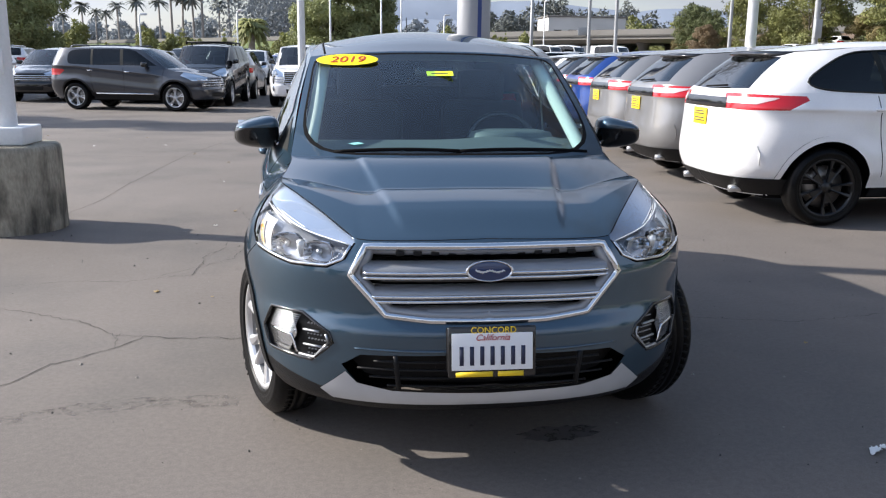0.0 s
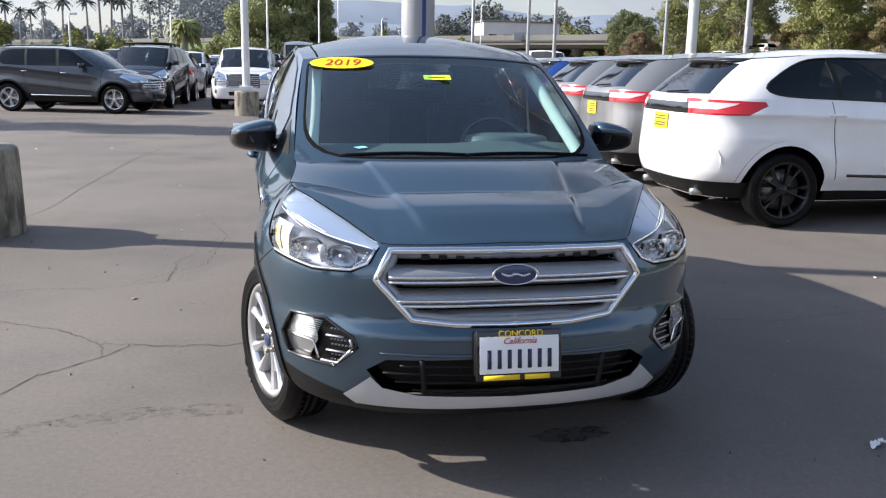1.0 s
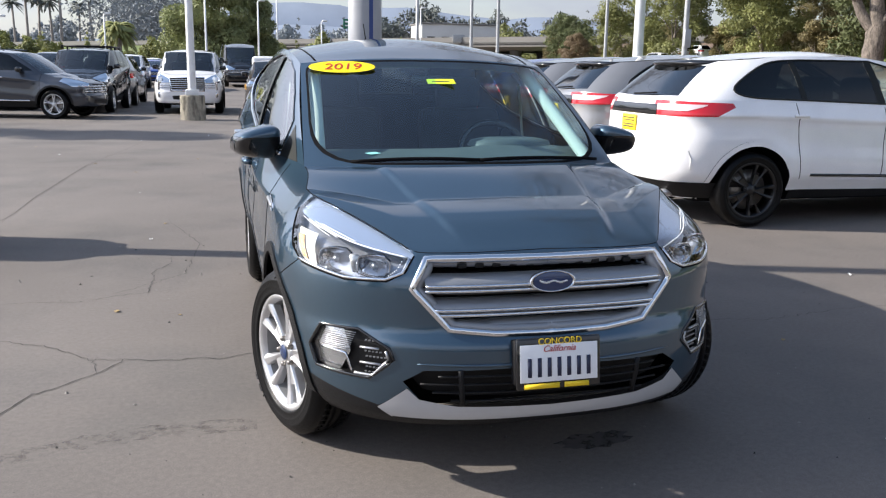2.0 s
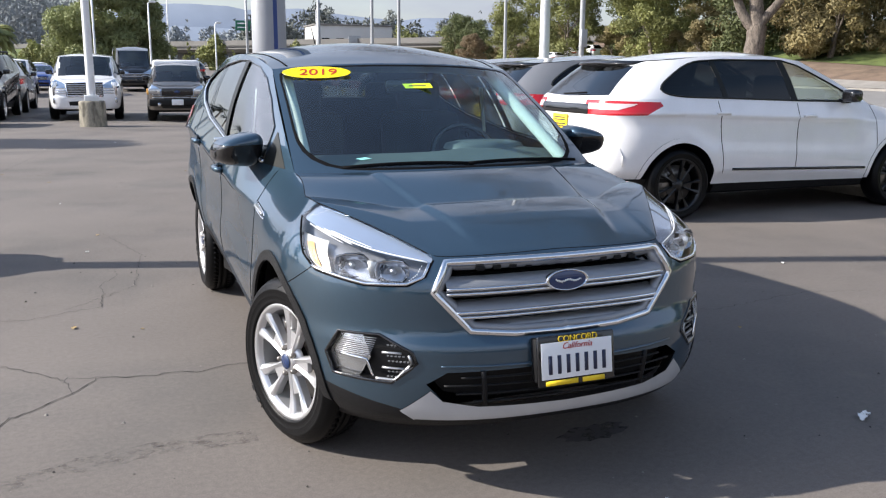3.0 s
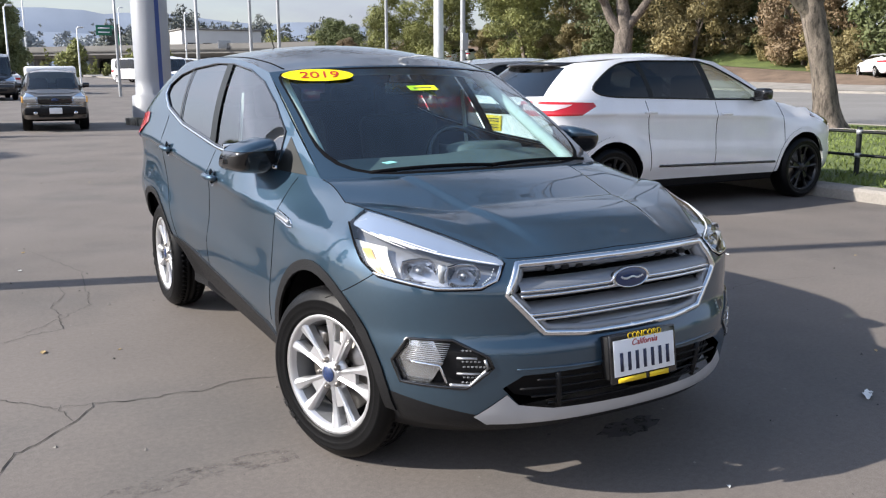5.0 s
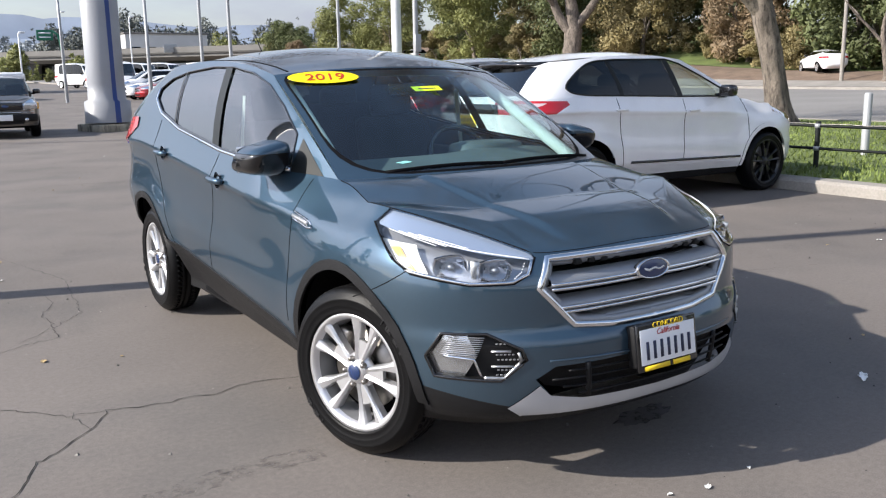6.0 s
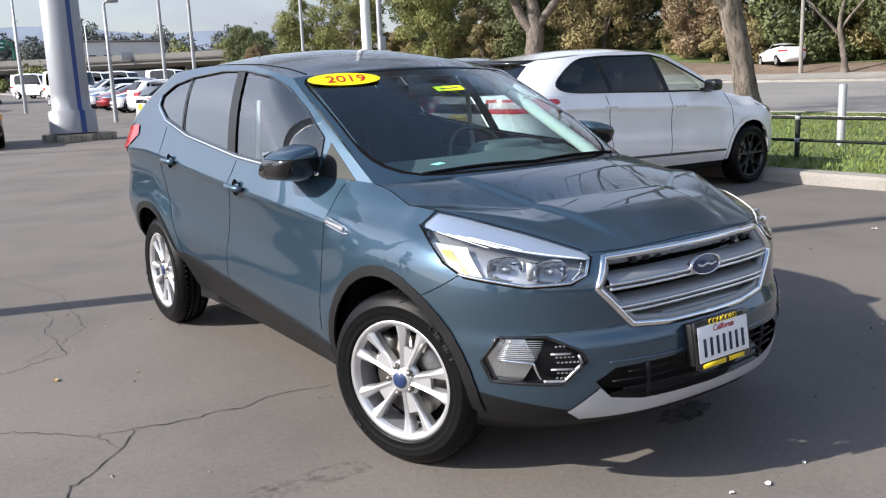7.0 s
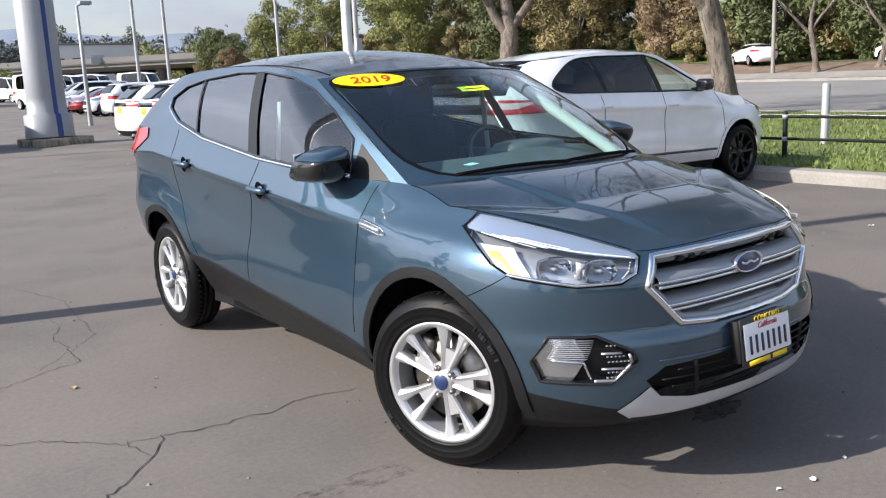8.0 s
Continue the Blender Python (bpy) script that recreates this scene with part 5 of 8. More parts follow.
        strip = drape(tree, dense([(-sd * 0.468, -0.66, 0.842), (-sd * 0.485, -0.66, 0.798), (-sd * 0.55, -0.66, 0.776), (-sd * 0.66, -0.56, 0.772), (-sd * 0.79, -0.36, 0.803)], 0.02), (sd * 0.6, 0.8, 0), -0.012) if sd == 1 else None
        if strip is None:
            strip = [Vector((-v.x, v.y, v.z)) for v in first_strip]
        first_strip = strip
        part("lamp_edge", tube(strip, 0.006, 8), "chrome", body)
        rim_line = drape(tree, dense([(-0.455, -0.66, 0.850), (-0.475, -0.66, 0.800), (-0.545, -0.66, 0.770), (-0.66, -0.56, 0.766), (-0.795, -0.400, 0.793), (-0.832, -0.330, 0.836), (-0.80, -0.15, 0.940)], 0.02), (0.6, 0.8, 0), 0.0)
        part("lamp_seal", tube([Vector((v.x * sd, v.y, v.z)) for v in rim_line], 0.0036, 6), "seam", body)
        under = drape(tree, dense([(-0.480, -0.66, 0.845), (-0.66, -0.56, 0.873), (-0.775, -0.30, 0.915)], 0.02), (0.6, 0.8, 0), -0.014)
        part("brow_edge", tube([Vector((v.x * sd, v.y, v.z)) for v in under], 0.0024, 6), "plate", body)
        beads = drape(tree, dense([(-0.500, -0.66, 0.832), (-0.512, -0.66, 0.806), (-0.540, -0.66, 0.788)], 0.008), (0.6, 0.8, 0), -0.02)
        for v in beads:
            part("lamp_bead", lathe([(0.0, -0.003), (0.0028, 0.0), (0.0, 0.003)], 6, m=Matrix.Translation((v.x * sd, v.y, v.z))), "plate", body)
        part("lens", lens, "clearlens", body)
    # fog lights
    for sd in (1, -1):
        f = fog.copy() if sd == 1 else mirrored(fog)
        body = part("fog_light", thicken(offset(f, -0.035), -0.04), "clad", car, "fog light in a black hexagonal bezel")
        half = f.copy()
        left = carve(half, [(-sd * 0.80, -0.49, 0.61), (-sd * 0.665, -0.6, 0.61), (-sd * 0.632, -0.6, 0.580), (-sd * 0.668, -0.6, 0.518), (-sd * 0.640, -0.6, 0.445), (-sd * 0.80, -0.49, 0.43)], (sd * 0.35, 0.94, 0), 0.0)
        half.free()
        part("fog_lens", offset(left, -0.008), "clearlens", body)
        part("fog_reflector", offset(left, -0.020), "reflector", body)
        for i in range(10):
            z = 0.527 + 0.0068 * i
            ribp = drape(tree, dense([(-0.785 + max(0, z - 0.53) * 0.5, -0.6, z), (-0.662 + 0.45 * max(0, z - 0.53), -0.6, z)], 0.02), (0.35, 0.94, 0), -0.013)
            if len(ribp) > 1:
                part("lens_rib", tube([Vector((v.x * sd, v.y, v.z)) for v in ribp], 0.0016, 5), "lampdark", body)
        ledge = drape(tree, dense([(-0.776, -0.6, 0.520), (-0.674, -0.6, 0.514), (-0.650, -0.6, 0.455)], 0.015), (0.35, 0.94, 0), -0.010)
        part("fog_ledge", tube([Vector((v.x * sd, v.y, v.z)) for v in ledge], 0.005, 6), "chrome", body)
        left.free()
        outline = drape(tree, dense(FOG + FOG[:1], 0.02), (0.35, 0.94, 0), 0.002)
        outline = [Vector((v.x * sd, v.y, v.z)) for v in outline]
        part("fog_bezel", tube(outline, 0.006, 6, False), "gloss_black", body)
        for z in (0.492, 0.545):
            pts = drape(tree, dense([(-0.635, -0.65, z), (-0.560 - abs(z - 0.512) * 0.7, -0.7, z)], 0.02), (0.35, 0.94, 0), -0.014)
            pts = [Vector((v.x * sd, v.y, v.z)) for v in pts]
            if len(pts) > 1:
                part("fog_grille_bar", tube(pts, 0.006, 6, True, 0.7), "satin", body)
        for row in range(7):
            for col in range(6):
                z = 0.462 + 0.018 * row
                x = -0.632 + 0.014 * col + 0.004 * (row % 2)
                if -0.548 - abs(z - 0.512) * 0.75 < x or abs(z - 0.492) < 0.008 or abs(z - 0.545) < 0.008:
                    continue
                v = drape(tree, [(x, -0.7, z)], (0.35, 0.94, 0), -0.020)
                if v:
                    part("fog_mesh_stud", box(v[0].x * sd, v[0].y, v[0].z, 0.007, 0.006, 0.004), "grillegrey", body, smooth=False)
        edge_line = drape(tree, dense([(-0.640, -0.6, 0.450), (-0.606, -0.7, 0.450), (-0.545, -0.7, 0.512), (-0.556, -0.7, 0.540)], 0.015), (0.35, 0.94, 0), -0.006)
        part("fog_trim", tube([Vector((v.x * sd, v.y, v.z)) for v in edge_line], 0.006, 6), "satin", body)

    # grille
    g = part("grille", join(*both(offset(grille, -0.075))), "gloss_black", car, "chrome framed grille with two grey bars")
    hexa = [(0, 0.845), (-0.22, 0.846), (-0.418, 0.843), (-0.470, 0.750), (-0.352, 0.616), (-0.20, 0.601), (0, 0.598)]
    half_ring = drape(tree, dense([(x, -0.8, z) for x, z in hexa], 0.02), (0, 1, 0), 0.004)
    ring = half_ring + [Vector((-v.x, v.y, v.z)) for v in reversed(half_ring)]
    part("grille_frame", tube(ring, 0.0135, 10, False, 1.0, (0, 1, 0)), "chrome", g)
    inner = [Vector((v.x * 0.955, v.y + 0.018, 0.722 + (v.z - 0.722) * 0.90)) for v in ring]
    part("grille_inner_frame", tube(inner, 0.020, 8, False, 1.0, (0, 1, 0)), "grillegrey", g)

    def across(z0, reach, drop, lift):
        pts = drape(tree, [(-reach * i / 24, -0.8, z0 - drop * (i / 24) ** 2) for i in range(25)], (0, 1, 0), lift)
        return [Vector((-v.x, v.y, v.z)) for v in reversed(pts[1:])] + pts
    for z, reach in ((0.772, 0.428), (0.692, 0.402)):
        rows = []
        line = across(z, reach, 0.004, 0.0)
        for q in line:
            rows.append([q + Vector((0, dy, dz)) for dy, dz in ((0.060, 0.022), (0.020, 0.018), (0.000, 0.004), (-0.006, -0.010), (0.002, -0.017), (-0.002, -0.026), (0.016, -0.033), (0.06, -0.030))])
        part("grille_bar", grid(rows), "grillegrey", g)
        for dz in (-0.009, -0.026):
            part("chrome_edge", tube([q + Vector((0, -0.005, dz)) for q in line], 0.0058, 8), "chrome", g)
        for e in (0, -1):
            pass
    part("lower_grille_bar", grid([[q + Vector((0, dy, dz)) for dy, dz in ((0.05, 0.020), (0.004, 0.012), (0.004, -0.012), (0.05, -0.016))] for q in across(0.622, 0.345, 0.004, 0.0)]), "grillegrey", g)
    for i in range(11):
        part("upper_grille_slat", box(-0.30 + 0.06 * i, -0.70, 0.822, 0.03, 0.03, 0.016, 0.004), "clad", g)
    ey = drape(tree, [(0, -0.9, 0.770)], (0, 1, 0))[0].y - 0.012
    oval = lathe([(0.0, -0.004), (0.70, -0.0035), (0.86, 0.0), (0.90, -0.006), (0.97, -0.007), (1.0, 0.0), (0.98, 0.016)], 40, "y")
    bmesh.ops.transform(oval, matrix=pose(0, ey, 0.772, -6) @ Matrix.Diagonal((0.083, 1, 0.037, 1)), verts=oval.verts)
    e = part("emblem", oval, "chrome", car, "oval chrome and blue badge")
    face = lathe([(0.0, -0.006), (0.6, -0.0055), (0.86, -0.002)], 40, "y")
    bmesh.ops.transform(face, matrix=pose(0, ey - 0.002, 0.772, -6) @ Matrix.Diagonal((0.083, 1, 0.037, 1)), verts=face.verts)
    part("emblem_face", face, "badge", e)
    wave = [(-0.050 + 0.1 * i / 40, ey - 0.0088, 0.772 + 0.0042 * math.sin(i * 1.7) * (1 - 0.45 * i / 40) + 0.003 * math.cos(i * 0.31)) for i in range(41)]
    part("emblem_stroke", tube(wave, 0.0019, 6), "plate", e)

    # lower intake
    k = part("lower_intake", join(*both(offset(intake, -0.07))), "clad", car, "black slatted lower intake")
    for z in (0.375, 0.405, 0.435, 0.463):
        pts = across(z, 0.46 - 0.1 * abs(z - 0.43) / 0.05, 0.0, -0.03)
        part("intake_slat", tube(pts, 0.006, 6, True, 0.6), "clad", k)
    for x in (-0.31, 0.31):
        pts = drape(tree, dense([(-abs(x), -0.9, 0.36), (-abs(x) * 1.04, -0.9, 0.485)], 0.03), (0, 1, 0), -0.022)
        pts = [Vector((math.copysign(q.x, x), q.y, q.z)) for q in pts]
        part("intake_rib", tube(pts, 0.010, 6), "clad", k)
    part("intake_backing", box(0, -0.50, 0.41, 1.16, 0.03, 0.30, 0.01), "seam", k)
    pts = across(0.499, 0.46, -0.004, 0.001)
    part("intake_brow", tube(pts, [0.007 * math.sin(math.pi * (0.02 + 0.96 * i / (len(pts) - 1))) ** 0.4 for i in range(len(pts))], 8), "teal", k)

    dam = []
    for i in range(25):
        q = s.at(("f", 1.12 * i / 24), 0.31)
        dam.append([Vector((q.x * 0.96, q.y + 0.10, 0.315)), Vector((q.x * 0.955, q.y + 0.13, 0.26)), Vector((q.x * 0.95, q.y + 0.16, 0.215)), Vector((q.x * 0.93, q.y + 0.20, 0.22))])
    bm = grid(dam)
    for h in both(bm):
        part("air_dam", h, "clad", car, "black plastic air dam")
    bm.free()

    # number plate: writing on it is kept to bars
    pl = new("number_plate")
    pl.empty_display_size = 0.1
    pl.parent = car
    pl.matrix_basis = pose(0.0, -0.855, 0.512, 82)
    pl["label"] = "white plate in a black frame with yellow lettering"
    part("plate_frame", box(0, 0, -0.006, 0.300, 0.172, 0.016, 0.006), "gloss_black", pl)
    part("plate_bracket", box(-0.006, 0.004, -0.030, 0.29, 0.150, 0.040, 0.004), "clad", pl)
    part("plate_sheet", box(0, 0.002, 0.0025, 0.276, 0.126, 0.003, 0.001), "plate", pl)
    for i in range(7):
        part("plate_mark", box(-0.105 + i * 0.035, -0.012, 0.0052, 0.014, 0.064, 0.0012), "ink", pl)
    letters("lettering", "CONCORD", 0.030, pose(0.004, 0.0735, 0.0042), "goldtext", pl)
    letters("lettering", "California", 0.030, pose(0.0, 0.049, 0.0052), "redink", pl, 0.35)
    for i, w in enumerate((0.126, 0.088)):
        part("frame_mark", box(-0.062 + 0.124 * i, -0.0745, 0.0042, w, 0.017, 0.0012), "goldtext", pl)

    # side details
    for sd in (1, -1):
        for y, z in ((1.290, 0.975), (2.215, 1.052)):
            x = s.half(y, z)
            cup = lathe([(0.0, 0.012), (0.030, 0.009), (0.040, 0.0), (0.043, -0.002)], 20, "x")
            bmesh.ops.transform(cup, matrix=pose(-sd * (x + 0.002), y - 0.015, z, 0, 0, 0 if sd == 1 else 180), verts=cup.verts)
            part("handle_cup", cup, "gloss_black", car)
            pts = [(-sd * (x + o), y + d, z + 0.004 * (1 - (d / 0.1) ** 2)) for d, o in ((-0.095, 0.004), (-0.075, 0.022), (-0.03, 0.032), (0.03, 0.032), (0.075, 0.022), (0.095, 0.004))]
            part("door_handle", tube(pts, [0.012, 0.014, 0.014, 0.014, 0.014, 0.012], 10, True, 1.1), "teal", car)
        ventp = drape(tree, dense([(-1, 0.45, 0.915), (-1, 0.31, 0.890), (-1, 0.275, 0.868), (-1, 0.32, 0.864), (-1, 0.45, 0.886)], 0.02), (1, 0, 0), 0.002)
        ventp = [Vector((v.x * sd, v.y, v.z)) for v in ventp]
        vent = part("fender_vent", tube(ventp, 0.0050, 6), "chrome", car)
        mid = drape(tree, dense([(-1, 0.45, 0.900), (-1, 0.32, 0.880)], 0.02), (1, 0, 0), 0.002)
        part("vent_insert", tube([Vector((v.x * sd, v.y, v.z)) for v in mid], 0.009, 6), "satin", vent)
        # mirror
        mir = new("door_mirror")
        mir.empty_display_size = 0.1
        mir.parent = car
        mir.matrix_basis = pose(-sd * 0.896, 0.70, 1.120, 0, 0, 8 * sd)
        shell = bmesh.new()
        bmesh.ops.create_uvsphere(shell, u_segments=40, v_segments=24, radius=1)
        for v in shell.verts:
            c = v.co
            c.x, c.y, c.z = (math.copysign(abs(c.x) ** 0.58, c.x), math.copysign(abs(c.y) ** 0.55, c.y), math.copysign(abs(c.z) ** 0.60, c.z))
            c.y = min(c.y, 0.35)
            taper = 1.06 - 0.46 * max(0, (-sd * c.x + 1) / 2) ** 1.4
            c.x, c.y, c.z = c.x * 0.106, c.y * 0.130 - 0.028 * c.z, c.z * 0.080 * taper + 0.006 * (sd * c.x)
        # black below also covers teal face, painting in the dark ground it mirrors
        cap = carve(shell, [(-0.2, -1, 0.030), (0.2, -1, 0.034), (0.2, -1, 0.2), (-0.2, -1, 0.2)], (0, 1, 0), -0.4)
        part("mirror_base", shell, "gloss_black", mir)
        part("mirror_cap", offset(cap, 0.002), "teal", mir, "teal mirror cap")
        part("mirror_glass", box(0, 0.046, 0.0, 0.165, 0.003, 0.115, 0.001), "chrome", mir)
        part("mirror_arm", tube([(sd * 0.06, 0.0, -0.035), (sd * 0.10, 0.0, -0.045), (sd * 0.12, 0.0, -0.04)], [0.035, 0.03, 0.035], 10, True, 0.8), "gloss_black", mir)

    for y in (0, p["wb"]):
        for sd in (1, -1):
            part("wheel_lining", wheel_well(s, y, sd), "seam", car)
    part("underbody", join(box(0, 1.33, 0.27, 1.5, 1.9, 0.10, 0.03), box(0, -0.20, 0.31, 0.8, 0.6, 0.08, 0.03), box(0, 3.0, 0.32, 1.1, 0.7, 0.12, 0.03)), "seam", car)
    four_wheels(car, s, "alloy", 19.5, roll=16)

    # cabin
    rows = []
    for i in range(21):
        a = -1 + 2 * i / 20
        q = s.cowl_at(abs(a))
        x = 0.66 * a
        rows.append([(x * 0.92, q.y + 0.09 + 0.06 * abs(a), 1.030), (x, 0.46 + 0.06 * a * a, 1.060), (x, 0.64, 1.090 + 0.03 * math.exp(-((x - 0.36) / 0.2) ** 2)), (x, 0.78, 1.07), (x, 0.82, 0.98), (x, 0.76, 0.70)])
    part("dashboard", grid(rows), "dash", car, "dark plastic dashboard")
    hood_b = lathe([(0.0, 0.0), (0.12, -0.005), (0.17, -0.03), (0.18, -0.08)], 24, "z")
    bmesh.ops.transform(hood_b, matrix=pose(0.36, 0.74, 1.135) @ Matrix.Diagonal((1.2, 0.8, 0.5, 1)), verts=hood_b.verts)
    part("instrument_hood", hood_b, "dash", car)
    sw = new("steering_wheel")
    sw.empty_display_size = 0.1
    sw.parent = car
    sw.matrix_basis = pose(0.36, 0.98, 1.025, 62)
    part("wheel_ring", tube([(0.185 * math.cos(2 * math.pi * i / 40), 0.185 * math.sin(2 * math.pi * i / 40), 0) for i in range(41)], 0.016, 10, False), "gloss_black", sw)
    part("wheel_centre", lathe([(0.0, 0.035), (0.05, 0.032), (0.07, 0.01), (0.072, -0.03)], 24, "z"), "dash", sw)
    for a in (0, 180, 270):
        part("wheel_spoke", box(0.12, 0, 0, 0.13, 0.035, 0.015, 0.006, Matrix.Rotation(radians(a), 4, "Z")), "satin" if a != 270 else "dash", sw)
    for x in (-0.37, 0.37):
        seat = new("front_seat")
        seat.empty_display_size = 0.1
        seat.parent = car
        seat.matrix_basis = pose(x, 1.28, 0.55)
        part("cushion", box(0, -0.05, 0.10, 0.52, 0.52, 0.16, 0.06, None, 3), "fabric", seat)
        part("backrest", box(0, 0.28, 0.45, 0.50, 0.14, 0.62, 0.06, pose(0, 0.02, 0, -12), 3), "fabric", seat)
        part("headrest", box(0, 0.36, 0.83, 0.27, 0.10, 0.19, 0.04, pose(0, 0.0, 0, -8), 3), "fabric", seat)
    part("rear_bench", join(box(0, 2.15, 0.65, 1.25, 0.5, 0.16, 0.05), box(0, 2.45, 1.0, 1.25, 0.14, 0.6, 0.05, None, 3)), "fabric", car)
    for x in (-0.38, 0.38):
        part("rear_headrest", box(x, 2.47, 1.32, 0.26, 0.10, 0.16, 0.04, None, 3), "fabric", car)
    lin = s.roof(16, 16)
    bmesh.ops.translate(lin, vec=(0, 0.03, -0.045), verts=lin.verts)
    bmesh.ops.scale(lin, vec=(0.95, 1, 1), verts=lin.verts)
    part("headliner", lin, "liner", car)
    for sdn in (1, -1):
        a0, a1 = s.cowl_at(1.0), s.roof_front(1.0)
        pts = [a0.lerp(a1, i / 12) + Vector((0.070, 0.06, -0.02)) for i in range(13)]
        part("pillar_trim", tube([Vector((v.x * sdn, v.y, v.z)) for v in pts], 0.034, 10, True, 0.9), "liner", car)
        part("door_card", box(-sdn * 0.77, 1.45, 0.78, 0.05, 1.7, 0.50, 0.02), "dash", car)
        part("belt_strap", tube([(-sdn * 0.66, 1.46, 1.38), (-sdn * 0.70, 1.46, 1.0)], 0.022, 6, True, 0.15), "liner", car)
    part("inner_mirror", box(0, 0.92, 1.40, 0.22, 0.03, 0.065, 0.015), "gloss_black", car)
    part("cowl_panel", grid([[s.cowl_at(abs(a / 15)) * 1 + Vector(((0 if a < 0 else -2 * s.cowl_at(abs(a / 15)).x), dy, dz)) for dy, dz in ((-0.05, -0.006), (0.0, -0.004), (0.05, 0.018))] for a in range(-15, 16)]), "clad", car)
    for x0, x1 in ((0.62, 0.02), (0.02, -0.52)):
        foot = [Vector((x0 + (x1 - x0) * i / 14, 0, 0)) for i in range(15)]
        pts = []
        for i, v in enumerate(foot):
            c = s.cowl_at(min(1, abs(v.x) / 0.74))
            t = i / 14
            hit = drape(ftree, [(-abs(v.x), c.y + 0.035 + 0.05 * t * (1 - t), 2.0)], (0, 0, -1), 0.012)
            if hit:
                pts.append(Vector((v.x, hit[0].y, hit[0].z)))
        wip = part("wiper", tube(pts, 0.007, 6, True, 1.4), "seam", car)

    # stickers behind the screen
    def on_screen(x, z):
        a = s.cowl_at(min(1, abs(x) / 0.70))
        q = drape(ftree, [(-abs(x), -1, z)], (0, 1, 0), 0.004)[0]
        return Vector((x, q.y, q.z))
    c = on_screen(-0.453, 1.462)
    u = (on_screen(-0.36, 1.464) - on_screen(-0.55, 1.460)).normalized()
    v = (on_screen(-0.455, 1.472) - on_screen(-0.455, 1.432)).normalized()
    nrm = u.cross(v).normalized()
    fm = Matrix((u, v, nrm)).transposed().to_4x4()
    fm.translation = c + nrm * 0.006
    ov = lathe([(0.0, 0.0012), (0.99, 0.0012), (1.0, 0.0)], 48, "z")
    bmesh.ops.transform(ov, matrix=fm @ Matrix.Diagonal((0.168, 0.066, 1, 1)), verts=ov.verts)
    st = part("price_sticker", ov, "yellow", car, "yellow oval sticker with red 2019", smooth=False)
    letters("lettering", "2019", 0.072, fm @ pose(0, -0.004, 0.003) @ Matrix.Diagonal((1.32, 1.35, 1, 1)), "redink", st, 0.25)
    c = on_screen(-0.004, 1.402)
    fm2 = fm.copy()
    fm2.translation = c + nrm * 0.004
    tag = part("window_tag", box(0, 0, 0, 0.134, 0.050, 0.001, 0, fm2), "lime", car, "small yellow green window tag", smooth=False)
    part("tag_mark", box(0, -0.002, 0.001, 0.085, 0.010, 0.001, 0, fm2), "ink", tag, smooth=False)
    c = on_screen(-0.425, 1.105)
    fm3 = fm.copy()
    fm3.translation = c + nrm * 0.003
    part("corner_decal", prism([fm3 @ Vector(q) for q in ((-0.035, 0, 0), (-0.01, -0.012, 0), (0.035, 0, 0), (0.01, 0.012, 0))], nrm, 0.001), shader("teal decal", (0.25, 0.62, 0.60), 0.5), car, smooth=False)
    part("aerial", tube([(-0.0, 2.75, 1.57), (0.0, 2.85, 1.66), (0, 2.95, 1.77)], [0.006, 0.004, 0.003], 6), "seam", car)
    return car


hero()

# ---- ground ----
def bank(x, y):
    """The verge beyond the road climbs to a low bank."""
    fade = 1 - ease(85, 125, y)
    return fade * ((0.75 + 1.0 * ease(30, 58, y)) * ease(43.3, 51, x) + 1.5 * ease(51, 60, x) * ease(32, 55, y))


def gz(x, y):
    """Height of the land: level round the car, rising gently far off."""
    d = math.hypot(x, y - 5)
    return bank(x, y) + 0.0125 * max(0, d - 24) ** 1.0 * ease(24, 44, d) if d < 260 else 0.0125 * 236 + 0.002 * (d - 260) + bank(x, y)


def land(x, y):
    return gz(x, y) - bank(x, y)


def sheet(name, material, xs, ys, lift, label, category="ground", kind="structure"):
    rows = [[(x, y, gz(x, y) + lift) for x in xs] for y in ys]
    ob = part(name, grid(rows), material)
    return tagged(ob, label, category, kind=kind)


def ground():
    rings = [0.01, 2, 4, 7, 10, 14, 19, 25, 32, 40, 50, 65, 85, 115, 160, 220, 300, 450, 700, 1100, 1800, 3000, 4600]
    rows = []
    for r in rings:
        rows.append([(r * math.cos(2 * math.pi * i / 72), 5 + r * math.sin(2 * math.pi * i / 72), land(r * math.cos(2 * math.pi * i / 72), 5 + r * math.sin(2 * math.pi * i / 72))) for i in range(73)])
    bm = grid(rows)
    bmesh.ops.remove_doubles(bm, verts=bm.verts, dist=1e-4)
    bmesh.ops.recalc_face_normals(bm, faces=bm.faces)
    tagged(part("ground", bm, "asphalt"), "grey worn asphalt of a car lot with stains and cracks", "ground", kind="structure")


ground()


def spread(a, b, n):
    return [a + (b - a) * i / n for i in range(n + 1)]


sheet("lawn", "grass", spread(7.45, 19.0, 12), spread(-20, 20.5, 20), 0.14, "green lawn strip beside the lot", "lawn")
sheet("road", "road", spread(19.0, 43.0, 12), spread(-60, 200, 60), 0.03, "pale grey road beyond the lawn", "road")
sheet("verge", "litter", spread(43.0, 52.0, 18), spread(-60, 200, 60), 0.10, "brown leaf litter verge beyond the road", "verge")
sheet("far_lawn", "grass", [52, 53, 54, 55, 56, 57, 58, 59, 60, 62, 66, 80, 100, 130, 160], spread(-60, 200, 60), 0.12, "green lawn under the far trees", "lawn")
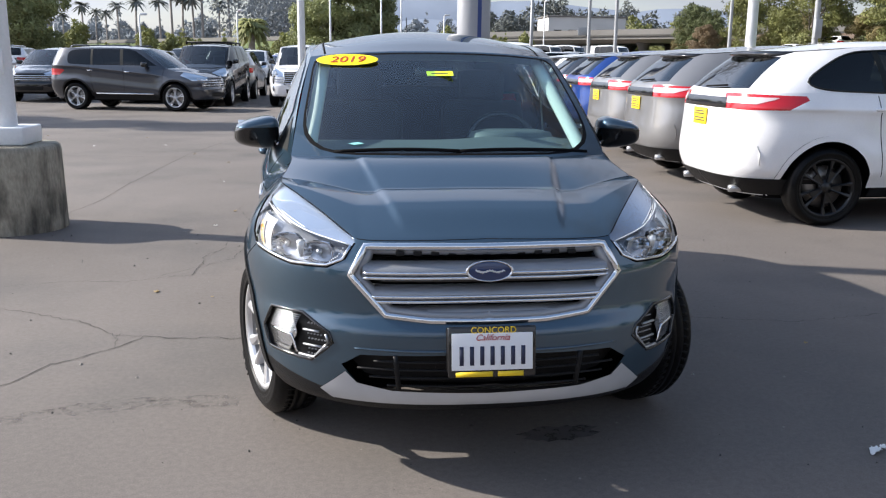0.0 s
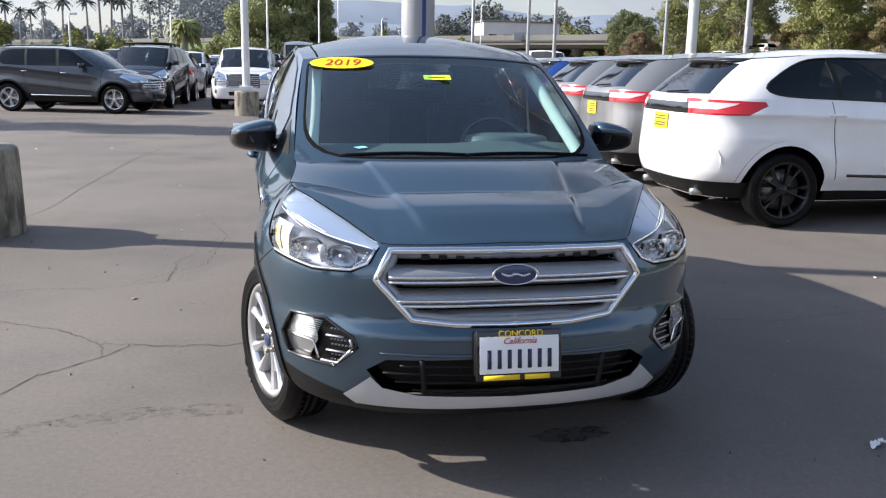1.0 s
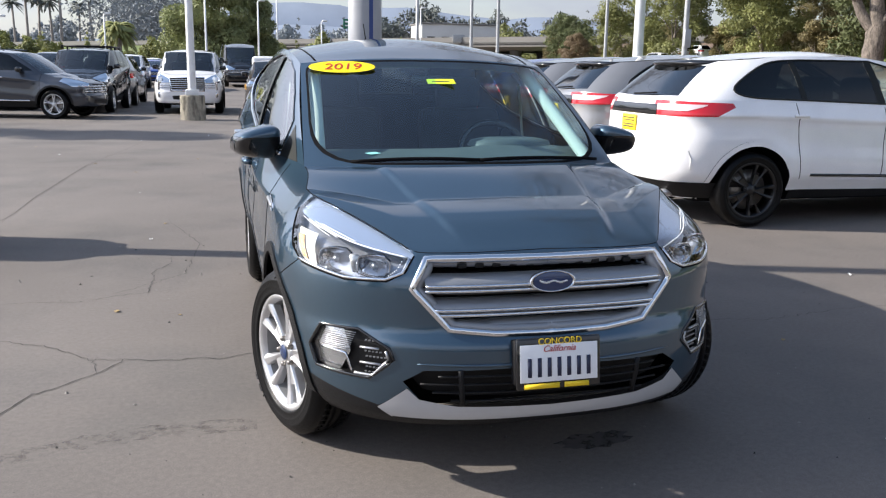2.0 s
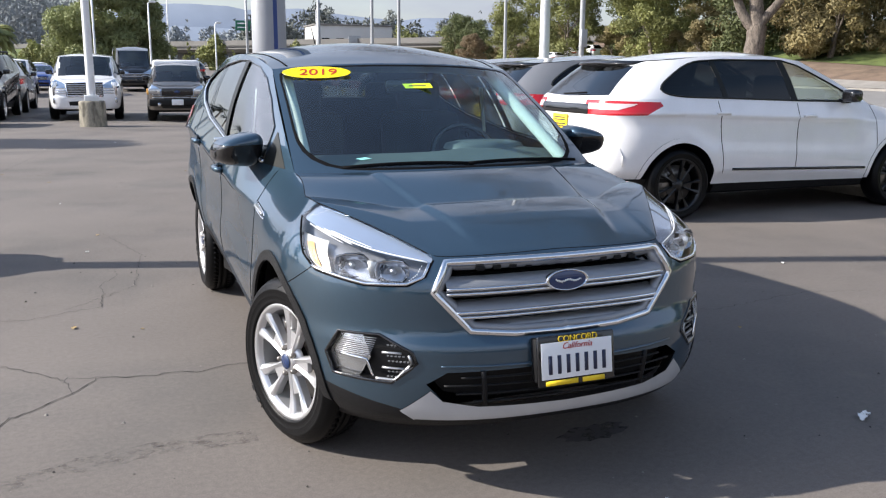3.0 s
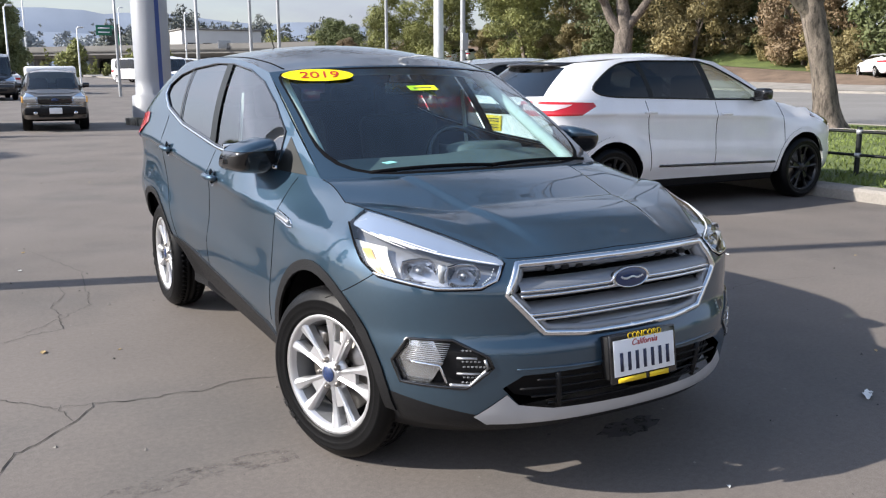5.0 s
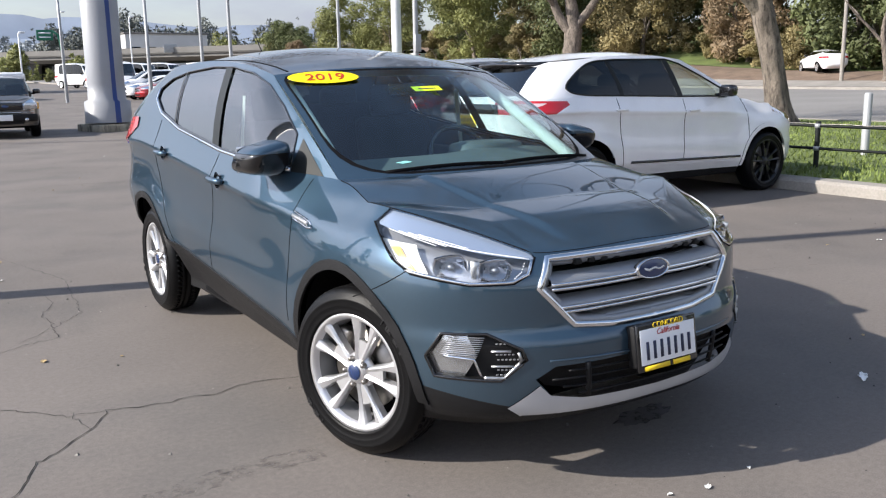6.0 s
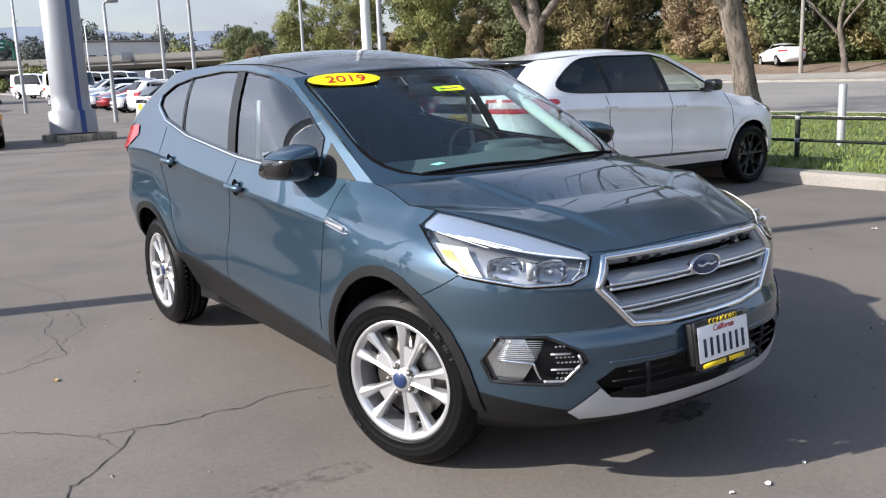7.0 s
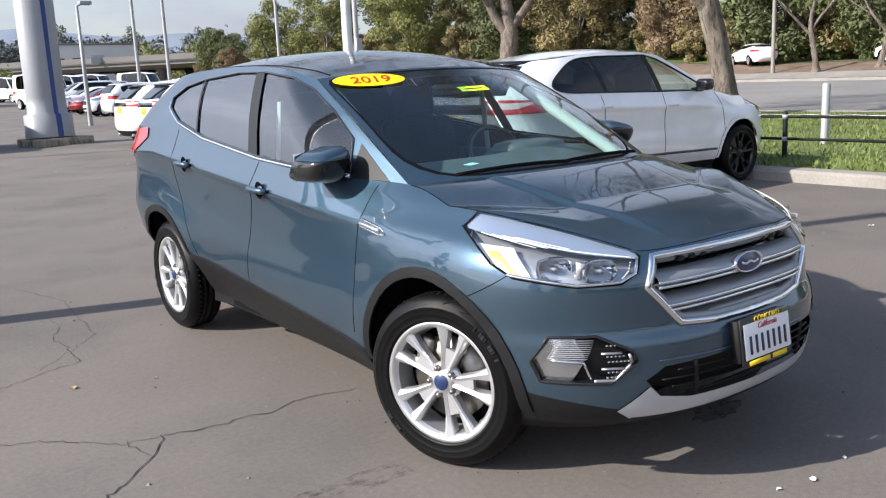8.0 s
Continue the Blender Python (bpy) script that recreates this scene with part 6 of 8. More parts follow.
# raised kerb along the lawn
def kerb():
    bm = grid([[(x, y, z) for x, z in ((7.16, -0.02), (7.17, 0.11), (7.20, 0.145), (7.44, 0.15), (7.47, 0.12))] for y in spread(-20, 20.5, 27)])
    tagged(part("kerb", bm, "kerb", smooth=False), "pale concrete kerb along the lawn", "kerb", kind="structure")
    for x, z in ((19.0, 0.16), (43.0, 0.17)):
        bm = grid([[(x + dx, y, gz(x, y) + dz) for dx, dz in ((-0.10, 0.0), (-0.09, z), (0.10, z), (0.11, 0.0))] for y in spread(-60, 200, 120)])
        tagged(part("road_kerb", bm, "kerb", smooth=False), "concrete kerb of the road", "kerb", kind="structure")


kerb()
sheet("footpath", "kerb", spread(44.0, 46.5, 3), spread(-60, 200, 60), 0.13, "pale concrete footpath beyond the road", "footpath")


# cracks, stains and crumbs on the lot
def crack(points, width, seed):
    rng = random.Random(seed)
    pts = []
    for q in dense([(x, y, 0.0) for x, y in points], 0.035):
        pts.append(Vector((q.x + rng.uniform(-1, 1) * 0.012, q.y + rng.uniform(-1, 1) * 0.018, 0)))
    rows = []
    for i, q in enumerate(pts):
        d = (pts[min(i + 1, len(pts) - 1)] - pts[max(0, i - 1)]).normalized()
        n = Vector((-d.y, d.x, 0)) * width * rng.uniform(0.4, 1.0) * math.sin(math.pi * (0.08 + 0.9 * i / len(pts))) ** 0.4
        rows.append([q - n + Vector((0, 0, 0.003)), q + n + Vector((0, 0, 0.003))])
    tagged(part("pavement_crack", grid(rows), "tar", smooth=False), "thin dark crack in the asphalt", "crack", kind="structure")


for i, (pts, w) in enumerate((
    ([(-0.64, 0.94), (-0.78, 0.985), (-0.91, 1.005), (-1.05, 0.955), (-1.21, 0.975), (-1.40, 0.99), (-1.555, 1.035), (-1.62, 0.90), (-1.765, 0.76), (-1.83, 0.68), (-1.92, 0.62), (-1.99, 0.44), (-2.045, 0.338), (-2.25, 0.10)], 0.0085),
    ([(-1.555, 1.035), (-1.715, 1.07), (-1.80, 1.16), (-1.84, 1.21), (-1.98, 1.37), (-2.12, 1.43), (-2.48, 1.64), (-2.9, 1.8)], 0.0058),
    ([(-1.70, 1.08), (-1.69, 0.95), (-1.66, 0.84)], 0.0035), ([(-2.9, 2.15), (-2.2, 2.30), (-1.97, 2.23), (-1.70, 2.36), (-1.526, 2.42), (-1.522, 2.54), (-1.50, 2.75), (-1.53, 3.0), (-1.40, 3.3), (-1.42, 3.6)], 0.0055),
    ([(-3.1, 4.9), (-2.98, 5.8), (-2.98, 7.1), (-2.84, 10.3), (-2.36, 13.9)], 0.011), ([(-1.74, 2.4), (-1.3, 2.9), (-1.2, 4.0), (-1.5, 5.2)], 0.005),
    ([(1.3, 1.2), (2.1, 1.0), (3.0, 1.15), (3.8, 0.9)], 0.004), ([(2.0, 3.9), (1.8, 5.5), (2.3, 7.5)], 0.006), ([(4.5, 2.2), (5.2, 1.6), (6.9, 1.5)], 0.005),
    ([(-6, 10.4), (-3, 10.0), (0, 10.6), (2.5, 10.2)], 0.010), ([(-8, 14.5), (-2, 14.1), (2.5, 14.6)], 0.010),
)):
    crack(pts, w * 0.5, i)


def blot(name, material, x, y, rx, ry, turn, seed, label, lift=0.002):
    rng = random.Random(seed)
    pts = [((1 + rng.uniform(-0.22, 0.22)) * math.cos(2 * math.pi * i / 26), (1 + rng.uniform(-0.22, 0.22)) * math.sin(2 * math.pi * i / 26)) for i in range(26)]
    bm = bmesh.new()
    bm.faces.new([bm.verts.new((a * rx, b * ry, 0)) for a, b in pts])
    bmesh.ops.transform(bm, matrix=pose(x, y, lift, 0, 0, turn), verts=bm.verts)
    tagged(part(name, bm, material, smooth=False), label, "stain", kind="structure")


blot("oil_stain", "stain", 0.36, -0.40, 0.17, 0.07, 10, 1, "dark oil stain on the asphalt")


def scuff(points, width, seed):
    """A faint broken tyre mark on the asphalt."""
    rng = random.Random(seed)
    pts = dense([(x, y, 0.0) for x, y in points], 0.05)
    rows = []
    for i, q in enumerate(pts):
        d = (pts[min(i + 1, len(pts) - 1)] - pts[max(0, i - 1)]).normalized()
        n = Vector((-d.y, d.x, 0)) * width * rng.uniform(0.6, 1.2)
        rows.append([q - n + Vector((0, 0, 0.002)), q + n * 0.6 + Vector((0, 0, 0.002))])
    tagged(part("tyre_mark", grid(rows), "stain_soft", smooth=False), "faint dark tyre mark on the asphalt", "stain", kind="structure")


scuff([(-2.0, -0.10), (-1.64, 0.05), (-1.32, 0.10), (-0.95, 0.09)], 0.085, 3)
scuff([(2.6, 6.0), (2.3, 8.0), (2.5, 10.5)], 0.12, 6)


def crumb(name, material, x, y, size, seed, label, category):
    """A curled scrap lying on the ground."""
    rng = random.Random(seed)
    n = 9
    rows = []
    for i in range(n):
        u = i / (n - 1) - 0.5
        w = size * 0.30 * math.cos(u * 2.6) * rng.uniform(0.6, 1.2) + 0.001
        z = 0.004 + size * 0.22 * rng.random()
        rows.append([(u * size, -w, z), (u * size, 0, z * 0.5), (u * size, w, z * rng.uniform(0.7, 1.3))])
    bm = grid(rows)
    bmesh.ops.transform(bm, matrix=pose(x, y, 0, 0, 0, rng.uniform(0, 360)), verts=bm.verts)
    tagged(part(name, bm, material), label, category)


for i, (x, y, sz) in enumerate(((1.545, -0.69, 0.075), (1.60, -0.66, 0.045), (0.05, -1.02, 0.035), (-0.10, -0.98, 0.022), (0.30, -1.0, 0.02))):
    crumb("paper_scrap", "paper", x, y, sz, i, "white crumpled paper scrap on asphalt", "litter")
crumb("dry_leaf", "dryleaf", -1.675, 1.975, 0.055, 9, "dry curled leaf on asphalt", "leaf")
rng = random.Random(5)
for i in range(60):
    x, y = rng.uniform(-6, 7), rng.uniform(-1.0, 16)
    if -1.1 < x < 1.1 and -1.2 < y < 3.9:
        continue
    crumb("dry_leaf", "dryleaf" if rng.random() < 0.7 else "paper", x, y, rng.uniform(0.02, 0.055), 20 + i, "dry curled leaf on asphalt", "leaf")


def grit():
    """Pebbles and specks strewn over the lot."""
    rng = np.random.default_rng(17)
    n = 1500
    x, y = -7 + 14 * rng.random(n), -1.3 + 15 * rng.random(n) ** 1.5
    size = 0.0025 + 0.007 * rng.random(n) ** 3
    dirs = np.array([(1, 0, 0), (0, 1, 0), (-1, 0, 0), (0, -1, 0), (0, 0, 1)], float)
    v = dirs[None] * size[:, None, None] * (0.6 + 0.8 * rng.random((n, 5, 1)))
    v[:, :, 0] += x[:, None]
    v[:, :, 1] += y[:, None]
    v[:, :, 2] += 0.001
    tri = np.array([(0, 1, 4), (1, 2, 4), (2, 3, 4), (3, 0, 4)])
    for k, (name, mat) in enumerate((("pale_grit", "kerb"), ("dark_grit", "stain"))):
        sel = v[k::2]
        f = (tri[None] + 5 * np.arange(len(sel))[:, None, None]).reshape(-1, 3)
        me = bpy.data.meshes.new(name)
        me.from_pydata(sel.reshape(-1, 3).tolist(), [], f.tolist())
        me.materials.append(M[mat])
        tagged(new(name, me), "fine grit and specks on the asphalt", "grit", kind="stuff")


grit()


# lamp posts and other poles
def pole(name, label, x, y, height, r0, r1, material="polepaint", head=0, base=None, cat="lamp post", bend=0.0):
    t = thing(name, label, cat, pose(x, y, gz(x, y)))
    z0 = 0.0
    if base:
        r, h = base
        prof = [(0, h), (r * 0.93, h), (r * 0.985, h - 0.02), (r, h - 0.06), (r * 1.03, 0.03), (r * 1.03, -0.05)]
        part("concrete_base", lathe(prof, 40), "concrete", t, "weathered round concrete base")
        part("base_plate", box(0, 0, h + 0.075, r * 1.08, r * 1.08, 0.15, 0.015), material, t)
        z0 = h + 0.14
    part("shaft", lathe([(0.0, z0 - 0.02), (r0, z0 - 0.02), (r0, z0), ((r0 + r1) / 2, (z0 + height) / 2), (r1, height), (0, height)], 20), material, t)
    if base and r0 > 0.1:
        part("hand_hole_cover", box(r0 * 0.4, -r0 * 0.9, z0 + 0.55, 0.09, 0.03, 0.20, 0.008), material, t)
    for a in range(head):
        ang = math.pi * a
        part("lamp_arm", tube([(0, 0, height - 0.02), (0.22 * math.cos(ang), 0, height + 0.06)], r1 * 0.7, 8), material, t)
        part("lamp_head", box(0.34 * math.cos(ang), 0, height + 0.10, 0.50, 0.34, 0.16, 0.03), material, t)
    return t


pole("lamp_post", "white lamp post on a weathered round concrete base", -3.36, 4.32, 9.0, 0.12, 0.085, base=(0.45, 0.735))
pole("lamp_post", "white lamp post on a round concrete base", -1.48, 21.55, 9.0, 0.11, 0.07, base=(0.33, 0.66))
pole("lamp_post", "tall white lamp post behind parked cars", 9.64, 17.5, 10.0, 0.14, 0.10)
sp = pole("sign_post", "grey post with a small grey box behind parked cars", 22.5, 37.5, 10.0, 0.15, 0.11, "polegrey", cat="post")
part("control_box", box(0, -0.18, 3.0, 0.35, 0.2, 0.9, 0.02), "polegrey", sp)
for x, y, h, hd in ((19.9, 41.3, 12, 0), (13.97, 42.0, 12, 0), (13.1, 44.0, 12, 0), (8.3, 36.6, 5.0, 1), (7.6, 52.0, 7.0, 1)):
    pole("lamp_post", "thin grey lamp post in the car lot", x, y, h, 0.10, 0.06, "polegrey", head=hd)
for x, y, h in ((3.2, 72, 6.1), (10.4, 88, 5.2), (-1.0, 66, 7.5), (6.5, 95, 9.5), (-16.0, 70, 4.2), (-9.5, 80, 5.0), (26, 110, 8), (20, 120, 9), (-30, 95, 4)):
    pole("lamp_post", "far thin white lamp post with one head", x, y, h, 0.09, 0.06, "polepaint", head=1)

pole("wooden_pole", "pale slim wooden pole beside the road", 46.6, 28.4, 8.0, 0.12, 0.10, "kerb", cat="pole")


def pylon():
    t = thing("sign_pylon", "grey round sign pylon with a blue stripe on a flared base", "pylon", pose(3.85, 24.95, 0, 0, 0, 14))
    part("pad", box(0.14, 0, 0.08, 1.62, 1.45, 0.26, 0.03), "concrete", t)

    def shell(a0, a1, material, name, prof, push=0.0):
        rows = []
        for i in range(33):
            a = radians(a0 + (a1 - a0) * i / 32)
            rows.append([((r + push) * math.cos(a) * 1.12, (r + push) * math.sin(a), z) for r, z in prof])
        bm = grid(rows)
        part(name, bm, material, t)
    col = [(0.62, 0.25), (0.615, 0.30), (0.60, 0.88), (0.50, 0.92), (0.485, 1.4), (0.475, 9.5), (0.0, 9.5)]
    shell(0, 360, "pylon", "column", col)
    shell(-97, -83, "bluestripe", "stripe", col[:-1], 0.006)
    shell(80, 92, "bluestripe", "stripe", col[:-1], 0.006)


pylon()


# fence on the lawn edge
def fence():
    t = thing("pipe_fence", "low black pipe fence with two rails beside the lawn", "fence", pose(0, 0, 0.14))
    ys = [4.16 + 2.5 * i for i in range(-3, 8)]
    for y in ys:
        part("post", lathe([(0.0, 0.64), (0.030, 0.64), (0.034, 0.62), (0.034, -0.05)], 14, m=pose(8.32, y, 0)), "postblack", t)
    for z in (0.58, 0.28):
        part("rail", tube([(8.32, ys[0], z), (8.32, ys[-1], z)], 0.019, 8), "postblack", t)
        for y in ys:
            part("clamp", lathe([(0.030, -0.03), (0.042, -0.03), (0.042, 0.03), (0.030, 0.03)], 12, m=pose(8.32, y, z)), "polegrey", t)
    links = [(8.32 + 0.02 * (i % 2), ys[0] + (ys[-1] - ys[0]) * i / 300, 0.605 + 0.004 * math.sin(i * 0.9)) for i in range(301)]
    part("chain", tube(links, 0.007, 5), "disc", t)
    for x, y in ((10.62, 4.87), (10.4, 9.6)):
        tagged(part("bollard", lathe([(0.0, 0.98), (0.05, 0.975), (0.062, 0.95), (0.062, 0.0)], 18, m=pose(x, y, 0.12)), "polegrey"), "grey steel bollard on the lawn", "bollard")


fence()


# grass tufts on the lawn nearest the lot
def tufts():
    rng = np.random.default_rng(3)
    n = 26000
    x = 7.5 + 10.5 * rng.random(n) ** 1.3
    y = -3 + 24 * rng.random(n)
    a = rng.random(n) * 6.283
    h = 0.035 + 0.05 * rng.random(n)
    w = 0.010 + 0.012 * rng.random(n)
    v = np.zeros((n, 3, 3))
    v[:, 0] = np.stack([x - w * np.cos(a), y - w * np.sin(a), np.full(n, 0.135)], 1)
    v[:, 1] = np.stack([x + w * np.cos(a), y + w * np.sin(a), np.full(n, 0.135)], 1)
    v[:, 2] = np.stack([x + 0.03 * np.sin(a), y + 0.03 * np.cos(a), 0.14 + h], 1)
    me = bpy.data.meshes.new("grass_tufts")
    me.from_pydata(v.reshape(-1, 3).tolist(), [], np.arange(3 * n).reshape(-1, 3).tolist())
    me.materials.append(M["blade"])
    tagged(new("grass_tufts", me), "short green grass blades of the lawn", "grass", kind="stuff")


tufts()

# ---- trees ----
def leaves_mesh(name, clumps, count, size, material, seed, flat=0.0):
    """Many small bent leaf sprays gathered in clumps, denser towards the outside of each."""
    rng = np.random.default_rng(seed)
    c = np.array([k[:3] for k in clumps])
    r = np.array([k[3] for k in clumps])
    pick = rng.choice(len(clumps), count, p=r ** 2 / (r ** 2).sum())
    d = rng.normal(size=(count, 3))
    d /= np.linalg.norm(d, axis=1)[:, None]
    rad = r[pick] * (0.62 + 0.45 * rng.random(count) ** 0.8)
    p = c[pick] + d * rad[:, None] * np.array([1, 1, 0.8])
    u = rng.normal(size=(count, 3))
    u /= np.linalg.norm(u, axis=1)[:, None]
    w = np.cross(u, d + 0.3 * rng.normal(size=(count, 3)))
    w /= np.linalg.norm(w, axis=1)[:, None] + 1e-9
    s = size * (0.55 + 0.9 * rng.random(count))[:, None]
    v = np.zeros((count, 4, 3))
    v[:, 0], v[:, 1], v[:, 2], v[:, 3] = p - u * s, p + w * s * 0.45, p + u * s + d * s * 0.2, p - w * s * 0.45
    me = bpy.data.meshes.new(name)
    me.from_pydata(v.reshape(-1, 3).tolist(), [], np.arange(4 * count).reshape(-1, 4).tolist())
    me.materials.append(M[material])
    return me


def limb(bm, start, way, length, radius, depth, rng, spread_a=0.7, up=0.25, kids=3, tips=None, clear=0.0):
    """A curved tapering branch that forks."""
    pts, rad = [], []
    p, d = Vector(start), Vector(way).normalized()
    n = 6 if depth > 1 else 4
    for i in range(n + 1):
        pts.append(p.copy())
        rad.append(radius * (1 - 0.55 * i / n))
        d = (d + Vector((rng.uniform(-1, 1), rng.uniform(-1, 1), rng.uniform(-0.6, 1) * up)) * 0.16).normalized()
        if p.z < clear and d.z < 0.2:
            d = Vector((d.x, d.y, 0.2)).normalized()
        p += d * (length / n)
    bm = join(bm, tube(pts, rad, 9 if radius > 0.08 else 5, depth == 0))
    if depth == 0:
        if tips is not None:
            tips.append(pts[-1])
        return bm
    for k in range(kids):
        i = n - (0 if k < 2 else rng.randint(1, 3))
        a = rng.uniform(0, 6.283)
        side = d.orthogonal().normalized()
        side.rotate(Matrix.Rotation(a, 3, d))
        w = (d + side * spread_a * rng.uniform(0.6, 1.2) + Vector((0, 0, up * 0.5))).normalized()
        if pts[i].z < clear and w.z < 0.2:
            w = Vector((w.x, w.y, 0.2)).normalized()
        bm = limb(bm, pts[i], w, length * rng.uniform(0.6, 0.85), rad[i] * rng.uniform(0.62, 0.82), depth - 1, rng, spread_a, up, kids, tips, clear)
    return bm


def leafy_tree(name, label, material, seed, height=10.0, wide=4.0, count=4200, size=0.24, low=0.12, clump_n=34, drop=0.0, puff=(0.14, 0.29)):
    rng = random.Random(seed)
    t = thing(name, label, "tree", pose(0, 0, 0))
    bm = bmesh.new()
    bm = limb(bm, (0, 0, -0.2), (0.05, 0.02, 1), height * 0.33, 0.035 * height * 0.8, 2, rng, 0.7, 0.4, 3)
    part("trunk", bm, "bark", t)
    clumps = []
    for i in range(clump_n):
        a, h = rng.uniform(0, 6.283), rng.random()
        z = height * (low + (0.95 - low) * h)
        prof = math.sin(math.pi * min(0.97, 0.18 + 0.78 * h)) ** 0.7
        rr = wide * prof * rng.uniform(0.35, 0.95)
        clumps.append((rr * math.cos(a), rr * math.sin(a), z - drop * rr, wide * rng.uniform(*puff)))
    ob = new("crown", leaves_mesh("crown", clumps, count, size, material, seed))
    ob.parent = t
    return t


def bare_tree(name, label, x, y, height, radius, seed, lean=(0.0, 0.0), fork=2.8, depth=5, spread_a=0.62):
    """A leafless tree: a rough leaning trunk with root flare, limbs that fork into fine twigs."""
    rng = random.Random(seed)
    t = thing(name, label, "tree", pose(x, y, gz(x, y) + 0.1))
    n, sides = 22, 28
    rows = []
    for i in range(n + 1):
        u = i / n
        z = -0.2 + (fork + 0.35) * u
        bend = u ** 1.4
        r = radius * (1 + 0.75 * math.exp(-max(0, z) / 0.22) - 0.12 * u)
        row = []
        for k in range(sides + 1):
            a = 2 * math.pi * (k % sides) / sides
            q = noise.noise(Vector((math.cos(a) * 2.2, math.sin(a) * 2.2, z * 1.3 + seed))) * 0.13 + noise.noise(Vector((math.cos(a) * 7, math.sin(a) * 7, z * 3.0))) * 0.07
            root = 0.22 * math.exp(-max(0, z) / 0.2) * math.cos(5 * a + seed)
            rr = r * (1 + q + root)
            row.append((lean[0] * bend + rr * math.cos(a), lean[1] * bend + rr * math.sin(a), z))
        rows.append(row)
    trunk = grid(rows)
    bmesh.ops.remove_doubles(trunk, verts=trunk.verts, dist=1e-4)
    part("trunk", trunk, "bark", t, "rough grey brown bark")
    head = Vector((lean[0] * 0.94, lean[1] * 0.94, fork))
    low = Vector((lean[0] * 0.78, lean[1] * 0.78, fork - 0.30))
    for k, (start, w, f) in enumerate(((low, (-0.75, 0.60, 1.0), 0.60), (head, (-0.10, 0.10, 1.0), 0.80), (head, (0.55, -0.45, 1.0), 0.55))):
        tips = []
        bm = limb(bmesh.new(), start, w, height * 0.26, radius * f, depth, rng, spread_a, 0.32, 3, tips, 5.0)
        part("limb", bm, "bark", t)
        if depth > 4:
            ob = new("twigs", twigs_mesh([q for q in tips if q.z > 4.6], height * 0.055, seed + k))
            ob.parent = t
            ob["kind"] = "stuff"
    return t


def twigs_mesh(tips, reach, seed, each=7):
    """Fine three-sided twigs that spray from the ends of the branches."""
    rng = np.random.default_rng(seed)
    c = np.repeat(np.array([tuple(p) for p in tips]), each, 0)
    n = len(c)
    c = c + rng.normal(size=(n, 3)) * reach * 0.35
    d = rng.normal(size=(n, 3)) + np.array([0, 0, 0.35])
    d /= np.linalg.norm(d, axis=1)[:, None]
    a = np.cross(d, rng.normal(size=(n, 3)))
    a /= np.linalg.norm(a, axis=1)[:, None] + 1e-9
    b = np.cross(d, a)
    r = 0.011
    v = np.stack([c + a * r, c - a * r * 0.5 + b * r * 0.87, c - a * r * 0.5 - b * r * 0.87, c + d * (reach * (0.6 + 0.9 * rng.random(n)))[:, None]], 1)
    f = (np.array([(0, 1, 3), (1, 2, 3), (2, 0, 3)])[None] + 4 * np.arange(n)[:, None, None]).reshape(-1, 3)
    me = bpy.data.meshes.new("twigs")
    me.from_pydata(v.reshape(-1, 3).tolist(), [], f.tolist())
    me.materials.append(M["bark"])
    return me


bare_tree("park_tree", "tall bare tree with a leaning forked grey trunk on the lawn", 16.87, 10.95, 19.0, 0.30, 4, (-0.46, 0.40), 2.9, 6, 0.78)
bare_tree("park_tree", "tall bare tree with a forked grey trunk beside the lawn", 25.5, 7.0, 18.0, 0.28, 7, (0.2, 0.1), 2.6, 6, 0.75)
bare_tree("park_tree", "tall bare tree with a forked grey trunk beside the lawn", 18.5, 2.5, 15.0, 0.25, 5, (0.2, -0.2), 2.6, 5, 0.7)
bare_tree("park_tree", "massive bare tree with a forked trunk beyond the road", 48.6, 54.8, 22.0, 0.80, 9, (0.2, -0.1), 3.0, 5)
bare_tree("park_tree", "bare tree with a thin pale trunk beyond the road", 46.5, 25.5, 12.0, 0.17, 12, (-0.3, 0.3), 2.4, 3)
bare_tree("park_tree", "bare tree with a thin pale trunk beyond the road", 48.0, 22.5, 11.0, 0.16, 15, (0.3, -0.3), 2.0, 3)

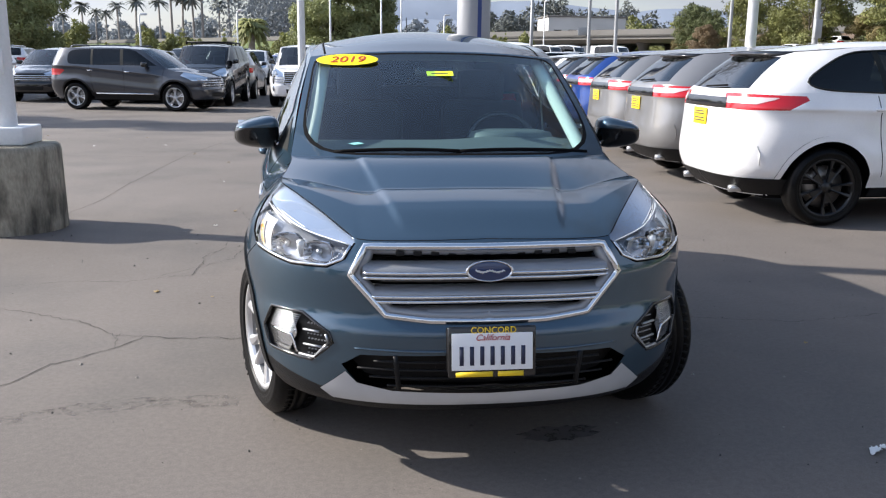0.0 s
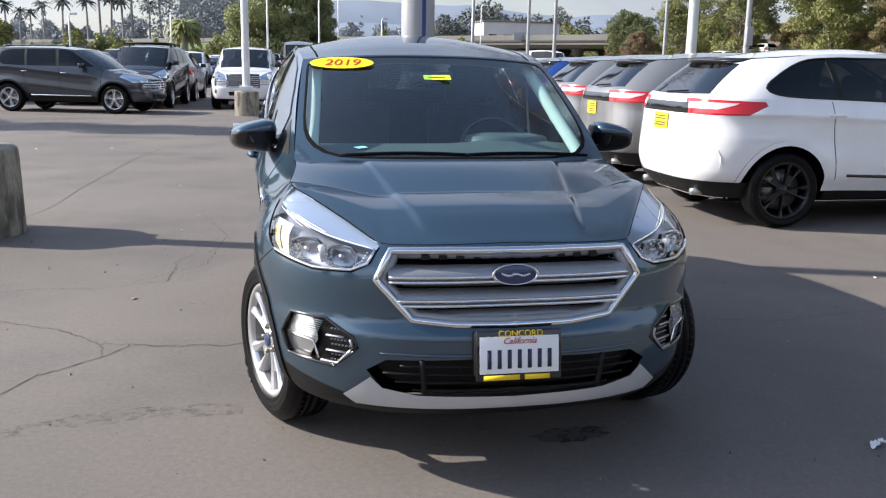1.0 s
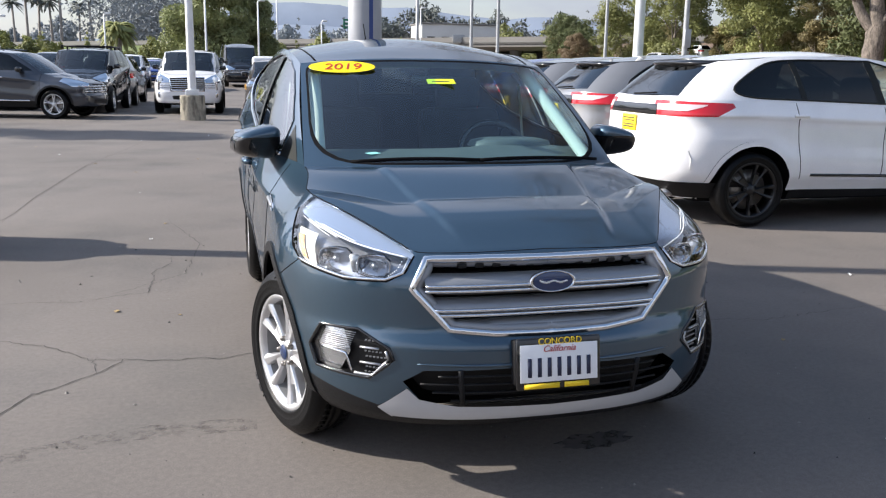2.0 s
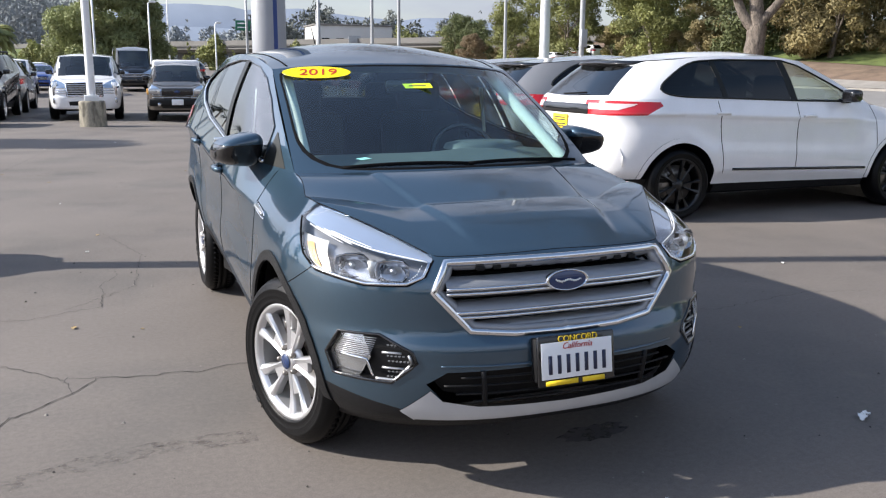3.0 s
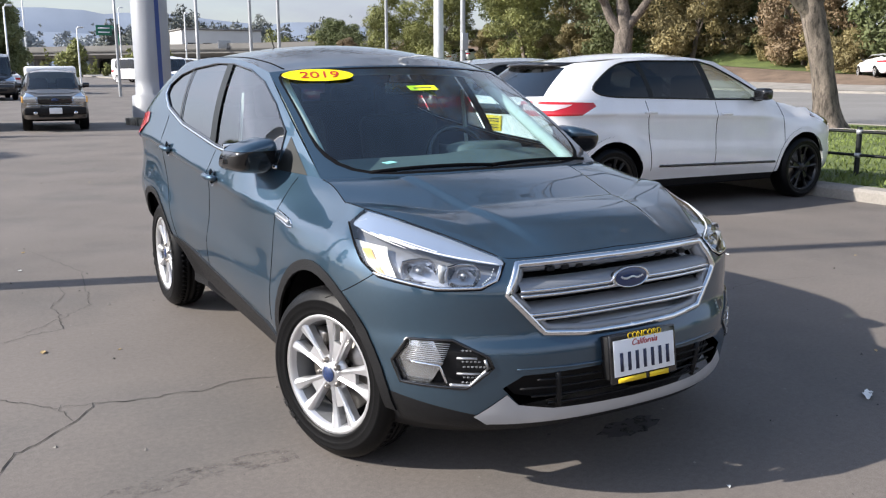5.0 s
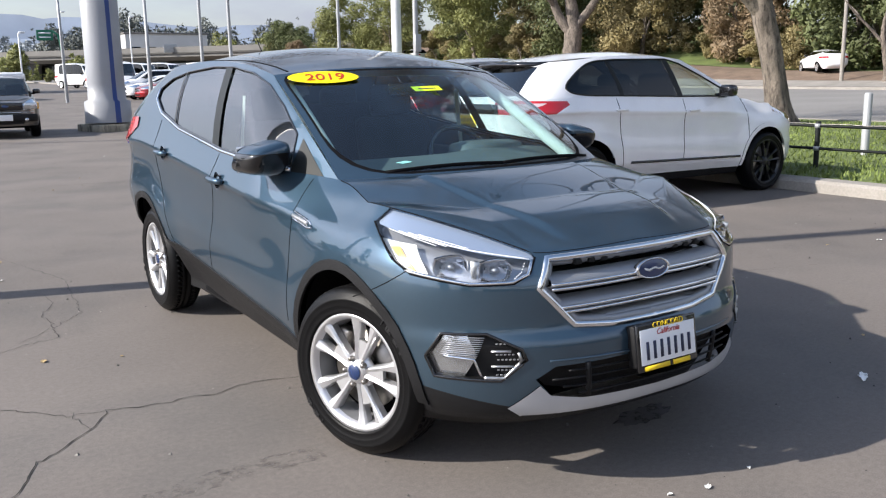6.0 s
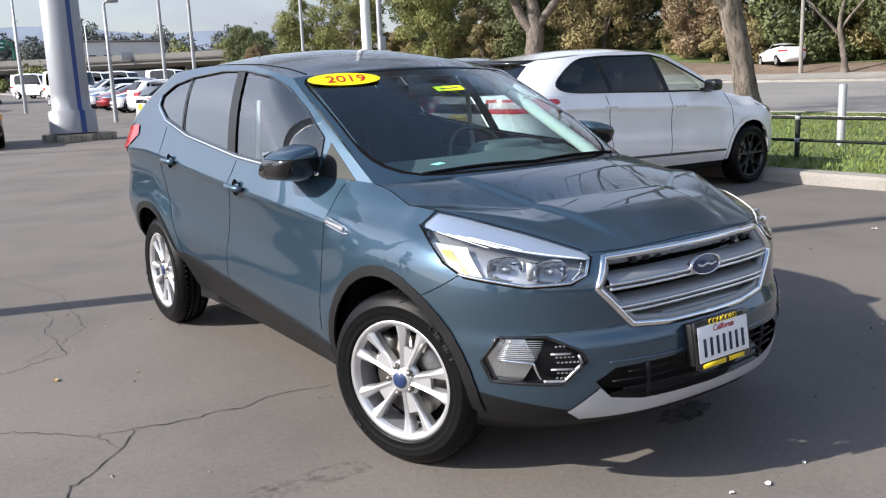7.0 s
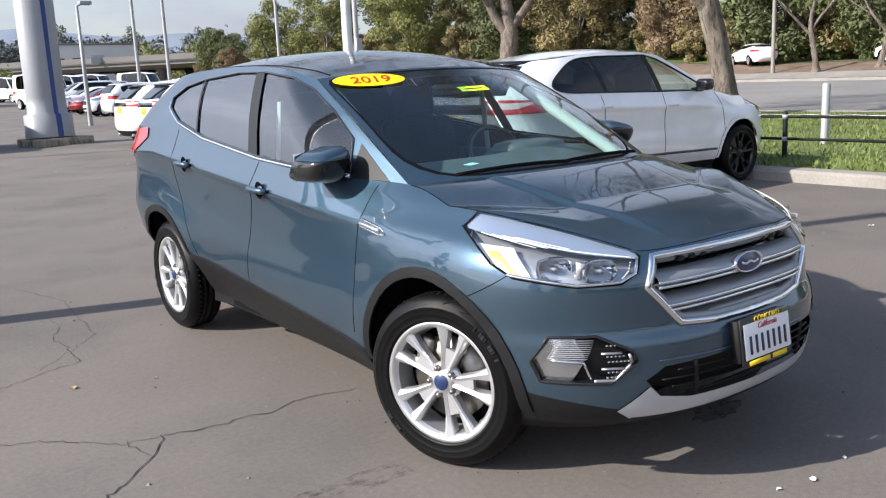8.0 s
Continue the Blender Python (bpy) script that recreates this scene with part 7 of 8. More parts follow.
kinds = [
    leafy_tree("broadleaf_tree", "dense dark green broadleaf tree beyond the road", "leaf_green", 1, 11, 4.6, 21000, 0.15, 0.05, 74),
    leafy_tree("broadleaf_tree", "bushy olive brown tree beyond the road", "leaf_olive", 2, 10, 4.4, 21000, 0.145, 0.04, 74),
    leafy_tree("broadleaf_tree", "bushy rust tinged tree beyond the road", "leaf_rust", 3, 9, 4.0, 20000, 0.135, 0.03, 74),
    leafy_tree("broadleaf_tree", "light green broadleaf tree beyond the road", "leaf_lime", 4, 11, 4.8, 21000, 0.15, 0.06, 74),
]
rng = random.Random(11)
spots = [(53, 128, 1, 0.9), (50, 119, 0, 1.0), (47.5, 108, 0, 1.05), (44.5, 103, 2, 0.75), (49, 98, 3, 1.05), (51, 90, 3, 1.1), (56, 82, 0, 1.2), (53, 75, 3, 1.1), (60, 70, 1, 1.1), (55, 63, 0, 1.15), (63, 60, 0, 1.3),
         (54, 52, 1, 1.1), (60, 47, 0, 1.3), (55.5, 42, 2, 1.15), (62, 38, 0, 1.3), (56, 33, 0, 1.1), (60, 29, 1, 1.2), (56, 24, 0, 1.2), (62, 20, 3, 1.2), (57, 16, 1, 1.2), (61, 11, 0, 1.2),
         (70, 100, 0, 1.4), (72, 80, 0, 1.5), (72, 60, 0, 1.5), (72, 42, 0, 1.5), (72, 26, 0, 1.5), (73, 8, 0, 1.4), (60, 4, 2, 1.1), (62, -4, 0, 1.2), (58, 110, 2, 0.9), (62, 119, 1, 0.95), (57, 101, 1, 0.85), (64, 93, 0, 1.0), (67, 86, 1, 1.0), (70, 130, 3, 1.3), (90, 150, 0, 1.5), (85, 120, 0, 1.6)]
first = set()
for x, y, k, sc in spots:
    m = pose(x, y, gz(x, y), 0, 0, rng.uniform(0, 360)) @ Matrix.Scale(sc * (1.4 if y < 72 else 1.08 if y < 98 else 0.76) * rng.uniform(0.92, 1.08), 4)
    if k in first:
        copy_thing(kinds[k], m)
    else:
        kinds[k].matrix_basis = m
        first.add(k)
# low shrubs that close the foot of the tree belt
shrub = leafy_tree("shrub", "low dense green shrub under the trees", "leaf_olive", 21, 3.2, 2.4, 7500, 0.11, 0.03, 30)
spots2 = [(52 + 8 * rng.random(), y + rng.uniform(-1, 1), rng.uniform(0.8, 1.3)) for y in range(8, 128, 4)]
for i, (x, y, sc) in enumerate(spots2):
    m = pose(x, y, gz(x, y), 0, 0, rng.uniform(0, 360)) @ Matrix.Scale(sc, 4)
    if i:
        copy_thing(shrub, m)
    else:
        shrub.matrix_basis = m

# weeping trees behind the lot
weep = leafy_tree("pepper_tree", "large drooping green pepper tree behind the lot", "leaf_pepper", 31, 10.5, 4.2, 32000, 0.15, 0.20, 44, 0.45, (0.22, 0.38))
weep.matrix_basis = pose(-0.6, 82, gz(0, 82))
copy_thing(weep, pose(-28.5, 79, gz(-28.5, 79), 0, 0, 140) @ Matrix.Scale(1.05, 4))
copy_thing(weep, pose(-33.5, 58, gz(-33.5, 58), 0, 0, 20) @ Matrix.Scale(1.05, 4))
copy_thing(weep, pose(2.4, 84, gz(0, 84), 0, 0, 60) @ Matrix.Scale(0.85, 4))

# unseen tree, added and shaped to cast the shadow band on the lot
slim_tree = leafy_tree("slim_tree", "tall slim green tree added out of view for its shadow", "leaf_green", 41, 13.0, 2.1, 14000, 0.14, 0.30, 40, 0.0, (0.22, 0.40))
slim_tree.matrix_basis = pose(-20.5, 22.0, 0)


def palm(name, label, height, fronds, reach, r, seed, drop=0.5, skirt=False):
    rng = random.Random(seed)
    t = thing(name, label, "palm tree", pose(0, 0, 0))
    bend = rng.uniform(-0.4, 0.4)
    part("trunk", tube([(0, 0, -0.3), (bend * 0.3, 0, height * 0.4), (bend, 0, height)], [r * 1.3, r, r * 0.85], 10), "palmbark", t)
    bm = bmesh.new()
    for i in range(fronds):
        a = 6.283 * i / fronds + rng.uniform(-0.2, 0.2)
        e = rng.uniform(-0.55, 1.1)
        rows = []
        for k in range(7):
            u = k / 6
            rr = reach * u * math.cos(e * (1 - 0.3 * u))
            z = height + reach * (math.sin(e) * u - drop * u * u)
            w = reach * 0.16 * math.sin(math.pi * (0.08 + 0.9 * u)) * (1 if k % 2 else 0.55)
            c = Vector((bend + rr * math.cos(a), rr * math.sin(a), z))
            s = Vector((-math.sin(a), math.cos(a), -0.5)) * w
            s2 = Vector((math.sin(a), -math.cos(a), -0.5)) * w
            rows.append([c + s, c, c + s2])
        bm = join(bm, grid(rows))
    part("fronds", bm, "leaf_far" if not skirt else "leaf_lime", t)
    return t


p1 = palm("fan_palm", "tall thin fan palm beyond the freeway", 13.0, 34, 3.0, 0.28, 1)
p2 = palm("fan_palm", "tall thin fan palm beyond the freeway", 12.0, 32, 2.8, 0.26, 2)
lay = ((-15.3, 300, 1.02), (-14.6, 330, 1.0), (-14.0, 320, 0.95), (-13.3, 310, 1.0), (-12.4, 240, 0.85), (-10.9, 320, 1.12), (-10.2, 330, 1.15), (-9.6, 335, 1.2), (-8.9, 330, 1.15), (-8.4, 325, 1.2), (-7.4, 330, 1.1), (-6.7, 320, 1.25), (-17.2, 310, 1.0), (-16.4, 320, 0.9))
for i, (az, d, sc) in enumerate(lay):
    x, y = d * math.sin(radians(az)), d * math.cos(radians(az))
    src = (p1, p2)[i % 2]
    m = pose(x, y, gz(x, y) + 0.5, 0, 0, i * 50) @ Matrix.Scale(sc * (1.22 if az > -11.5 else 1.04) * (1 + 0.09 * math.sin(i * 2.3)), 4)
    if i < 2:
        src.matrix_basis = m
    else:
        copy_thing(src, m)
fat = palm("date_palm", "short thick palm with a skirt of dead fronds", 5.0, 120, 2.7, 0.45, 5, 0.75, True)
fat.matrix_basis = pose(-12.0, 120, gz(-12, 120))


def conifer_belt(name, label, az0, az1, dist, hmin, hmax, count, material, seed):
    """Far wood: many pointed and round crowns, each of leaf sprays, as one stand."""
    rng = np.random.default_rng(seed)
    clumps = []
    for i in range(count):
        az = radians(az0 + (az1 - az0) * rng.random())
        d = dist * (0.9 + 0.25 * rng.random())
        x, y = d * math.sin(az), d * math.cos(az)
        h = hmin + (hmax - hmin) * rng.random() ** 1.6
        slim = rng.random() < 0.35
        for k in range(6):
            u = k / 5
            w = h * (0.16 * (1.05 - u) + 0.02 if slim else 0.30 * math.sin(math.pi * (0.2 + 0.7 * u)))
            clumps.append((x + rng.normal() * w * 0.5, y + rng.normal() * w * 0.5, gz(x, y) + h * (0.1 + 0.85 * u), w))
    me = leaves_mesh(name, clumps, count * 620, dist * 0.0019, material, seed)
    tagged(new(name, me), label, "trees", kind="stuff")


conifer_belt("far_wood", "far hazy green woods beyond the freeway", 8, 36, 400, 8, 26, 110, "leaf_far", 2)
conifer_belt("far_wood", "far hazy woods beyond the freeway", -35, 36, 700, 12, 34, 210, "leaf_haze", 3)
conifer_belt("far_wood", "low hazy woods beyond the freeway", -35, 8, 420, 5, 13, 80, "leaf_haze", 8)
conifer_belt("freeway_bushes", "bushes on the freeway bank", -22, 12, 150, 2.0, 5.5, 60, "leaf_lime", 4)
conifer_belt("tall_wood", "tall trees paled with painted haze beyond the freeway", -5.5, -1.5, 330, 22, 36, 30, "leaf_haze", 6)
conifer_belt("freeway_bushes", "bushes on the freeway bank", 17, 32, 190, 5.0, 11, 40, "leaf_lime", 7)

# ---- freeway, hills, far buildings ----
def freeway():
    a, b = Vector((62, 128, 0)), Vector((-150, 392, 0))
    d = (b - a).normalized()
    n = Vector((d.y, -d.x, 0))
    if n.y > 0:
        n = -n
    t = thing("freeway_bridge", "grey concrete freeway overpass with columns", "bridge", pose(0, 0, 0))
    top, deck = 7.4, 6.3

    def run(name, material, s0, s1, prof, steps=24):
        rows = []
        for i in range(steps + 1):
            q = a + d * (s0 + (s1 - s0) * i / steps)
            rows.append([q + n * u + Vector((0, 0, z)) for u, z in prof])
        part(name, grid(rows), material, t, smooth=False)
    run("deck", "bridge", -60, 340, ((0, deck - 0.9), (0.0, deck - 0.05), (-0.3, deck - 0.05), (-24, deck - 0.05), (-24, deck - 0.9), (-22, deck - 1.5), (-2, deck - 1.5), (0, deck - 0.9)))
    run("parapet", "bridge", -60, 340, ((0.12, deck - 0.25), (0.12, deck + 0.75), (-0.18, deck + 0.75), (-0.18, deck - 0.2)))
    run("edge_beam", "shadeconc", -60, 340, ((0.25, deck - 0.40), (0.25, deck - 0.15), (0.05, deck - 0.12)))
    for s in range(6, 80, 14):
        for u in (-3, -12, -21):
            q = a + d * s + n * u
            g = gz(q.x, q.y)
            part("column", lathe([(0.9, g - 0.5), (0.9, deck - 2.2), (1.4, deck - 1.4)], 14, m=Matrix.Translation((q.x, q.y, 0))), "shadeconc", t)
    run("abutment", "bridge", -2, 3, ((0.0, 0), (0.0, deck - 0.9), (-24, deck - 0.9), (-24, 0)), 2)
    bank = thing("freeway_bank", "grassy bank under the freeway", "bank", pose(0, 0, 0), kind="structure")
    rows = []
    for i in range(41):
        q = a + d * (86 + 260 * i / 40)
        g = gz(q.x, q.y)
        rows.append([q + n * 16 + Vector((0, 0, g - 0.2)), q + n * 9 + Vector((0, 0, g + 1.6)), q + n * 2 + Vector((0, 0, deck - 1.0)), q + n * 0.1 + Vector((0, 0, deck - 0.4))])
    part("slope", grid(rows), "grass", bank)
    rows = []
    for i in range(21):
        q = a + d * (-60 + 58 * i / 20)
        g = gz(q.x, q.y)
        rows.append([q + n * 16 + Vector((0, 0, g - 0.2)), q + n * 2 + Vector((0, 0, deck - 1.0)), q + n * 0.1 + Vector((0, 0, deck - 0.4))])
    part("slope", grid(rows), "litter", bank)
    for s in (30, 62):
        q = a + d * s + n * 0.5
        sg = thing("road_sign", "small grey road sign on the bridge parapet", "sign", Matrix.Translation((q.x, q.y, deck)))
        part("panel", box(0, 0, 0.5, 2.2, 0.1, 1.4, 0.02), "polegrey", sg)
    g = thing("gantry_sign", "green freeway sign on a curved dark post", "sign", pose(30, 186, deck))
    part("post", tube([(1.6, 0, -1), (1.6, 0, 2.6), (1.2, 0, 4.3), (0.2, 0, 5.0)], 0.22, 8), "signgreen", g)
    part("sign_panel", box(-1.2, -0.1, 4.2, 3.0, 0.12, 2.0, 0.05), "signgreen", g)
    for z in (4.6, 3.8):
        part("sign_mark", box(-1.2, -0.18, z, 2.2, 0.04, 0.25), "polepaint", g)


freeway()


def hills():
    rng = random.Random(2)
    for k, (dist, base, amp, seed) in enumerate(((3900, 165, 120, 0.0), (3300, 90, 70, 4.0))):
        rows = []
        for i in range(121):
            az = radians(-60 + 130 * i / 120)
            dd = math.degrees(az)
            bump = math.exp(-((dd - 8) / 9) ** 2) * 0.75 + 0.30 * math.exp(-((dd - 24) / 10) ** 2) + 0.2 * math.exp(-((dd + 20) / 14) ** 2)
            h = base * 0.95 + amp * 1.25 * (bump + 0.22 * noise.noise(Vector((dd * 0.16, seed, 0))) + 0.08 * noise.noise(Vector((dd * 0.7, seed, 1))))
            h *= 0.50 + 0.50 * ease(-9, 3, dd)
            d = Vector((math.sin(az), math.cos(az), 0))
            rows.append([d * (dist - 300), d * (dist - 120) + Vector((0, 0, h * 0.55)), d * dist + Vector((0, 0, h)), d * (dist + 200)])
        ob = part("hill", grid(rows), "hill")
        tagged(ob, "hills on the horizon coloured with blue haze", "hill", kind="structure")


hills()
for x, y, w, h, mat in ((81, 292, 26, 12.8, "wallpale"),):
    t = thing("far_building", "plain pale flat-roofed building beyond the freeway", "building", pose(x, y, gz(x, y)))
    part("wall", box(0, 0, h / 2, w, 16, h, 0.1), mat, t)
    part("roof", box(0, 0, h + 0.25, w + 0.8, 16.8, 0.5, 0.1), "bridge", t)
    for i in range(5):
        part("window", box(-w * 0.38 + w * 0.19 * i, -8.03, h * 0.6, w * 0.10, 0.1, h * 0.18), "gloss_black", t)


# a building added behind the camera, which shows only in reflections
def reflected_building():
    t = thing("dealership_building", "plain pale unseen building with dark glazing, added for reflections", "building", pose(2, -30, 0))
    part("wall", box(0, 0, 3.2, 46, 10, 6.4, 0.05), "wallpale", t)
    part("roof_band", box(0, 0, 6.7, 47, 11, 0.8, 0.05), "polegrey", t)
    for i in range(12):
        part("window", box(-20 + 3.6 * i, 5.02, 1.9, 3.2, 0.12, 3.2, 0.02), "gloss_black", t)


reflected_building()
# trees out of view, added for glass and paint to mirror
for i, (x, y, k, sc) in enumerate(((-34, -14, 0, 1.0), (-30, -26, 3, 1.1), (34, -16, 0, 1.0), (30, -30, 1, 1.1), (40, -4, 3, 1.0), (-27, 44, 1, 0.42), (-31, 47, 0, 0.5), (-36, 46, 0, 0.55), (-42, 40, 3, 0.6))):
    copy_thing(kinds[k], pose(x, y, 0, 0, 0, 70 * i) @ Matrix.Scale(sc, 4))

# ---- parked cars ----
CROSS = dict(wb=2.95, W=0.975, H=1.075, wheel=0.362, rimr=0.262, tw=0.245, arch=0.425, front=1.15, rear=0.98, nf=2.8, nr=3.4, cowl=(0.16, 1.165), ws_top=(1.12, 1.625), corner_y=0.34,
             rail_start=1.28, rail_end=2.60, roof_rear=0.72, rail=((1.2, 1.59), (1.8, 1.645), (2.4, 1.64), (2.9, 1.60), (3.4, 1.545)),
             rail_x=((1.1, 0.64), (1.8, 0.67), (2.6, 0.66), (3.4, 0.62)), crown=0.035, sill=0.26, window_rear=(0.15, 0.46), tail=(0.28, 0.982, 1.125), top_rear=1.11, crease=0.90, crease_rise=0.035,
             top_side=((0.0, 0.995), (0.24, 1.050), (0.6, 1.070), (0.9, 1.075), (1.4, 1.085), (2.1, 1.11), (2.45, 1.13), (2.9, 1.13)))


def crossover(paint, m, label, tag=True):
    """A midsize crossover seen from behind: black spoiler, wide red lamps, yellow dealer card, black wheels."""
    car, s = simple_car("crossover", label, "car", paint, m, "crossovers in a row", "tinted", "dark", detail=False, cladding=False, fine=0.8, front_glass="clearside", **CROSS)
    p = s.p
    wb = p["wb"]
    spoil = []
    for i in range(-14, 15):
        x = 0.60 * i / 14
        q = s.rail_at(("r", math.asin(min(1, abs(i / 14)) ** (p["nr"] / 2))))
        spoil.append([(x, q.y - 0.10, q.z + 0.012), (x, q.y + 0.10, q.z - 0.005), (x, q.y + 0.12, q.z - 0.03), (x, q.y - 0.02, q.z - 0.05)])
    part("spoiler", grid(spoil), "gloss_black", car)
    yb = wb + s.stern(0.98)
    part("dealer_card", box(0, yb + 0.012, 0.965, 0.30, 0.012, 0.16, 0.004), "goldtext", car, "yellow card with dark marks")
    for z in (1.01, 0.985, 0.945, 0.920):
        part("card_mark", box(0, yb + 0.020, z, 0.23, 0.004, 0.010), "ink", car)
    bar = []
    for i in range(17):
        a = math.pi / 2 * i / 16 * 0.20
        bar.append([s.at(("r", a), z) + Vector((0, dy, 0)) for z, dy in ((1.060, 0.002), (1.066, 0.008), (1.150, 0.009), (1.162, 0.002))])
    bm = grid(bar)
    for h in both(bm):
        part("tail_bar", h, "gloss_black", car)
    bm.free()
    fresh = s.skin(0.8)
    patch = carve(fresh, [(-0.50, wb + 0.85, 1.172), (-0.50, wb + 0.85, 1.112), (-0.80, wb + 0.68, 1.108), (-0.89, wb + 0.57, 1.150), (-0.90, wb + 0.53, 1.170)], (0.6, -0.8, 0), 0.02)
    for h in both(offset(patch, 0.004)):
        part("lamp_insert", h, "clearlamp", car)
    patch.free()
    fresh.free()
    for sd in (1, -1):
        q = s.at(("r", 0.95), 0.62)
        part("bumper_crease", tube([Vector((-sd * abs(q.x) * k, q.y + dy, z)) for k, dy, z in ((0.80, 0.06, 0.735), (1.0, 0.006, 0.73), (1.02, -0.01, 0.66), (1.02, -0.01, 0.56))], 0.008, 6), paint, car)
    low = []
    for st in [("r", math.pi / 2 * (i / 16)) for i in range(17)]:
        low.append([s.at(st, z) + Vector((0, 0.012, 0)) - Vector((0.006, 0, 0)) for z in (0.27, 0.32, 0.37, 0.43)])
    bm = grid(low)
    for h in both(bm):
        part("rear_valance", h, "clad", car)
    bm.free()
    for x in (-0.55, 0.55):
        part("exhaust_pipe", tube([(x, wb + 0.62, 0.31), (x, wb + 0.76, 0.305)], 0.035, 12), "satin", car)
    tree = BVHTree.FromBMesh(s.skin(0.5))
    pts = drape(tree, dense([(-1.2, 0.50, 0.46), (-1.2, 2.30, 0.50)], 0.05), (1, 0, 0), 0.008)
    for h in both(tube(pts, 0.013, 6, True, 1.2)):
        part("side_strip", h, "gloss_black", car)
    part("wiper", tube([(0.05, wb + s.stern(1.2) - 0.02, 1.25), (-0.35, wb + s.stern(1.2) - 0.05, 1.27)], 0.010, 6), "seam", car)
    return car


row = [("white", "white crossover with black wheels beside the lawn"), ("grey", "warm grey crossover with yellow dealer card"), ("grey", "warm grey crossover with yellow dealer card"), ("blue", "bright blue crossover with yellow dealer card"),
       ("darkgrey", "dark grey crossover in a parked row"), ("white", "white crossover in a parked row"), ("white", "white crossover at the end of a row")]
made = {}
for i, (paint, label) in enumerate(row):
    m = pose(6.90 + 0.27 * i, 4.83 + 2.72 * i, 0, 0, 0, 90)
    if paint in made:
        c = copy_thing(made[paint], m)
        c["label"] = label
    else:
        made[paint] = crossover(paint, m, label)

# side-on dark SUV and its neighbours
BIG = dict(wb=3.02, W=0.98, H=1.10, wheel=0.385, rimr=0.265, tw=0.25, arch=0.45, front=1.12, rear=1.12, nf=3.0, nr=4.0, cowl=(0.16, 1.20), ws_top=(1.0, 1.71), corner_y=0.34, rail_start=1.15, rail_end=2.85, roof_rear=0.95,
           rail=((1.1, 1.69), (1.8, 1.74), (2.6, 1.74), (3.3, 1.72), (3.9, 1.69)), rail_x=((1.0, 0.66), (1.8, 0.70), (3.0, 0.69), (3.9, 0.66)), crown=0.03, sill=0.30, top_rear=1.10, tail=(0.35, 0.88, 1.05),
           top_side=((0.0, 0.995), (0.24, 1.062), (0.6, 1.085), (0.9, 1.09), (1.4, 1.10), (2.1, 1.12), (2.45, 1.13), (2.9, 1.12)))
exp, es = simple_car("suv", "dark grey three-row SUV with silver wheels parked side-on", "car", "darkgrey", pose(-4.75, 22.75, 0, 0, 0, 73), "", "tinted", "five", True, True, True, 0.8, **BIG)
for sd in (1, -1):
    part("sill_strip", box(-sd * 0.955, 1.5, 0.47, 0.03, 1.75, 0.035, 0.01), "chrome", exp)
    part("roof_rail", tube([(-sd * 0.60, 1.4, 1.775), (-sd * 0.60, 1.5, 1.80), (-sd * 0.60, 3.2, 1.80), (-sd * 0.60, 3.3, 1.76)], 0.018, 8), "darkgrey", exp)

BOXY = dict(BIG)
BOXY.update(wb=2.95, W=0.99, H=1.20, nf=4.2, nr=6.0, front=1.0, rear=0.95, cowl=(0.10, 1.30), ws_top=(0.72, 1.86), corner_y=0.22, rail_start=0.85, rail_end=2.9, roof_rear=0.85,
            rail=((0.8, 1.83), (1.6, 1.88), (2.6, 1.90), (3.8, 1.88)), rail_x=((0.7, 0.74), (1.8, 0.77), (3.8, 0.75)), wheel=0.39, arch=0.45)
lr, _ = simple_car("boxy_suv", "black boxy off-road SUV with a roof rack", "car", "black", pose(-4.80, 25.35, 0, 0, 0, -4), "", "tinted", "five", True, False, True, 0.7, **BOXY)
for sd in (1, -1):
    part("roof_rail", tube([(-sd * 0.66, 1.0, 1.99), (-sd * 0.66, 3.4, 1.99)], 0.025, 8), "clad", lr)
for y in (1.1, 1.8, 2.5, 3.3):
    part("rack_bar", tube([(-0.66, y, 1.99), (0.66, y, 1.99)], 0.02, 8), "clad", lr)
    for sd in (1, -1):
        part("rack_foot", box(-sd * 0.66, y, 1.95, 0.05, 0.08, 0.09, 0.01), "clad", lr)
LUX = dict(BOXY)
LUX.update(W=1.03, wb=3.0, front=1.12, nf=3.8, wheel=0.40, rimr=0.29)
esc, ls = simple_car("luxury_suv", "white full-size SUV with a tall chrome grille", "car", "white", pose(-1.62, 25.15, 0, 0, 0, -2), "", "tinted", "five", True, False, False, 0.7, **LUX)
for sd in (1, -1):
    part("lamp_stack", box(-sd * 0.80, -0.66, 0.92, 0.14, 0.16, 0.42, 0.03, pose(0, 0, 0)), "chrome", esc)
    part("fog_stack", box(-sd * 0.82, -0.70, 0.58, 0.10, 0.14, 0.16, 0.03), "chrome", esc)
part("grille_panel", box(0, -0.88, 0.88, 1.0, 0.05, 0.40, 0.03), "gloss_black", esc)
for i in range(6):
    part("grille_blade", box(0, -0.915, 0.73 + 0.06 * i, 0.98, 0.02, 0.022, 0.006), "chrome", esc)
part("grille_surround", tube([(-0.50, -0.91, 1.09), (0.50, -0.91, 1.09), (0.46, -0.91, 0.70), (-0.46, -0.91, 0.70), (-0.50, -0.91, 1.09)], 0.02, 6), "chrome", esc)

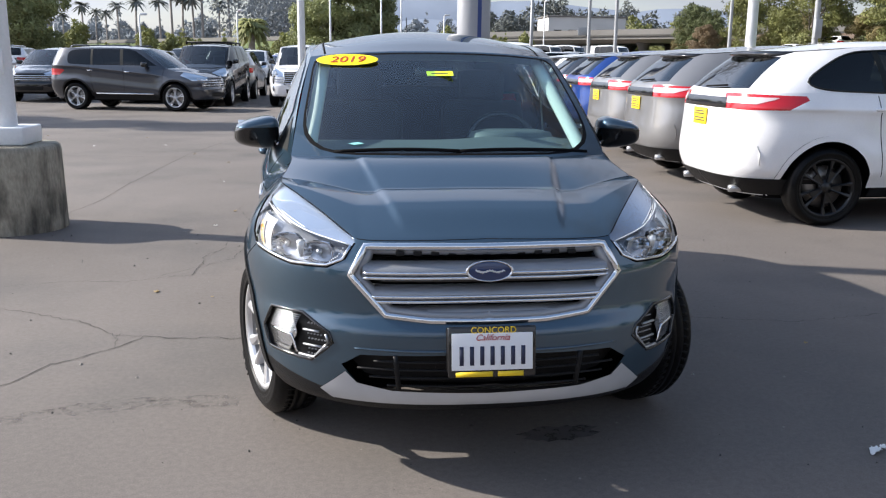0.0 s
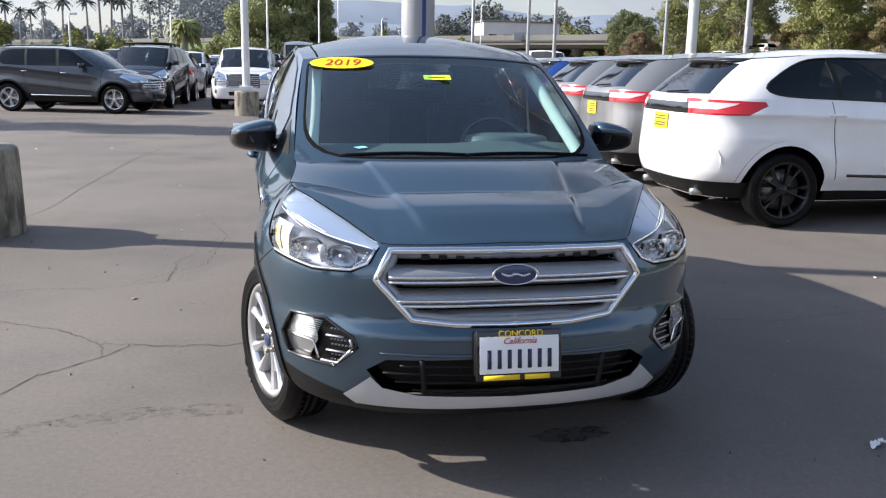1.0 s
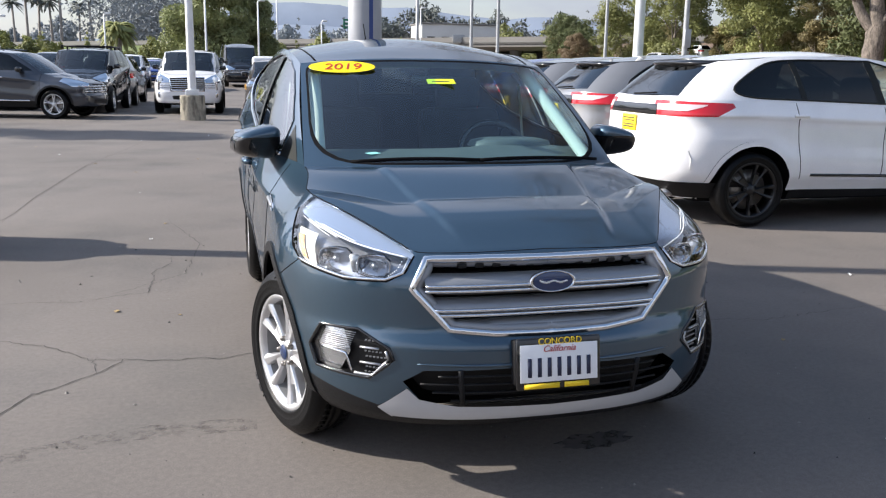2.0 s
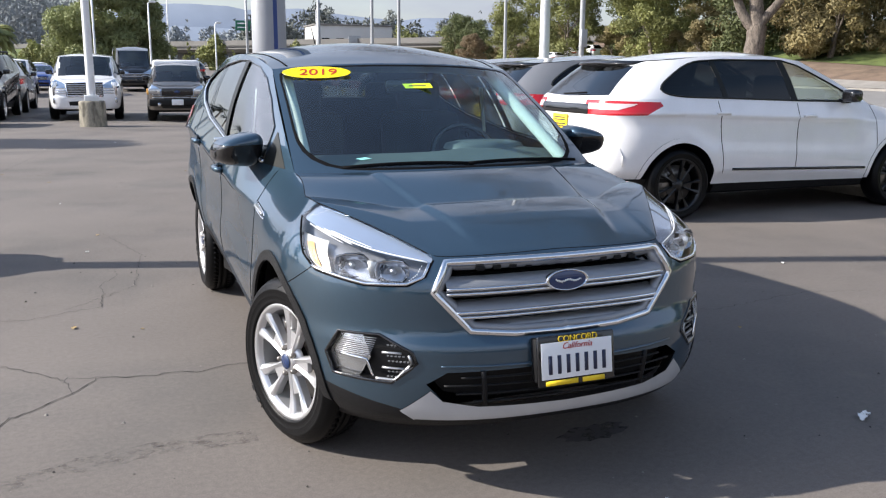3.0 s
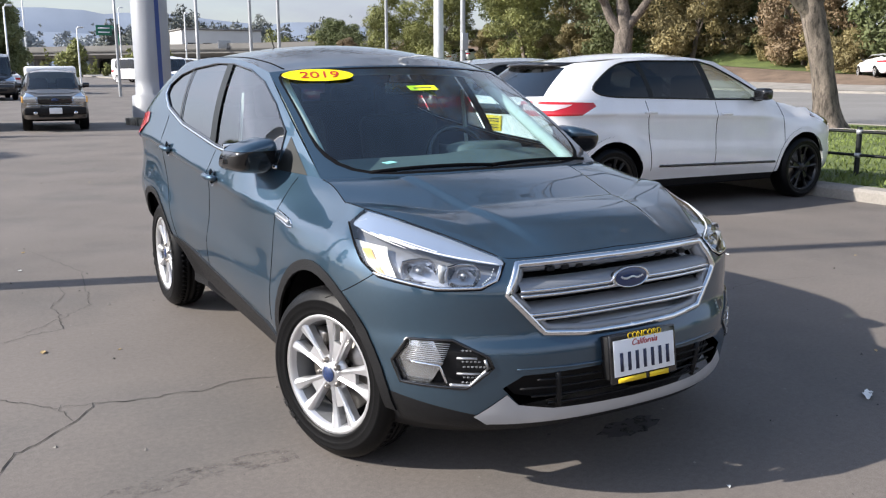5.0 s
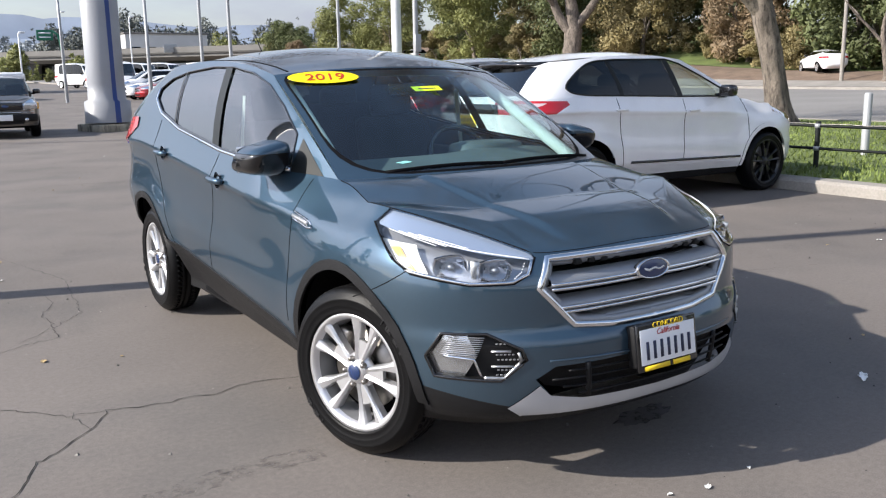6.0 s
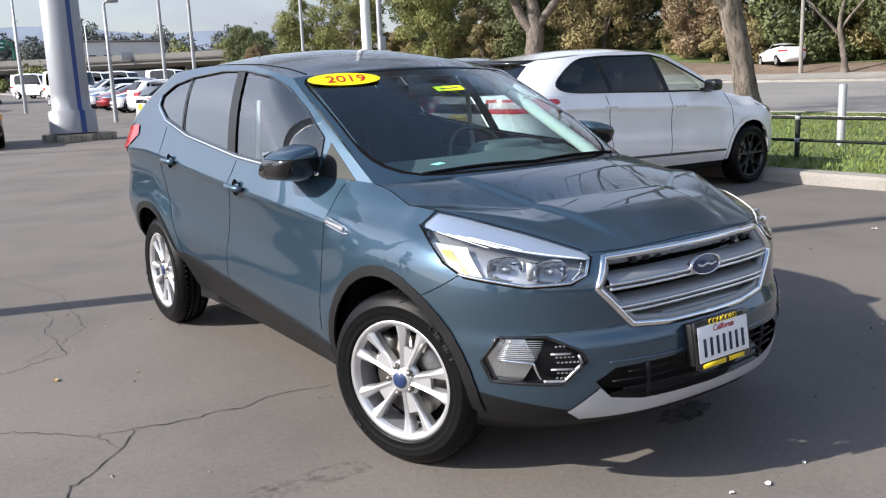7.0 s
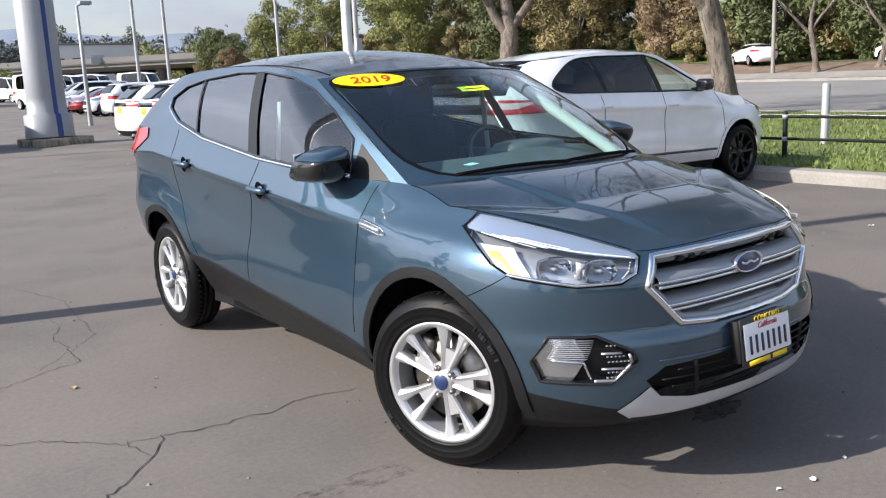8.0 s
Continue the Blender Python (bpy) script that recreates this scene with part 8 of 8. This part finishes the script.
TRUCK = dict(BOXY)
TRUCK.update(wb=3.0, W=0.86, H=1.05, front=1.0, wheel=0.36, rimr=0.22, arch=0.42, nf=5.0, cowl=(0.25, 1.13), ws_top=(0.85, 1.60), corner_y=0.34, rail_start=0.95, rail_end=2.0, roof_rear=1.4,
             rail=((0.9, 1.57), (1.5, 1.61), (2.2, 1.62), (3.8, 1.62)), rail_x=((0.8, 0.60), (1.6, 0.63), (3.8, 0.62)))
tr, ts = simple_car("pickup_truck", "brown grey pickup truck with a white canopy", "truck", "brown", pose(0.87, 23.75, 0, 0, 0, -5), "", "tinted", "five", True, False, True, 0.7, **TRUCK)
part("canopy", box(0, 2.85, 1.52, 1.42, 2.1, 0.50, 0.10, None, 3), "white", tr, "white truck canopy")
part("bumper", box(0, -0.80, 0.55, 1.56, 0.16, 0.20, 0.04), "clad", tr)
part("plate", box(0, -0.895, 0.56, 0.32, 0.02, 0.16, 0.01), "plate", tr)
part("grille_panel", box(0, -0.79, 0.85, 0.86, 0.05, 0.20, 0.02), "gloss_black", tr)
part("badge_oval", lathe([(0.0, -0.02), (0.08, -0.015), (0.09, 0.0)], 20, "y", pose(0, -0.83, 0.85) @ Matrix.Diagonal((1, 1, 0.45, 1))), "badge", tr)
for sd in (1, -1):
    part("lamp_block", box(-sd * 0.62, -0.78, 0.86, 0.32, 0.08, 0.17, 0.02), "reflector", tr)
    part("turn_block", box(-sd * 0.80, -0.72, 0.86, 0.06, 0.10, 0.17, 0.02), "amber", tr)
    part("fog_block", lathe([(0.0, -0.02), (0.05, -0.01), (0.055, 0.03)], 14, "y", pose(-sd * 0.50, -0.88, 0.50)), "reflector", tr)

VAN = dict(BOXY)
VAN.update(wb=3.7, W=1.02, H=1.25, nf=5.0, nr=8.0, front=0.95, rear=1.2, cowl=(-0.05, 1.40), ws_top=(0.55, 2.25), corner_y=0.12, rail_start=0.62, rail_end=3.6, roof_rear=1.1, wheel=0.38, arch=0.43,
           rail=((0.5, 2.22), (1.5, 2.40), (3.0, 2.45), (4.8, 2.42)), rail_x=((0.5, 0.80), (1.8, 0.86), (4.8, 0.86)), crown=0.05)
van_d, _ = simple_car("van", "dark shuttle van with a chrome grille", "van", "black", pose(0.9, 49.5, gz(0.9, 49.5), 0, 0, 2), "", "tinted", "five", True, None, True, 0.5, **VAN)
van_w, _ = simple_car("van", "white high-roof delivery van in a far row", "van", "white", pose(0, 0, 0), "far vans", "tinted", "five", True, None, False, 0.5, **VAN)
spots_v = [(17.5, 92, 200), (20.5, 93, 200), (24, 94, 200), (27, 95, 200), (30.5, 90, 200), (13.5, 62, 185)]
for i, (x, y, r) in enumerate(spots_v):
    m = pose(x, y, gz(x, y), 0, 0, r - 180 + 8)
    if i == 0:
        van_w.matrix_basis = m
    else:
        copy_thing(van_w, m)

# rows of parked cars further off
SEDAN = dict(wb=2.75, W=0.90, H=0.93, front=1.05, rear=1.15, cowl=(0.25, 1.02), ws_top=(1.05, 1.37), corner_y=0.38, rail_start=1.2, rail_end=2.1, roof_rear=0.55,
             rail=((1.1, 1.35), (1.6, 1.39), (2.1, 1.38), (2.7, 1.33)), rail_x=((1.0, 0.56), (1.6, 0.60), (2.7, 0.55)), wheel=0.33, arch=0.385)
pool = []
for paint, shape, kind in (("white", BIG, "SUV"), ("silver", BIG, "SUV"), ("black", BIG, "SUV"), ("darkgrey", {}, "hatchback"), ("white", {}, "hatchback"), ("red", SEDAN, "sedan"), ("silver", SEDAN, "sedan"), ("blue", SEDAN, "sedan"), ("white", SEDAN, "sedan"), ("white", TRUCK, "pickup")):
    c, _ = simple_car("parked_" + kind.lower(), paint.replace("darkgrey", "dark grey") + " " + kind + " parked in a far row of cars", "car", paint, pose(0, 0, 0), "far parked cars", "tinted", "five", True, None, False, 0.4, **shape)
    pool.append(c)
used = set()


def place(k, x, y, turn):
    m = pose(x, y, gz(x, y), 0, 0, turn)
    if k in used:
        return copy_thing(pool[k], m)
    used.add(k)
    pool[k].matrix_basis = m


rng = random.Random(8)
place(1, -4.35, 33.0, 178)
place(3, -7.2, 27.0, -6)
place(2, -10.4, 27.6, -5)
place(0, -13.6, 28.0, -4)
place(8, -16.5, 33, 176)
for y, x0, x1 in ((35.5, -32, -6.5), (44, -34, 14), (52, -36, -2), (61, -40, 12), (70, -44, 4)):
    x = x0
    while x < x1:
        if rng.random() < 0.86 and not (y == 44 and -1.5 < x < 5) and not (y == 52 and x > -1) and not (y == 35.5 and x > -5):
            spot = (rng.randrange(10), x, y + rng.uniform(-0.4, 0.4), rng.choice((0, 180)) + rng.uniform(-3, 3))
            if not (y == 44 and x > 5) and not (y == 61 and x > 7):
                place(*spot)
        x += 2.9 if y < 60 else 3.0
for k, x, y, turn in ((9, 14.2, 41.5, 92), (4, 11.3, 45.2, 272), (5, 11.7, 49.4, 272), (8, 12.0, 53.5, 272), (0, 12.6, 58, 272), (8, 13.2, 62.5, 272), (5, 12.9, 67, 272), (6, 14.8, 71, 272), (8, 16.5, 74.5, 272), (0, 19, 78, 272), (9, 21, 81, 272)):
    place(k, x, y, turn + rng.uniform(-3, 3))
for i in range(9):
    place(rng.choice((0, 1, 4, 6, 8, 9)), 30 + 3.0 * i, 84 + 1.0 * i, 190)
place(8, 51.5, 33.6, -215)
place(0, 50.5, 23.0, -185)
for k in range(10):
    if k not in used:
        place(k, -50 + 3 * k, 78, 0)
